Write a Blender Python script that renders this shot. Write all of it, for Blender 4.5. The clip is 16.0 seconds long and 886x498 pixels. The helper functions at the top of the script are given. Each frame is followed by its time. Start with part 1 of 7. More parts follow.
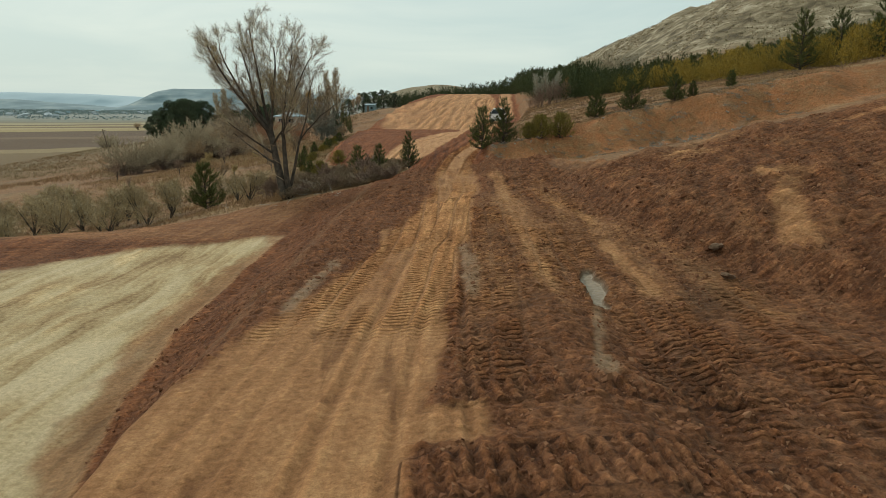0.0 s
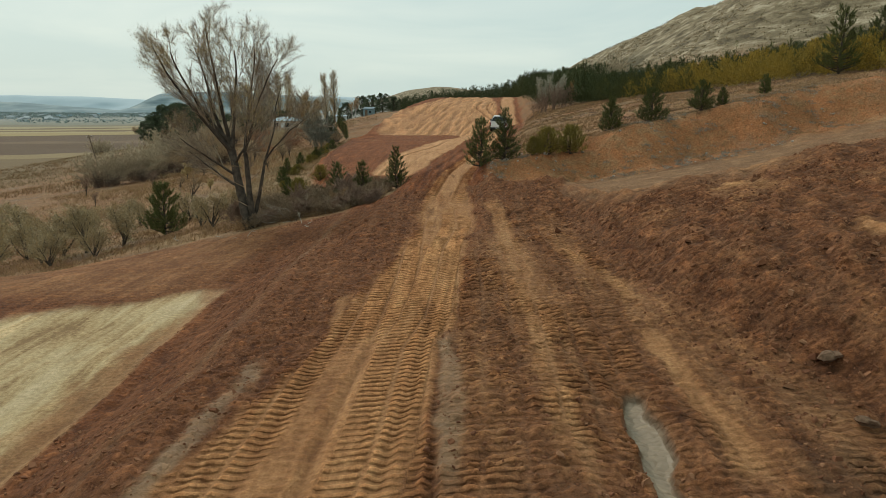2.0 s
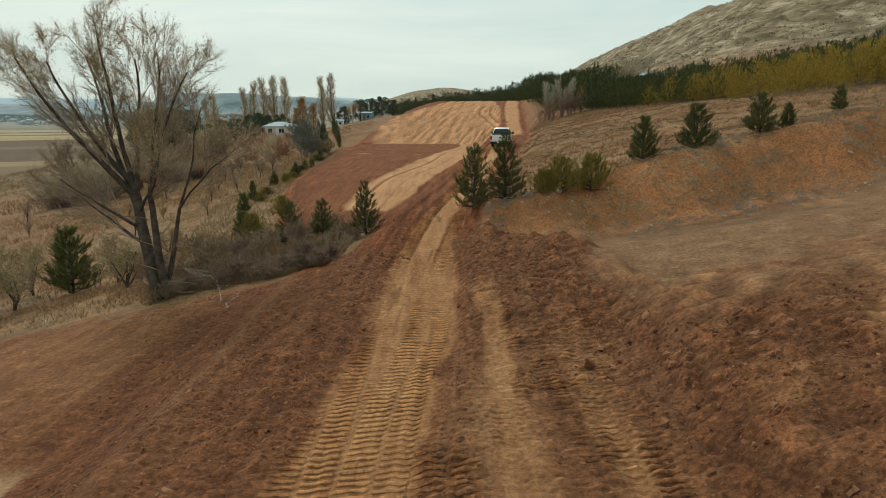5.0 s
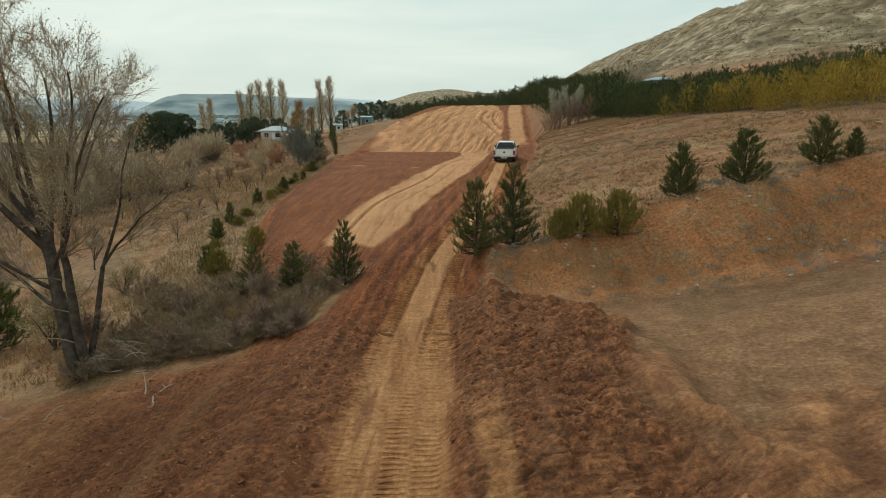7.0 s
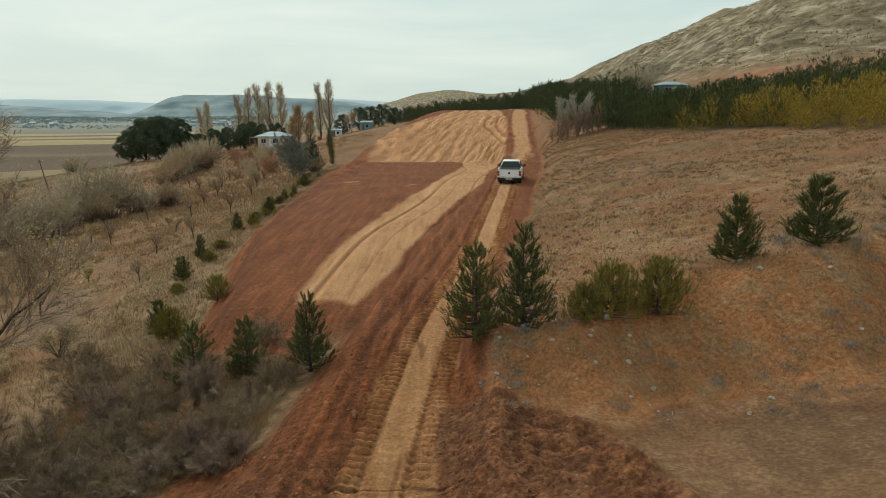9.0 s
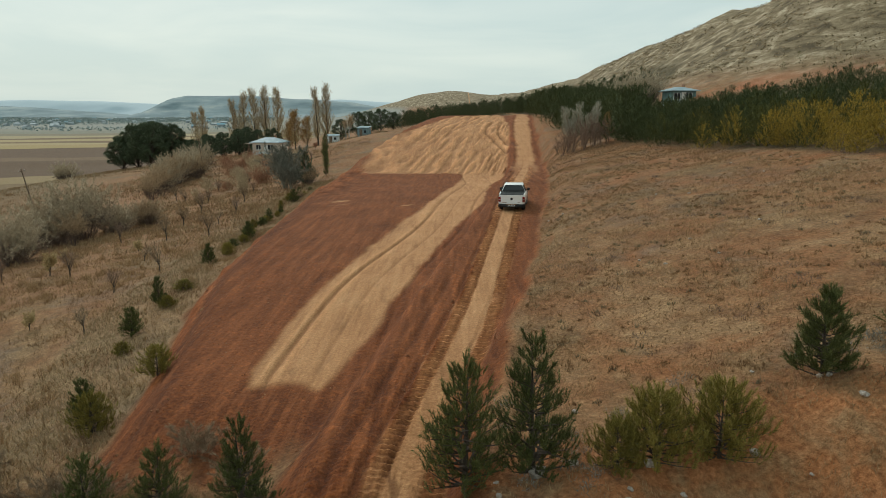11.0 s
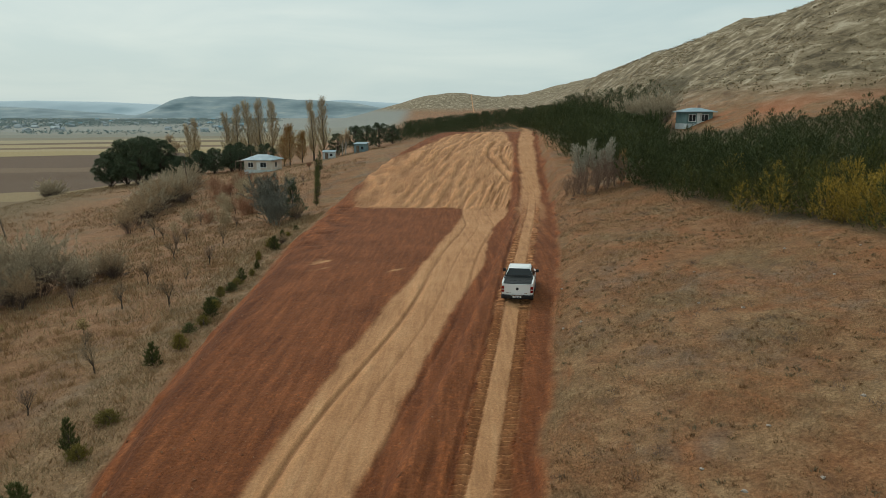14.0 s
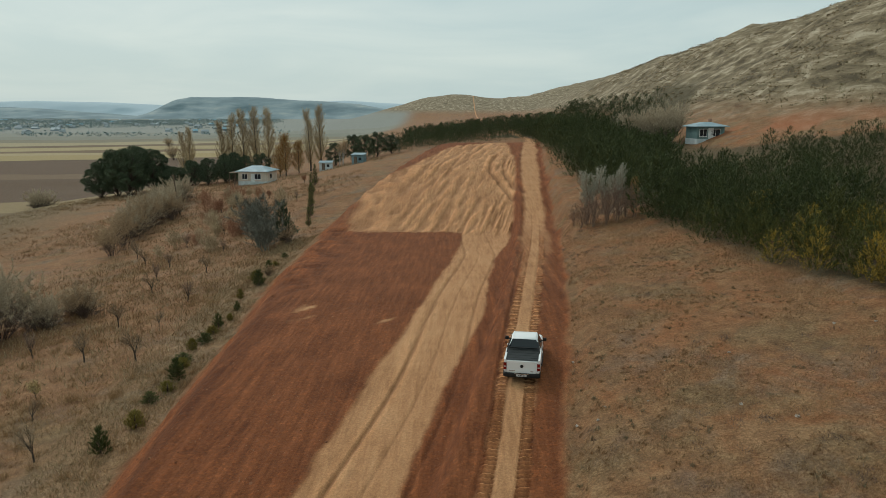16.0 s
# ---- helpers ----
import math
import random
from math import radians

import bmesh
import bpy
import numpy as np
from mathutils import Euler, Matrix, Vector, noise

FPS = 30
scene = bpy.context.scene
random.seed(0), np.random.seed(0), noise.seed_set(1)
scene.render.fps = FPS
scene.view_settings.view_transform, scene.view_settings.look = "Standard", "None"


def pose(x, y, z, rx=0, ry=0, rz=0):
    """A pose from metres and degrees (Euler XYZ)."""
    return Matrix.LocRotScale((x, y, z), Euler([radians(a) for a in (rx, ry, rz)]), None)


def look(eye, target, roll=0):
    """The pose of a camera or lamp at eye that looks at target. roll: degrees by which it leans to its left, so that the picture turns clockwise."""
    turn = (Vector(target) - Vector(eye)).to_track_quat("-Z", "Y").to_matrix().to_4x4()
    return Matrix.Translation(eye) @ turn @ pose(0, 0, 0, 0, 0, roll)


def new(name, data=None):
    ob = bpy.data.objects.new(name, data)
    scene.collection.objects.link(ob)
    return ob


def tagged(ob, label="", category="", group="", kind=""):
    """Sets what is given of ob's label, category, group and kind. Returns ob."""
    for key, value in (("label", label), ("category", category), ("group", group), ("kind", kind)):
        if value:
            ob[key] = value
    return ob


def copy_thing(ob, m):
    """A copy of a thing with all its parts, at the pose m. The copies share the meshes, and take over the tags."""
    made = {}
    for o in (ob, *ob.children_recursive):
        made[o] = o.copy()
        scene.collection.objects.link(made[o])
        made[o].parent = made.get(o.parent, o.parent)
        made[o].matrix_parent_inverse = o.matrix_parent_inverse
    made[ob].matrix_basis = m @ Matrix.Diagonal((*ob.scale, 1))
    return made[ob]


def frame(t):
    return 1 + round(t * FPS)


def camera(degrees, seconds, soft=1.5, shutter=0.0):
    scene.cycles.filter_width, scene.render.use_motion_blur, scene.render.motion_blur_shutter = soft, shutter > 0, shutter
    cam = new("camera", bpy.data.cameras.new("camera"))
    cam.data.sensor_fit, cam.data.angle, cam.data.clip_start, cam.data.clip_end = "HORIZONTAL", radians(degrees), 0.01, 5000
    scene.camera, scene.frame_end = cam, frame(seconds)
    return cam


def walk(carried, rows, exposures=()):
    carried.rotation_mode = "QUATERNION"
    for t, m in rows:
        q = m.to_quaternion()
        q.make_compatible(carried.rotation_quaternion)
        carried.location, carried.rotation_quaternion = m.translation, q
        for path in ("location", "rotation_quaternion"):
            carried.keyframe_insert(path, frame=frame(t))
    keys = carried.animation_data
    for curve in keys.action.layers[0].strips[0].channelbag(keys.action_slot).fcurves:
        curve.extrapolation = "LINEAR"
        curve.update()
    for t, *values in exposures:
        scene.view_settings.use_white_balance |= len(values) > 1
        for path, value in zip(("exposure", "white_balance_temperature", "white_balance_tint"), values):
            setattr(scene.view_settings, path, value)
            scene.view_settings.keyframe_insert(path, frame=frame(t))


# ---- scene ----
cam = camera(65.49, 16.0, soft=0.8, shutter=0.1)
# seconds, place in metres, tilt, roll, heading in degrees
PATH = [
    (0.0, 0.001, 0.001, 3.106, 78.400, -0.263, 0.072),
    (0.5, 0.185, 1.690, 3.254, 78.414, -0.138, 0.186),
    (1.0, 0.307, 3.353, 3.439, 78.437, -0.102, 0.219),
    (1.5, 0.450, 4.989, 3.554, 78.491, -0.120, 0.215),
    (2.0, 0.615, 6.644, 3.687, 78.551, -0.124, 0.253),
    (2.5, 0.788, 8.271, 3.826, 78.605, -0.075, 0.323),
    (3.0, 1.025, 10.003, 4.050, 78.613, -0.035, 0.437),
    (3.5, 1.220, 11.692, 4.234, 78.591, 0.017, 0.525),
    (4.0, 1.411, 13.519, 4.431, 78.564, 0.082, 0.606),
    (6.5, 1.774, 21.244, 5.420, 78.674, 0.038, 0.737),
    (7.0, 1.833, 22.807, 5.730, 78.685, -0.045, 0.807),
    (7.5, 1.908, 24.323, 6.034, 78.682, -0.074, 0.865),
    (8.0, 1.969, 25.946, 6.372, 78.703, -0.051, 0.924),
    (8.5, 2.067, 27.467, 6.682, 78.737, 0.036, 0.997),
    (9.0, 2.149, 29.008, 7.020, 78.705, 0.066, 1.086),
    (11.5, 2.646, 36.850, 8.885, 78.746, 0.094, 1.296),
    (12.0, 2.710, 38.526, 9.597, 78.731, 0.088, 1.354),
    (12.5, 2.801, 40.072, 10.303, 78.721, 0.102, 1.392),
    (13.0, 2.887, 41.692, 11.075, 78.740, 0.108, 1.431),
    (13.5, 2.981, 43.221, 11.796, 78.725, 0.126, 1.478),
    (14.0, 3.062, 44.789, 12.574, 78.721, 0.115, 1.511),
    (14.5, 3.105, 46.264, 13.293, 78.713, 0.047, 1.524),
    (15.0, 3.142, 47.876, 13.993, 78.731, 0.007, 1.572),
    (15.5, 3.218, 49.445, 14.544, 78.712, 0.036, 1.582),
    (16.0, 3.354, 51.068, 15.056, 78.751, 0.051, 1.671),
]
walk(cam, [(t, pose(x, y, z, rx, ry, rz)) for t, x, y, z, rx, ry, rz in PATH], [(0.0, -0.02, 6750, 8), (3.0, 0.03, 6800, 9), (7.0, 0.12, 6900, 10), (9.0, 0.08, 6850, 10), (12.0, -0.03, 6650, 10), (14.0, -0.12, 6550, 10), (16.0, -0.17, 6500, 10)])

# ---- light: overcast sky, weak broad sun ----
world = bpy.data.worlds.new("overcast_sky")
scene.world = world
world.use_nodes = True
wn, wl = world.node_tree.nodes, world.node_tree.links
wn.clear()
w_out = wn.new("ShaderNodeOutputWorld")
w_bg = wn.new("ShaderNodeBackground")
w_sky = wn.new("ShaderNodeTexSky")
w_sky.sky_type = "NISHITA"
w_sky.sun_disc = False
w_sky.sun_elevation = radians(42)
w_sky.sun_rotation = radians(-37)
w_sky.dust_density = 3.0
w_gain = wn.new("ShaderNodeVectorMath")
w_gain.operation = "SCALE"
w_gain.inputs["Scale"].default_value = 0.10
w_co = wn.new("ShaderNodeTexCoord")
w_map = wn.new("ShaderNodeMapping")
w_map.inputs["Scale"].default_value = (1.6, 1.6, 9.0)
w_noise = wn.new("ShaderNodeTexNoise")
w_noise.inputs["Scale"].default_value = 2.2
w_noise.inputs["Detail"].default_value = 6
w_noise.inputs["Distortion"].default_value = 0.6
w_ramp = wn.new("ShaderNodeValToRGB")
w_ramp.color_ramp.elements[0].position, w_ramp.color_ramp.elements[0].color = 0.34, (0.56, 0.715, 0.715, 1)
w_ramp.color_ramp.elements[1].position, w_ramp.color_ramp.elements[1].color = 0.72, (0.70, 0.825, 0.79, 1)
w_mix = wn.new("ShaderNodeMixRGB")
w_mix.inputs["Fac"].default_value = 0.88
wl.new(w_co.outputs["Generated"], w_map.inputs["Vector"])
wl.new(w_map.outputs["Vector"], w_noise.inputs["Vector"])
wl.new(w_noise.outputs["Fac"], w_ramp.inputs["Fac"])
wl.new(w_sky.outputs["Color"], w_gain.inputs[0])
wl.new(w_gain.outputs["Vector"], w_mix.inputs["Color1"])
wl.new(w_ramp.outputs["Color"], w_mix.inputs["Color2"])
wl.new(w_mix.outputs["Color"], w_bg.inputs["Color"])
w_bg.inputs["Strength"].default_value = 1.0
wl.new(w_bg.outputs["Background"], w_out.inputs["Surface"])
sun = new("sun", bpy.data.lights.new("sun", "SUN"))
sun.data.energy = 1.5
sun.data.angle = radians(16)
sun.data.color = (1.0, 0.95, 0.88)
sun.matrix_world = look((-45, 60, 62), (0, 0, 0))


# ---- node material helpers ----
def mat_new(name, rough=0.9, metal=0.0):
    m = bpy.data.materials.new(name)
    m.use_nodes = True
    b = m.node_tree.nodes["Principled BSDF"]
    b.inputs["Roughness"].default_value = rough
    b.inputs["Metallic"].default_value = metal
    b.inputs["Specular IOR Level"].default_value = 0.25
    return m, m.node_tree.nodes, m.node_tree.links, b


def n_noise(nt, ln, vec, scale, detail=4.0, rough=0.55, dist=0.0):
    n = nt.new("ShaderNodeTexNoise")
    n.inputs["Scale"].default_value = scale
    n.inputs["Detail"].default_value = detail
    n.inputs["Roughness"].default_value = rough
    n.inputs["Distortion"].default_value = dist
    if vec is not None:
        ln.new(vec, n.inputs["Vector"])
    return n.outputs["Fac"]


def n_ramp(nt, ln, fac, stops):
    r = nt.new("ShaderNodeValToRGB")
    el = r.color_ramp.elements
    while len(el) < len(stops):
        el.new(0.5)
    for e, (p, c) in zip(el, stops):
        e.position = p
        e.color = (*c, 1) if len(c) == 3 else c
    ln.new(fac, r.inputs["Fac"])
    return r.outputs["Color"]


def n_mix(nt, ln, fac, a, b, mode="MIX"):
    m = nt.new("ShaderNodeMixRGB")
    m.blend_type = mode
    for sock, v in (("Fac", fac), ("Color1", a), ("Color2", b)):
        if isinstance(v, (int, float)):
            m.inputs[sock].default_value = v
        elif isinstance(v, tuple):
            m.inputs[sock].default_value = (*v, 1)
        else:
            ln.new(v, m.inputs[sock])
    return m.outputs["Color"]


def n_math(nt, ln, op, a, b=0.0, clamp=False):
    m = nt.new("ShaderNodeMath")
    m.operation, m.use_clamp = op, clamp
    for i, v in enumerate((a, b)):
        if isinstance(v, (int, float)):
            m.inputs[i].default_value = v
        else:
            ln.new(v, m.inputs[i])
    return m.outputs[0]


def n_bump(nt, ln, b, height, strength=0.5, dist=0.02):
    n = nt.new("ShaderNodeBump")
    n.inputs["Strength"].default_value = strength
    n.inputs["Distance"].default_value = dist
    ln.new(height, n.inputs["Height"])
    ln.new(n.outputs["Normal"], b.inputs["Normal"])


def surface(name, dark, light, rough=0.85, metal=0.0, scale=3.0, bump=0.3, dist=0.01, grain=40.0, spread=None):
    """A plain surface with stains at one scale and grain at another."""
    m, nt, ln, b = mat_new(name, rough, metal)
    co = nt.new("ShaderNodeTexCoord").outputs["Object"]
    a = n_noise(nt, ln, co, scale, 6)
    g = n_noise(nt, ln, co, grain, 3)
    c = n_ramp(nt, ln, n_math(nt, ln, "ADD", n_math(nt, ln, "MULTIPLY", a, 0.7), n_math(nt, ln, "MULTIPLY", g, 0.3)), [(0.36, dark), (0.64, light)])
    ln.new(c, b.inputs["Base Color"])
    if bump:
        n_bump(nt, ln, b, g, bump, dist)
    return m


def leafy(name, stops, rough=0.75):
    """Leaves, needles or twigs: each island of its own tone, and every plant of its own."""
    m, nt, ln, b = mat_new(name, rough)
    geo = nt.new("ShaderNodeNewGeometry").outputs["Random Per Island"]
    info = nt.new("ShaderNodeObjectInfo").outputs["Random"]
    co = nt.new("ShaderNodeTexCoord").outputs["Object"]
    n = n_noise(nt, ln, co, 0.35, 3)
    f = n_math(nt, ln, "ADD", n_math(nt, ln, "MULTIPLY", geo, 0.55), n_math(nt, ln, "ADD", n_math(nt, ln, "MULTIPLY", info, 0.15), n_math(nt, ln, "MULTIPLY", n, 0.35)))
    ln.new(n_ramp(nt, ln, f, stops), b.inputs["Base Color"])
    return m


# ---- shape of the land ----
def ss(a, b, v):
    """Smooth step from 0 at a to 1 at b."""
    k = np.clip((v - a) / (b - a), 0.0, 1.0)
    return k * k * (3 - 2 * k)


def mixv(a, b, k):
    return a + (b - a) * k


def curve(v, vs, ws):
    """Smooth line through a few heights or offsets."""
    return sum(np.interp(v + o, vs, ws) for o in (-3.0, -1.0, 1.0, 3.0)) / 4


def road_x(y):
    """Middle of the drive track."""
    return curve(y, (-30, 10, 28, 40, 52, 66, 80, 97, 120, 148, 190, 215, 240), (-1.2, -0.9, -0.2, 0.4, 1.1, 3.2, 5.7, 8.2, 10.9, 13.7, 16.7, 19.0, 21.5))


def road_z(y):
    return curve(y, (-30, 12, 28, 40, 50, 66, 80, 100, 130, 148, 170, 190, 212, 226, 245), (-1.2, -1.12, -1.1, -0.72, -0.4, 0.05, 1.0, 1.7, 0.9, 0.5, 3.2, 5.2, 6.9, 7.5, 6.8))


def bench_z(y):
    """Graded strip beside the drive track."""
    return curve(y, (40, 55, 63, 71, 103, 135, 148, 170, 189, 212, 226, 245), (-1.5, -1.2, -0.95, -0.5, -0.55, -1.4, -1.4, 1.9, 4.8, 6.7, 7.4, 6.8))


def bench_l(y):
    """Outer edge of the graded strip."""
    return curve(y, (40, 55, 72, 88, 104, 123, 150, 160, 172, 190, 205, 220, 235), (-5.0, -8.8, -12.0, -13.6, -14.7, -16.6, -17.2, -16.6, -14.6, -10.5, -7.8, -4.9, 0.0))


def natural(x, y):
    """Hillside as it was: falls to the valley on the one hand, climbs to the hills on the other."""
    xl = (-400, -120, -70, -40, -22, -14, -6, 2)
    left = np.interp(x, xl, (-15, -13.5, -9.5, -5.8, -3.5, -2.3, -1.3, 0.2))
    near = np.interp(x, xl, (-15, -14, -11.5, -8.5, -5.3, -3.5, -1.9, -0.2))
    far = np.interp(x, (-400, -120, -70, -50, -40, -30, -22, -14, -6, 2), (-15, -12, -5.0, -3.3, -1.8, 0.4, 2.2, 3.2, 4.2, 5.2))
    left = mixv(near, left, ss(55, 80, y))
    left = mixv(left, far, ss(140, 230, y))
    xr = (2, 6, 12, 22, 45, 80, 140, 260)
    right = np.interp(x, xr, (0.45, 1.0, 2.65, 4.8, 9.0, 17, 34, 60))
    mid = np.interp(x, xr, (0.0, 0.8, 1.9, 4.6, 8.6, 18, 38, 70))
    rfar = np.interp(x, (2, 6, 12, 22, 45, 66, 80, 90, 102, 114, 124, 150, 212, 300), (5.0, 5.6, 6.4, 7.6, 9.4, 19, 29.5, 37.5, 42.6, 43.6, 45.4, 54.5, 69.5, 88))
    right = mixv(mixv(right, mid, ss(95, 125, y)), rfar, ss(145, 205, y))
    z = mixv(left, right, ss(-3, 4, x))
    # hills far off: the bare ridge, a rounded hill beyond the woods, the ground between
    z = z - np.maximum(z - 6, 0) * 0.72 * ss(680, 1100, y)
    z = z - (z - 6) * ss(300, 900, y) * (1 - ss(60, 200, x)) * (1 - ss(-60, 0, -x)) * 0.5
    z = z + 48 * np.exp(-((x + 62) / 150) ** 2 - ((y - 1500) / 260) ** 2) + 56 * np.exp(-((x - 330) / 220) ** 2 - ((y - 1350) / 240) ** 2)
    return z


def track_off(y):
    """How far the worn wheel way runs beside the middle of the drive track."""
    return curve(y, (38, 43, 47, 52, 58, 64, 69, 74, 83, 94, 112, 150), (0.0, 0.0, 0.2, 0.3, 0.5, 0.6, 0.4, 0.15, -0.25, -0.5, -0.3, 0.0))


def toe(y):
    """Foot of the dug slope."""
    return curve(y, (6, 14, 16, 18, 23, 32, 45), (9.6, 8.7, 8.0, 6.9, 5.6, 5.6, 6.0))


def pit(x, y):
    """Dug ground where the works begin: a muddy floor with a slope up to the hillside, a low loam terrace on the valley side."""
    low = np.interp(x, (-4, -1, 2.3, 3.0, 3.6, 4.3, 9), (-1.28, -1.15, -0.82, -1.0, -1.17, -1.05, -0.92))
    high = np.interp(x, (-4, -1, 2.3, 4.5, 6, 9), (-1.28, -1.15, -0.79, -0.66, -0.5, -0.4))
    floor_z = mixv(low, high, ss(16.5, 22, y))
    u = x - toe(y)
    rise = np.interp(u, (-0.6, 0.0, 0.5, 1.0, 2.0, 3.3, 5.0, 8.0, 24, 54), (0, 0.12, 0.5, 0.78, 1.12, 1.5, 1.8, 2.55, 6.0, 13.5))
    r = floor_z + rise * mixv(1.12, 1.0, ss(16, 24, y))
    r2 = np.interp(x, (-2, 1.6, 3.2, 5.0, 6.2, 7.5, 9.2, 12, 16, 30, 60), (-0.75, -0.6, -0.2, 0.2, 0.22, 0.2, 0.45, 0.95, 1.7, 5.0, 13)) - 0.55 * ss(39.5, 44, y) * ss(3, 5, x)
    r = mixv(r, r2, ss(31, 36, y))
    edge = np.interp(y, (4, 8, 12, 16, 29, 40), (-4.5, -5.1, -5.9, -6.55, -6.85, -6.6))
    bank = mixv(-2.45, -1.28, ss(edge, edge + np.interp(y, (6, 9, 13, 20), (0.7, 1.0, 2.2, 3.0)), x))
    return mixv(bank, r, ss(-3.6, -2.6, x))


def ground(x, y):
    """Height of the ground without its small unevenness."""
    z = natural(x, y)
    front = 47.5 + 0.7 * np.sin(x * 0.9) + 0.05 * np.abs(x - 6)
    p = 1 - ss(front - 2.0, front + 1.4 + 0.8 * ss(5, 8, x), y)
    pl = (1 - ss(27, 44, y)) * ss(-40, -28, x)
    z = mixv(z, pit(x, y), np.where(x > -1.0, p, np.where(x < -3.5, pl, mixv(pl, p, (x + 3.5) / 2.5))))
    c, rz = road_x(y), road_z(y)
    d = x - c
    on = (1 - ss(232, 252, y))
    b = ss(0, 2.0, x - bench_l(y)) * (1 - ss(-3.2, -1.6, d)) * ss(50, 57, y) * on
    z = mixv(z, bench_z(y), b)
    r = ss(-3.4, -1.7, d) * (1 - ss(1.25 + 0.65 * ss(56, 72, y), 2.0 + 2.0 * ss(56, 72, y), d)) * on * ss(28, 37, y)
    return mixv(z, rz, r)


def vnoise(x, y, seed=0):
    """Smooth noise between 0 and 1 on a unit lattice."""
    xi, yi = np.floor(x), np.floor(y)
    fx, fy = x - xi, y - yi
    fx, fy = fx * fx * (3 - 2 * fx), fy * fy * (3 - 2 * fy)

    def h(a, b):
        k = (a.astype(np.int64) * 374761393 + b.astype(np.int64) * 668265263 + seed * 974634777) & 0x7FFFFFFF
        k = ((k ^ (k >> 13)) * 1274126177) & 0x7FFFFFFF
        return ((k ^ (k >> 16)) & 0xFFFF) / 65535.0

    return mixv(mixv(h(xi, yi), h(xi + 1, yi), fx), mixv(h(xi, yi + 1), h(xi + 1, yi + 1), fx), fy)


def fbm(x, y, octaves=4, seed=0):
    s, a, t = 0.0, 1.0, 0.0
    for i in range(octaves):
        s = s + a * vnoise(x * 2 ** i + 17.3 * i, y * 2 ** i - 9.1 * i, seed + i)
        t += a
        a *= 0.5
    return s / t


def band(v, a, b, soft):
    return ss(a - soft, a + soft, v) * (1 - ss(b - soft, b + soft, v))


def wood_edge(y):
    """Where the pine wood begins."""
    return np.interp(y, (40, 58, 75, 88, 100, 115, 130, 150, 200, 245, 300), (34, 31, 28.0, 25.5, 22.5, 22.0, 22.6, 21.2, 21.6, 24.0, 10))


def zones(x, y):
    """How much of each kind of ground lies at a place."""
    d = x - road_x(y)
    wob = (fbm(x * 0.5, y * 0.25, 3, 5) - 0.5)
    fine = (fbm(x * 2.2, y * 0.8, 3, 9) - 0.5)
    works_far = ss(-0.3, 0.3, x - bench_l(y) + wob * 1.6) * (1 - ss(2.15, 2.85, d + wob * 1.2)) * (1 - ss(236, 242, y)) * ss(51, 54, y + wob * 4)
    front = 44.6 + 0.7 * np.sin(x * 0.9) + 0.05 * np.abs(x - 6)
    pit_r = (1 - ss(-0.6, 0.6, y - front + wob * 3.5)) * ss(-5.0, -4.0, x) * (1 - ss(40, 60, x))
    pit_l = (1 - ss(-0.8, 0.8, y - (42.5 + 0.12 * (x + 6)) + wob * 3)) * (1 - ss(-5.0, -4.0, x)) * ss(-24, -22, x + wob * 2 - (y - 30) * 0.2)
    works = np.maximum(works_far, np.maximum(pit_r, pit_l))
    works = np.maximum(works, band(d, -3.2, 2.2, 0.4) * (1 - ss(236, 242, y)))
    # pale loam terrace
    terr = (1 - ss(-0.12, 0.12, x - np.interp(y, (4, 8, 12, 16, 29), (-4.6, -5.2, -6.0, -6.65, -6.95)) + fine * 0.25)) * (1 - ss(-0.5, 0.5, y - np.interp(x, (-16, -14, -11, -8.5, -7, -6), (21.5, 24.5, 27.3, 28.5, 28.9, 28.9)) + wob * 2)) * ss(-26, -22, x)
    # sandy drive track: broad where the works begin, narrow further on
    close = 1 - ss(40, 46, y)
    sl = curve(y, (4, 7, 10, 12.5, 14.6, 17, 19.5, 23.5, 26, 30, 34, 46), (-5.1, -4.9, -4.6, -3.8, -3.2, -2.6, -2.1, -1.8, -1.3, -0.8, -0.4, -0.2))
    sr = np.interp(y, (4, 7, 10.9, 13.4, 16, 20, 22, 26, 30, 34, 39, 46), (-0.6, -0.5, -0.1, 0.1, 0.35, 0.5, 0.9, 1.1, 1.3, 1.8, 1.75, 1.6))
    core = ss(-0.3, 0.3, x - sl + fine * 0.7) * (1 - ss(-0.16, 0.16, x - sr + fine * 0.5))
    core = core * mixv(1.0, 0.34 + 0.8 * fbm(x * 2.0, y * 0.22, 3, 21), ss(12, 16, y + wob * 3) * 0.9)
    core = core * mixv(1.0, 0.72 + 0.45 * fbm(x * 0.7, y * 0.3, 3, 23), 1 - ss(12, 16, y))
    core = np.maximum(core, 0.8 * band(x + fine * 0.3, -0.5, 0.6, 0.10) * band(y + fine * 0.3, 7.9, 9.0, 0.10))
    dt = d - track_off(y)
    drive = np.maximum(band(dt + fine * 0.3, -0.5, 0.5, 0.12), 0.62 * band(dt + fine * 0.5, -0.98, 1.0, 0.15) * (0.55 + 0.8 * fbm(x * 0.8, y * 0.3, 3, 22))) * (0.55 + 0.45 * (0.55 + 0.9 * fbm(x * 0.9, y * 0.12, 3, 21)))
    drive = mixv(drive, core, close)
    # pale streaks left by wheels and by slurry that has dried
    side = band(x + fine * 0.35, np.interp(y, (14, 24, 34, 40), (2.05, 2.35, 2.45, 1.5)), np.interp(y, (14, 24, 34, 40), (2.6, 2.95, 3.1, 2.4)), 0.14) * band(y, 15, 36, 2.5) * (0.42 + 0.5 * fbm(x * 1.5, y * 0.25, 3, 33))
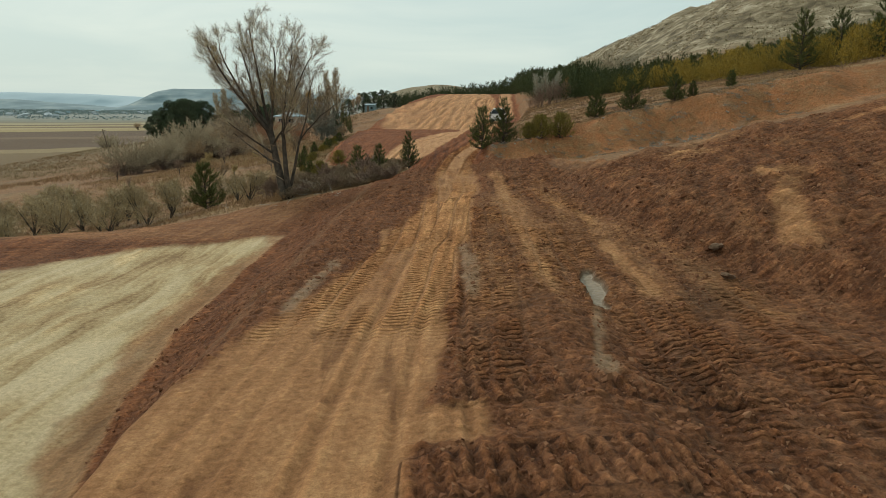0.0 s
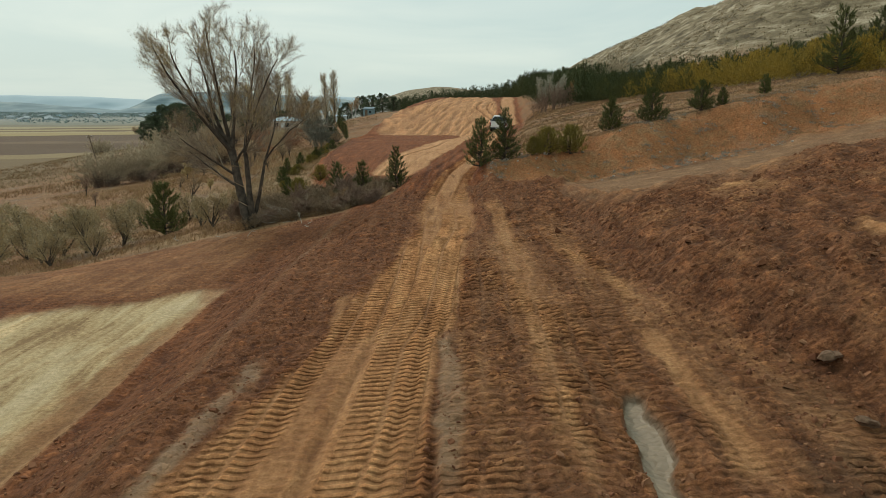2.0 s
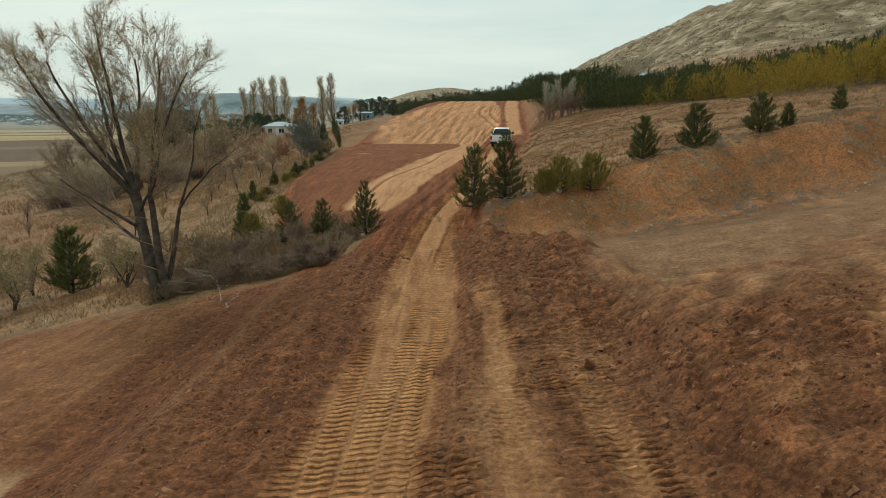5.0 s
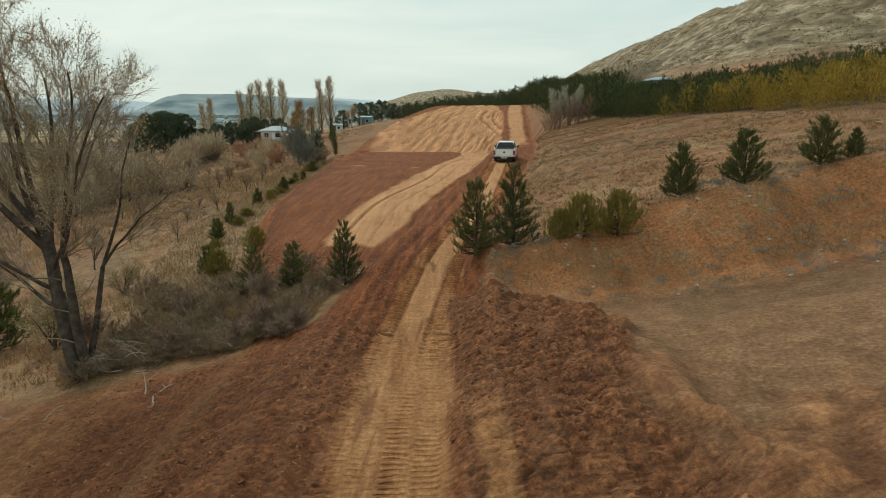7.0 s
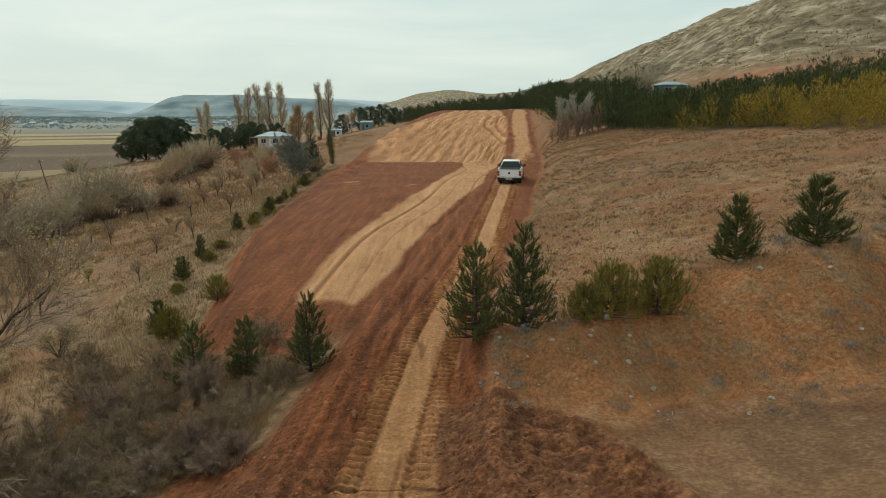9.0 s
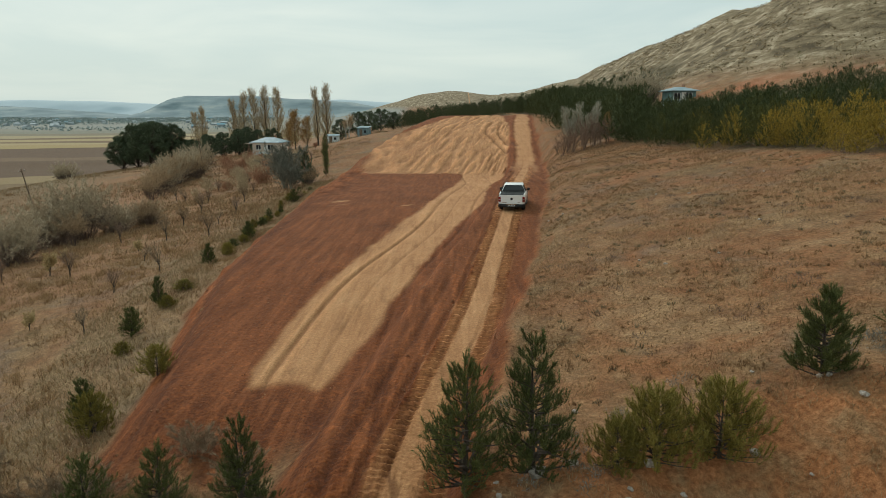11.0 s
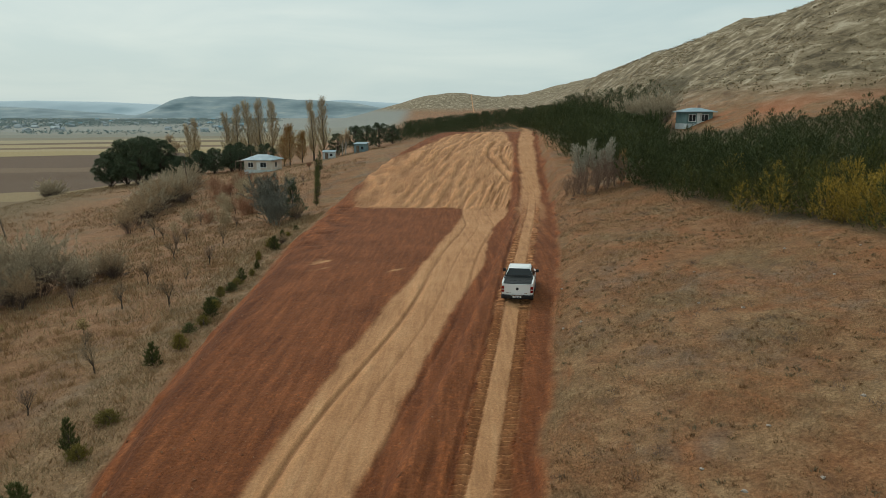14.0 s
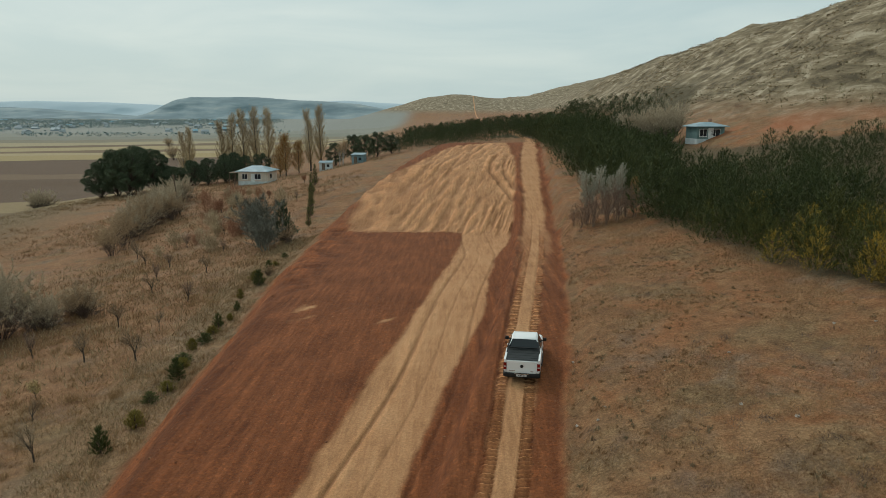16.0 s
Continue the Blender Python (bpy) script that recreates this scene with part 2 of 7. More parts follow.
    side = side + band(x + fine * 0.5 + wob * 0.3, 4.52, 5.0, 0.12) * band(y, 14.9, 20.3, 0.6) * (0.45 + 0.75 * fbm(x * 1.3, y * 0.5, 3, 37))
    side = side + band(x + fine * 0.5, 4.2, 4.55, 0.12) * band(y, 25.4, 28.6, 0.4) * 0.8 + band(x + fine * 0.4 + 0.08 * (y - 23), 4.75, 5.15, 0.12) * band(y, 22.0, 25.0, 0.4) * 0.75
    side = side + band(x - sr + fine * 0.4, -1.85, -1.42, 0.12) * band(y, 13.5, 30, 2) * (0.5 + 0.6 * fbm(x, y * 0.2, 2, 39))
    side = side + band(x + fine * 0.4, -2.05, -1.8, 0.1) * band(y, 20.2, 24.2, 0.6) * 0.75
    # graded sandy strip and the broad sandy face above it
    tl = np.interp(y, (55, 59, 67, 76, 88, 106, 115, 128, 142, 146), (-4.2, -5.0, -4.6, -3.7, -2.3, 0.0, 0.8, 2.5, 3.2, 3.3))
    tr = np.interp(y, (55, 59, 62, 70, 81, 88, 103, 127, 141, 155, 190), (-2.6, -1.8, -1.3, -0.2, 1.3, 2.2, 4.9, 6.9, 9.6, 10.9, 14.0))
    strip = (1 - ss(150, 156, y)) * band(x + wob * 0.5 + fine * 0.25, tl, tr, 0.22) * ss(57.6, 58.6, y + wob * 2 + 0.4 * np.abs(x + 3))
    face = ss(145.2, 146.2, y + fine * 1.5) * ss(-0.5, 0.5, x - np.interp(y, (145, 155, 166, 174, 180, 190, 205, 215, 225, 235), (-12.8, -13.8, -14.0, -13.0, -10.4, -6.0, -2.6, 0.0, 7.5, 13.0)) + wob * 2.0) * (1 - ss(-0.5, 0.5, x - tr + wob)) * (1 - ss(230, 238, y))
    face = face * mixv(0.45 + 0.9 * fbm(x * 0.35, y * 0.14, 4, 41), 1.0, 0.35)
    upper = band(d + wob, -1.7, 1.3, 0.4) * ss(100, 150, y) * (1 - ss(236, 242, y))
    sand = np.clip(np.maximum(np.maximum(drive, strip), np.maximum(np.maximum(face, upper), side)), 0, 1)
    rimside = terr * ss(-0.9, -0.3, x + np.interp(y, (4, 8, 12, 16, 29), (4.6, 5.2, 6.0, 6.65, 6.95)) + fine * 1.2 + wob) * 0.6
    sand = np.maximum(sand * (1 - terr), 0.85 * rimside)
    terr = terr - rimside
    # small pale smears on the red
    smear = band(x, -10, -2, 0.5) * band(y, 101, 106, 0.8) * ss(0.6, 0.75, fbm(x * 0.9 - y * 0.5, y * 0.22, 3, 51))
    smear = smear + ss(0.68, 0.8, fbm(x * 0.5, y * 0.5, 4, 55)) * pit_r * ss(4.5, 8, x) * 0.7
    dust = pit_r * ss(-0.3, 0.3, x - sr) * (1 - ss(-0.8, 0.0, x - toe(y))) * ss(11, 16, y) * (1 - ss(29, 34, y + wob * 3))
    smear = smear + dust * np.clip(0.10 + 0.65 * (fbm(x * 1.6, y * 0.12, 3, 58) - 0.3), 0.0, 0.42)
    smear = smear + pit_r * ss(0.4, 1.2, x - toe(y)) * ss(0.56, 0.66, fbm((x - 0.45 * y) * 1.1, (x + y) * 0.35, 4, 59)) * 0.2 * (1 - ss(30, 34, y))
    smear = smear + pit_l * ss(6.5, 8.5, -x) * ss(27.5, 30, y) * (0.12 + 0.45 * fbm(x * 0.5, y * 0.5, 4, 60))
    smear = smear + band(x - (y - 18) * 0.33 + fine * 0.6, 8.85, 9.6, 0.2) * band(y + fine, 16.2, 20.3, 0.5) * (0.35 + 0.7 * fbm(x, y, 3, 57))
    sand = np.clip(np.maximum(sand, smear), 0, 1)
    mud = pit_r * ss(-0.5, 0.5, x - mixv(road_x(y) + 0.9, sr, close) + fine * 0.5) * (1 - ss(5.6, 6.6, x + wob * 3) * ss(29, 34, y + wob * 5))
    mud = np.maximum(mud, 0.75 * pit_r * (1 - ss(-0.4, 0.4, x - sl + fine * 0.6)) * close)
    loam = pit_r * ss(5.6, 6.6, x + wob * 3) * ss(29, 34, y + wob * 5) * (0.62 + 0.38 * ss(0.40, 0.52, fbm(x * 0.18, y * 0.35, 3, 61)))
    px = np.interp(y, (9.8, 12.4, 13.4, 14.5, 15.8, 17.5), (2.45, 3.05, 3.15, 3.38, 3.68, 3.76))
    pw = np.interp(y, (9.8, 10.6, 11.2, 12.2, 14.2, 15.2, 16.5, 17.5), (0.2, 0.3, 0.06, 0.10, 0.13, 0.2, 0.2, 0.12))
    pool = band(x + fine * 0.6, px - pw - 0.06, px + pw + 0.06, 0.04) * band(y, 14.1, 17.5, 0.15)
    wet = band(x + fine * 0.7, px - pw, px + pw, 0.08) * band(y, 9.8, 14.4, 0.3) + band(x + fine * 0.4, 0.52, 0.82, 0.08) * band(y, 14.6, 20.4, 0.8) + band(x + fine * 0.5 - 0.03 * (y - 17), -3.38, -3.05, 0.10) * band(y, 14.4, 19.6, 0.6)
    wet = np.clip(wet, 0, 1) * (0.25 + 0.9 * fbm(x * 2.0, y * 0.7, 4, 73)) * (1 - pool)
    # shaded wet ground at the slope foot and dark loam, put into the colour
    dark_patch = pit_r * ss(0.40, 0.62, fbm(x * 0.5 + 3, y * 0.35, 4, 77)) * band(x - 0.33 * (y - 10), 3.3, 5.0, 0.7) * band(y, 7, 17.5, 1.5)
    dark_patch = np.maximum(dark_patch, 0.55 * band(x + 1.5 * wob, 8.2, 16, 0.4) * band(y + 2.5 * wob - 0.08 * (x - 10), 41.0, 44.6, 0.4))
    return dict(sr=sr, dt=dt, works=works, sand=sand, terr=terr, mud=mud, loam=loam, pool=pool, wet=wet, d=d, pitl=pit_l, dark_patch=dark_patch, sl=sl)


def small_relief(x, y, z):
    """Ruts, tread marks, clods and the unevenness of the soil."""
    d = z["d"]
    r = (fbm(x * 0.35, y * 0.35, 4, 101) - 0.5) * 0.28 * (1 - 0.7 * z["sand"]) * (1 - 0.6 * z["works"] * ss(50, 60, y))
    clod = np.abs(fbm(x * 2.4, y * 2.4, 3, 111) - 0.5) * 2
    rag = np.abs(fbm(x * 4.2, y * 4.2, 2, 115) - 0.5) * 2
    chip = np.abs(fbm(x * 8.5, y * 9.5, 2, 116) - 0.5) * 2
    slope = ss(-0.6, 0.8, x - toe(y)) * (1 - ss(33, 38, y)) * z["works"]
    r = r + z["mud"] * (clod * 0.025 + rag * 0.03 + chip * 0.035 + (fbm(x * 0.9, y * 0.4, 3, 113) - 0.5) * 0.12)
    scrape = fbm((x - 0.45 * y) * 1.5, (x + y) * 0.3, 3, 112) - 0.5
    r = r + slope * (scrape * 0.34 + np.abs(fbm(x * 1.1, y * 1.0, 4, 109) - 0.5) * 0.34 + chip * 0.05)
    r = r + z["terr"] * ((fbm((x + 0.12 * y) * 2.2, y * 0.12, 3, 114) - 0.5) * 0.05 + chip * 0.01)
    scree = np.maximum(z["works"] - z["sand"] - z["terr"] - z["loam"], 0)
    furrow = np.abs(((x * 1.15 + 0.5 * fbm(x * 0.5, y * 0.12, 2, 117)) % 1.0) - 0.5) - 0.25
    r = r + scree * (clod * mixv(0.09, 0.02, ss(45, 60, y)) + rag * 0.05 * (1 - ss(45, 60, y)) + furrow * 0.16 * ss(46, 58, y) * ss(0.4, 0.6, fbm(x * 0.3, y * 0.05, 2, 119)))
    # tread marks: bars across, pressed into belts that run along the way
    ph = y + 0.05 * np.abs(((d * 1.7) % 1.0) - 0.5) + 0.30 * fbm(x * 0.35, y * 0.22, 2, 121) + 0.05 * (fbm(x * 3, y * 3, 2, 123) - 0.5)
    bars = ss(0.16, 0.34, np.abs(((ph / 0.31) % 1.0) - 0.5)) - 0.5
    dt = z["dt"]
    belts = (band(dt, -1.02, -0.46, 0.05) + band(dt, 0.44, 1.0, 0.05)) * ss(38, 43, y)
    gap = 0.35 + 0.65 * ss(0.30, 0.52, fbm(d * 1.1 + 40, y * 0.30, 4, 131) + 0.10 * band(y, 37, 110, 3))
    tread = belts * gap * band(y, 5, 130, 2)
    z["tread_far"], z["phase_far"] = np.minimum(1.6 * tread, 1.3), ph / 0.31
    r = r + tread * (bars * mixv(0.10, 0.13, ss(45, 60, y)) - 0.02)
    # crawler treads side by side over the floor of the works: each belt with a beat of its own
    lane = (x - 0.035 * (y - 20) + 0.22 * np.sin(y * 0.17 + 1.0)) / 0.60
    k = np.floor(lane)
    beat = vnoise(k * 7.31, k * 0 + 0.5, 126) * 3.0
    bent = 0.10 * (fbm(x * 0.8, y * 0.5, 2, 125) - 0.5) + 0.035 * (fbm(x * 4, y * 4, 2, 124) - 0.5) + 0.10 * (lane - k - 0.5) * (vnoise(k * 3.7, y * 0.1, 128) - 0.5)
    step = 0.205
    seam = band(lane - k, 0.07, 0.93, 0.05)
    worn = ss(0.36, 0.56, fbm(lane * 0.45 + 20, y * 0.16, 4, 127)) * ss(0.12, 0.40, vnoise(k * 9.7, y * 0.05 + k, 132))
    worn = worn * mixv(1.0, ss(0.40, 0.58, fbm(x * 1.3, y * 0.9, 3, 122)), 0.75 * z["mud"])
    where = ss(-0.1, 0.5, x - z["sl"] + 0.3) * (1 - ss(-0.9, -0.2, x - toe(y))) * ss(11.0, 14.0, y + 4.5 * ss(-0.2, 0.8, x - 0.1) + 2 * (vnoise(x, y * 0.6, 134) - 0.5)) * (1 - ss(40, 45, y)) * (1 - z["pool"]) * (1 - 0.75 * np.clip(z["wet"], 0, 1))
    where = where * (1 - 0.85 * ss(32, 36, y) * ss(2.2, 3.0, x))
    own = (x - z["sr"] + 1.36) / 0.62
    on = band(own, 0.02, 1.98, 0.03) * band(y, 13.0, 36.5, 1.5)
    seam = mixv(seam, band(own - np.floor(own), 0.06, 0.94, 0.05), on)
    worn = mixv(worn, 0.45 + 0.6 * ss(0.30, 0.5, fbm(own * 0.8, y * 0.2, 3, 138)), on)
    beat = np.where(on > 0.5, np.floor(own) * 0.4, beat)
    saw = ((y + beat * step + bent) / step) % 1.0
    cleat = ss(0.0, 0.22, saw) * (1 - ss(0.34, 0.62, saw)) - 0.35
    r = r + where * seam * mixv(0.15, 1.0, worn) * cleat * mixv(0.055, 0.075, z["mud"])
    z["tread"] = where * seam * mixv(0.12, 1.0, worn)
    z["phase"] = (y + beat * step + bent) / step
    r = r - where * 0.02 * np.exp(-((lane - k - np.round(lane - k)) / 0.05) ** 2) * vnoise(k * 5.1, y * 0.4, 130)
    # broad track of a digger that turned across the way
    for y0, w, xa, xz, lean in ((7.05, 0.52, -0.4, 4.6, -0.02), (9.35, 0.36, 0.1, 4.2, 0.03)):
        q = y - y0 - lean * (x - 2) - 0.10 * np.sin(x * 0.9)
        cross = band(q, -w, w, 0.06) * band(x, xa, xz, 0.4)
        sx = ((x + 0.12 * q + 0.06 * (vnoise(x * 2, y * 2, 136) - 0.5)) / 0.235) % 1.0
        z["phase"] = np.where(cross > 0.3, (x + 0.12 * q) / 0.235, z["phase"])
        z["tread"] = np.where(cross > 0.3, 0.6 * cross, z["tread"])
        r = r + cross * ((ss(0.0, 0.2, sx) * (1 - ss(0.45, 0.75, sx)) - 0.4) * 0.08 + chip * 0.03)
    # ruts
    wig = 0.22 * np.sin(y * 0.13) + 0.3 * (fbm(y * 0.12 + 7, y * 0 + 3.3, 2, 141) - 0.5)
    for o, w, a, k, b in ((-0.5, 0.07, 40, 0.04, 150), (0.46, 0.07, 40, 0.04, 150), (-1.12, 0.10, 40, 0.07, 120), (-1.9, 0.12, 40, 0.06, 70)):
        r = r - k * np.exp(-((dt + 0.4 * wig - o) / w) ** 2) * band(y, a, b, 3)
        r = r + 0.5 * k * np.exp(-((np.abs(dt + 0.4 * wig - o) - 2.2 * w) / (0.8 * w)) ** 2) * band(y, a, b, 3)
    for o, w, k in ((-1.3, 0.12, 0.16), (0.35, 0.1, 0.05), (2.2, 0.14, 0.08)):
        m = np.interp(y, (59, 70, 88, 106, 130), (-3.0, -1.9, 0.3, 2.6, 4.6)) + 0.35 * np.sin(y * 0.16) + o
        r = r - k * np.exp(-((x - m) / w) ** 2) * band(y, 58, 145, 2)
    up = (fbm((x - 0.15 * y) * 1.7, y * 0.06, 3, 151) - 0.5) * 0.6 * ss(0.35, 0.6, fbm(x * 0.15, y * 0.06, 2, 152)) * 1.5 + (fbm((x - 0.18 * y) * 1.2, y * 0.16, 3, 153) - 0.5) * 0.55
    r = r + up * z["sand"] * band(y, 144, 236, 3) * (d < -1.8)
    for xs in ((11.8, 10.4, 8.6, 8.9, 10.8), (13.3, 12.3, 11.2, 11.6, 13.2)):
        r = r - 0.45 * np.exp(-((x - np.interp(y, (163, 172, 183, 192, 203), xs)) / 0.55) ** 2) * band(y, 163, 204, 3)
    rub = np.exp(-((x - bench_l(y) - 2.5) / 2.2) ** 2) * band(y, 112, 150, 5)
    r = r + rub * ((fbm(x * 0.9, y * 0.5, 3, 157) - 0.42) * 0.9)
    bk = band(y - 0.05 * np.abs(x - 6), 44.6, 50.5, 0.8) * band(x, 2.4, 34, 0.8)
    r = r + bk * ((fbm(x * 1.3, y * 0.5, 4, 155) - 0.5) * 0.45 + rag * 0.05)
    # wheel ruts that fan out over the sandy floor
    for xs, w, k in (((-1.9, -1.5, -1.0, -0.3), 0.10, 0.07), ((-3.0, -2.5, -1.75, -0.9), 0.13, 0.05), ((-0.75, -0.55, 0.2, 0.9), 0.09, 0.06), ((-3.9, -3.2, -2.6, -1.5), 0.10, 0.04), ((0.3, 0.42, 0.5, 1.2), 0.07, 0.08)):
        m = curve(y, (6, 12, 20, 34), xs) + 0.12 * (fbm(y * 0.4, y * 0 + xs[0], 2, 143) - 0.5)
        r = r + k * (0.6 * np.exp(-((np.abs(x - m) - 1.8 * w) / (0.7 * w)) ** 2) - np.exp(-((x - m) / w) ** 2)) * band(y, 4, 33, 3) * (0.6 - 0.4 * ss(16, 24, y))
    # rims: soil pushed to the edges
    rim = np.exp(-((x - bench_l(y) - 0.5) / 0.5) ** 2) * band(y, 58, 160, 4) * (0.2 + 0.5 * vnoise(x * 1.1, y * 0.8, 161))
    rim = rim + np.exp(-((x - np.interp(y, (4, 8, 12, 16, 29), (-4.5, -5.1, -5.9, -6.5, -6.8))) / 0.2) ** 2) * (1 - ss(26, 30, y)) * 0.08
    rim = rim + np.exp(-((d - 2.5) / 0.35) ** 2) * band(y, 40, 200, 4) * 0.28 * vnoise(x * 1.5, y * 0.9, 163)
    rim = rim + np.exp(-((d + 2.5) / 0.5) ** 2) * band(y, 52, 150, 4) * 0.30 * vnoise(x * 1.3, y * 0.7, 165)
    r = r + rim
    # heap where the mud ends at the smoother dug ground
    mound = z["mud"] * band(y, 33.5, 46, 1.5) * band(x, 2.3, 6.6, 0.5)
    r = r + mound * (np.abs(fbm(x * 1.6, y * 1.6, 4, 175) - 0.5) * 0.34 + rag * 0.05 + chip * 0.05)
    heap = np.exp(-((x - 6.1 + (y - 40) * 0.06 + (fbm(x * 0.4, y * 0.3, 3, 173) - 0.5) * 4.5) / 0.5) ** 2) * band(y, 31, 45, 1.5) * (0.10 + 0.22 * vnoise(x * 2, y * 1.1, 171))
    r = r + heap
    r = r * (1 - z["pool"]) - z["pool"] * 0.03
    z["phase"] = np.where(y > 42, z["phase_far"], z["phase"])
    z["tread"] = np.where(y > 42, z["tread_far"], z["tread"])
    rock = ((fbm(x * 0.03, y * 0.03, 5, 181) - 0.5) * 4 + (fbm(x * 0.16, y * 0.13, 3, 183) - 0.5) * 2.2) * ss(50, 130, x) * ss(120, 220, y)
    gully = np.abs(fbm(x * 0.012 + y * 0.004, y * 0.006, 4, 185) - 0.5) * ss(90, 240, x) * 6
    ribs = (np.abs(fbm(x * 0.022 + 5, y * 0.055, 4, 189) - 0.5) - 0.12) * 9 * ss(66, 110, x) * ss(150, 230, y) + (fbm(x * 0.06, y * 0.10, 4, 190) - 0.5) * 3.0 * ss(66, 100, x) * ss(150, 220, y)
    return r + rock - gully - ribs + (fbm(x * 0.02, y * 0.02, 4, 187) - 0.5) * 2.0 * ss(40, 120, -x)


def height(x, y):
    """Height of the finished ground at one place."""
    x, y = np.array([float(x)]), np.array([float(y)])
    return float((ground(x, y) + small_relief(x, y, zones(x, y)))[0])


def mesh_from(name, verts, faces, material=None, smooth=False):
    """A mesh from arrays of corners and faces (all triangles or all quads)."""
    me = bpy.data.meshes.new(name)
    v = np.asarray(verts, np.float32).reshape(-1, 3)
    f = np.asarray(faces, np.int32)
    k = f.shape[1]
    me.vertices.add(len(v))
    me.vertices.foreach_set("co", v.ravel())
    me.loops.add(f.size)
    me.loops.foreach_set("vertex_index", f.ravel())
    me.polygons.add(len(f))
    me.polygons.foreach_set("loop_start", np.arange(0, f.size, k, dtype=np.int32))
    me.polygons.foreach_set("use_smooth", np.full(len(f), smooth))
    if material:
        me.materials.append(material)
    me.update(calc_edges=True)
    return me


def grow(start, step, ratio, end):
    out, v = [], start
    while v < end:
        v += step
        step *= ratio
        out.append(v)
    return out


def ground_sheet():
    u = np.arange(-8.0, 10.0, 0.08)
    r1 = np.arange(10.0, 22.0, 0.2)
    l1 = np.arange(-16.0, -8.0, 0.20)
    right = grow(22.0, 0.25, 1.05, 4300)
    left = [-v for v in grow(16.0, 0.25, 1.075, 4300)][::-1]
    us = np.array(left + list(l1) + list(u) + list(r1) + right)
    ys = np.array([-v for v in grow(-4.0, 0.4, 1.2, 900)][::-1] + list(np.arange(4.2, 30, 0.041)) + list(np.arange(30, 52, 0.066)) + list(np.arange(52, 84, 0.125)) + list(np.arange(84, 108, 0.24)) + list(np.arange(108, 150, 0.32)) + list(np.arange(150, 236, 0.55)) + grow(236, 0.5, 1.03, 4600))
    U, Y = np.meshgrid(us, ys)
    near = np.exp(-(np.maximum(np.abs(U - 1) - 8, 0) / 25) ** 2)
    X = U * np.interp(Y, (26, 60), (0.62, 1.0)) + road_x(Y) * near * (1 - ss(240, 400, Y))
    zn = zones(X, Y)
    R = small_relief(X, Y, zn)
    Z = ground(X, Y) + R
    zn["mud"] = np.maximum(zn["mud"], 0.6 * zn["pitl"] * (1 - zn["terr"]))
    n, m = X.shape
    # relief against its surroundings; drives darker hollows and paler crests in the earth colour
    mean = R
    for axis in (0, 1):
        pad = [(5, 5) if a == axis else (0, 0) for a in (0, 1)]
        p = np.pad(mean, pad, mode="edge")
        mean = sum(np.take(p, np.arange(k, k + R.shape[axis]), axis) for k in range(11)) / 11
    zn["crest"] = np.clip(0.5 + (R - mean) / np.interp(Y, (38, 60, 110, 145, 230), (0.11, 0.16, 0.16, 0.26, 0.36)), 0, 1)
    zn["bank"] = band(Y - 0.05 * np.abs(X - 6), 44.6, 49.8, 0.8) * band(X, 2.4, 30, 0.8)
    zn["verge"] = band(X - bench_l(Y) + 3.0 * (fbm(X * 0.2, Y * 0.12, 3, 195) - 0.5), -6.5, 0.4, 1.0) * band(Y, 54, 150, 3)
    i = np.arange(n * m).reshape(n, m)
    quads = np.stack([i[:-1, :-1], i[:-1, 1:], i[1:, 1:], i[1:, :-1]], -1).reshape(-1, 4)
    me = mesh_from("ground", np.stack([X, Y, Z], -1), quads, M_GROUND, True)
    for name, parts in (("kinds", ("sand", "terr", "mud")), ("more", ("works", "pool", "wet")), ("lie", ("crest", "bank", "verge")), ("marks", ("tread", "phase", "dark_patch"))):
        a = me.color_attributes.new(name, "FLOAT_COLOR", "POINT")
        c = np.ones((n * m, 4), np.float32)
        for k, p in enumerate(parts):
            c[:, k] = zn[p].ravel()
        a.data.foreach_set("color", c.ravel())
    a = me.color_attributes.new("loam", "FLOAT_COLOR", "POINT")
    c = np.ones((n * m, 4), np.float32)
    c[:, 0] = zn["loam"].ravel()
    c[:, 1] = (band(X - 58 - (182 - Y) * 0.4 + (fbm(X * 0.1, Y * 0.1, 3, 193) - 0.5) * 9, -10, 1, 1.5) * band(Y, 128, 180, 3) * ss(0.30, 0.45, fbm(X * 0.1, Y * 0.12, 3, 191))).ravel()
    c[:, 2] = (ss(70, 105, -X) * ss(40, 120, Y)).ravel()
    a.data.foreach_set("color", c.ravel())
    a = me.color_attributes.new("floor", "FLOAT_COLOR", "POINT")
    c = np.ones((n * m, 4), np.float32)
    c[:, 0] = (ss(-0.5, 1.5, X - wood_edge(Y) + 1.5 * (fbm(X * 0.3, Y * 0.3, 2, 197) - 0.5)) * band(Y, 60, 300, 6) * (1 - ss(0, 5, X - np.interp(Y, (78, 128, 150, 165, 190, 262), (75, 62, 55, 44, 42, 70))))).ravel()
    c[:, 1] = zn["dark_patch"].ravel()
    a.data.foreach_set("color", c.ravel())
    ob = new("ground", me)
    tagged(ob, "red earthworks, sandy drive track and dry grassland slopes", "ground", kind="structure")
    return ob


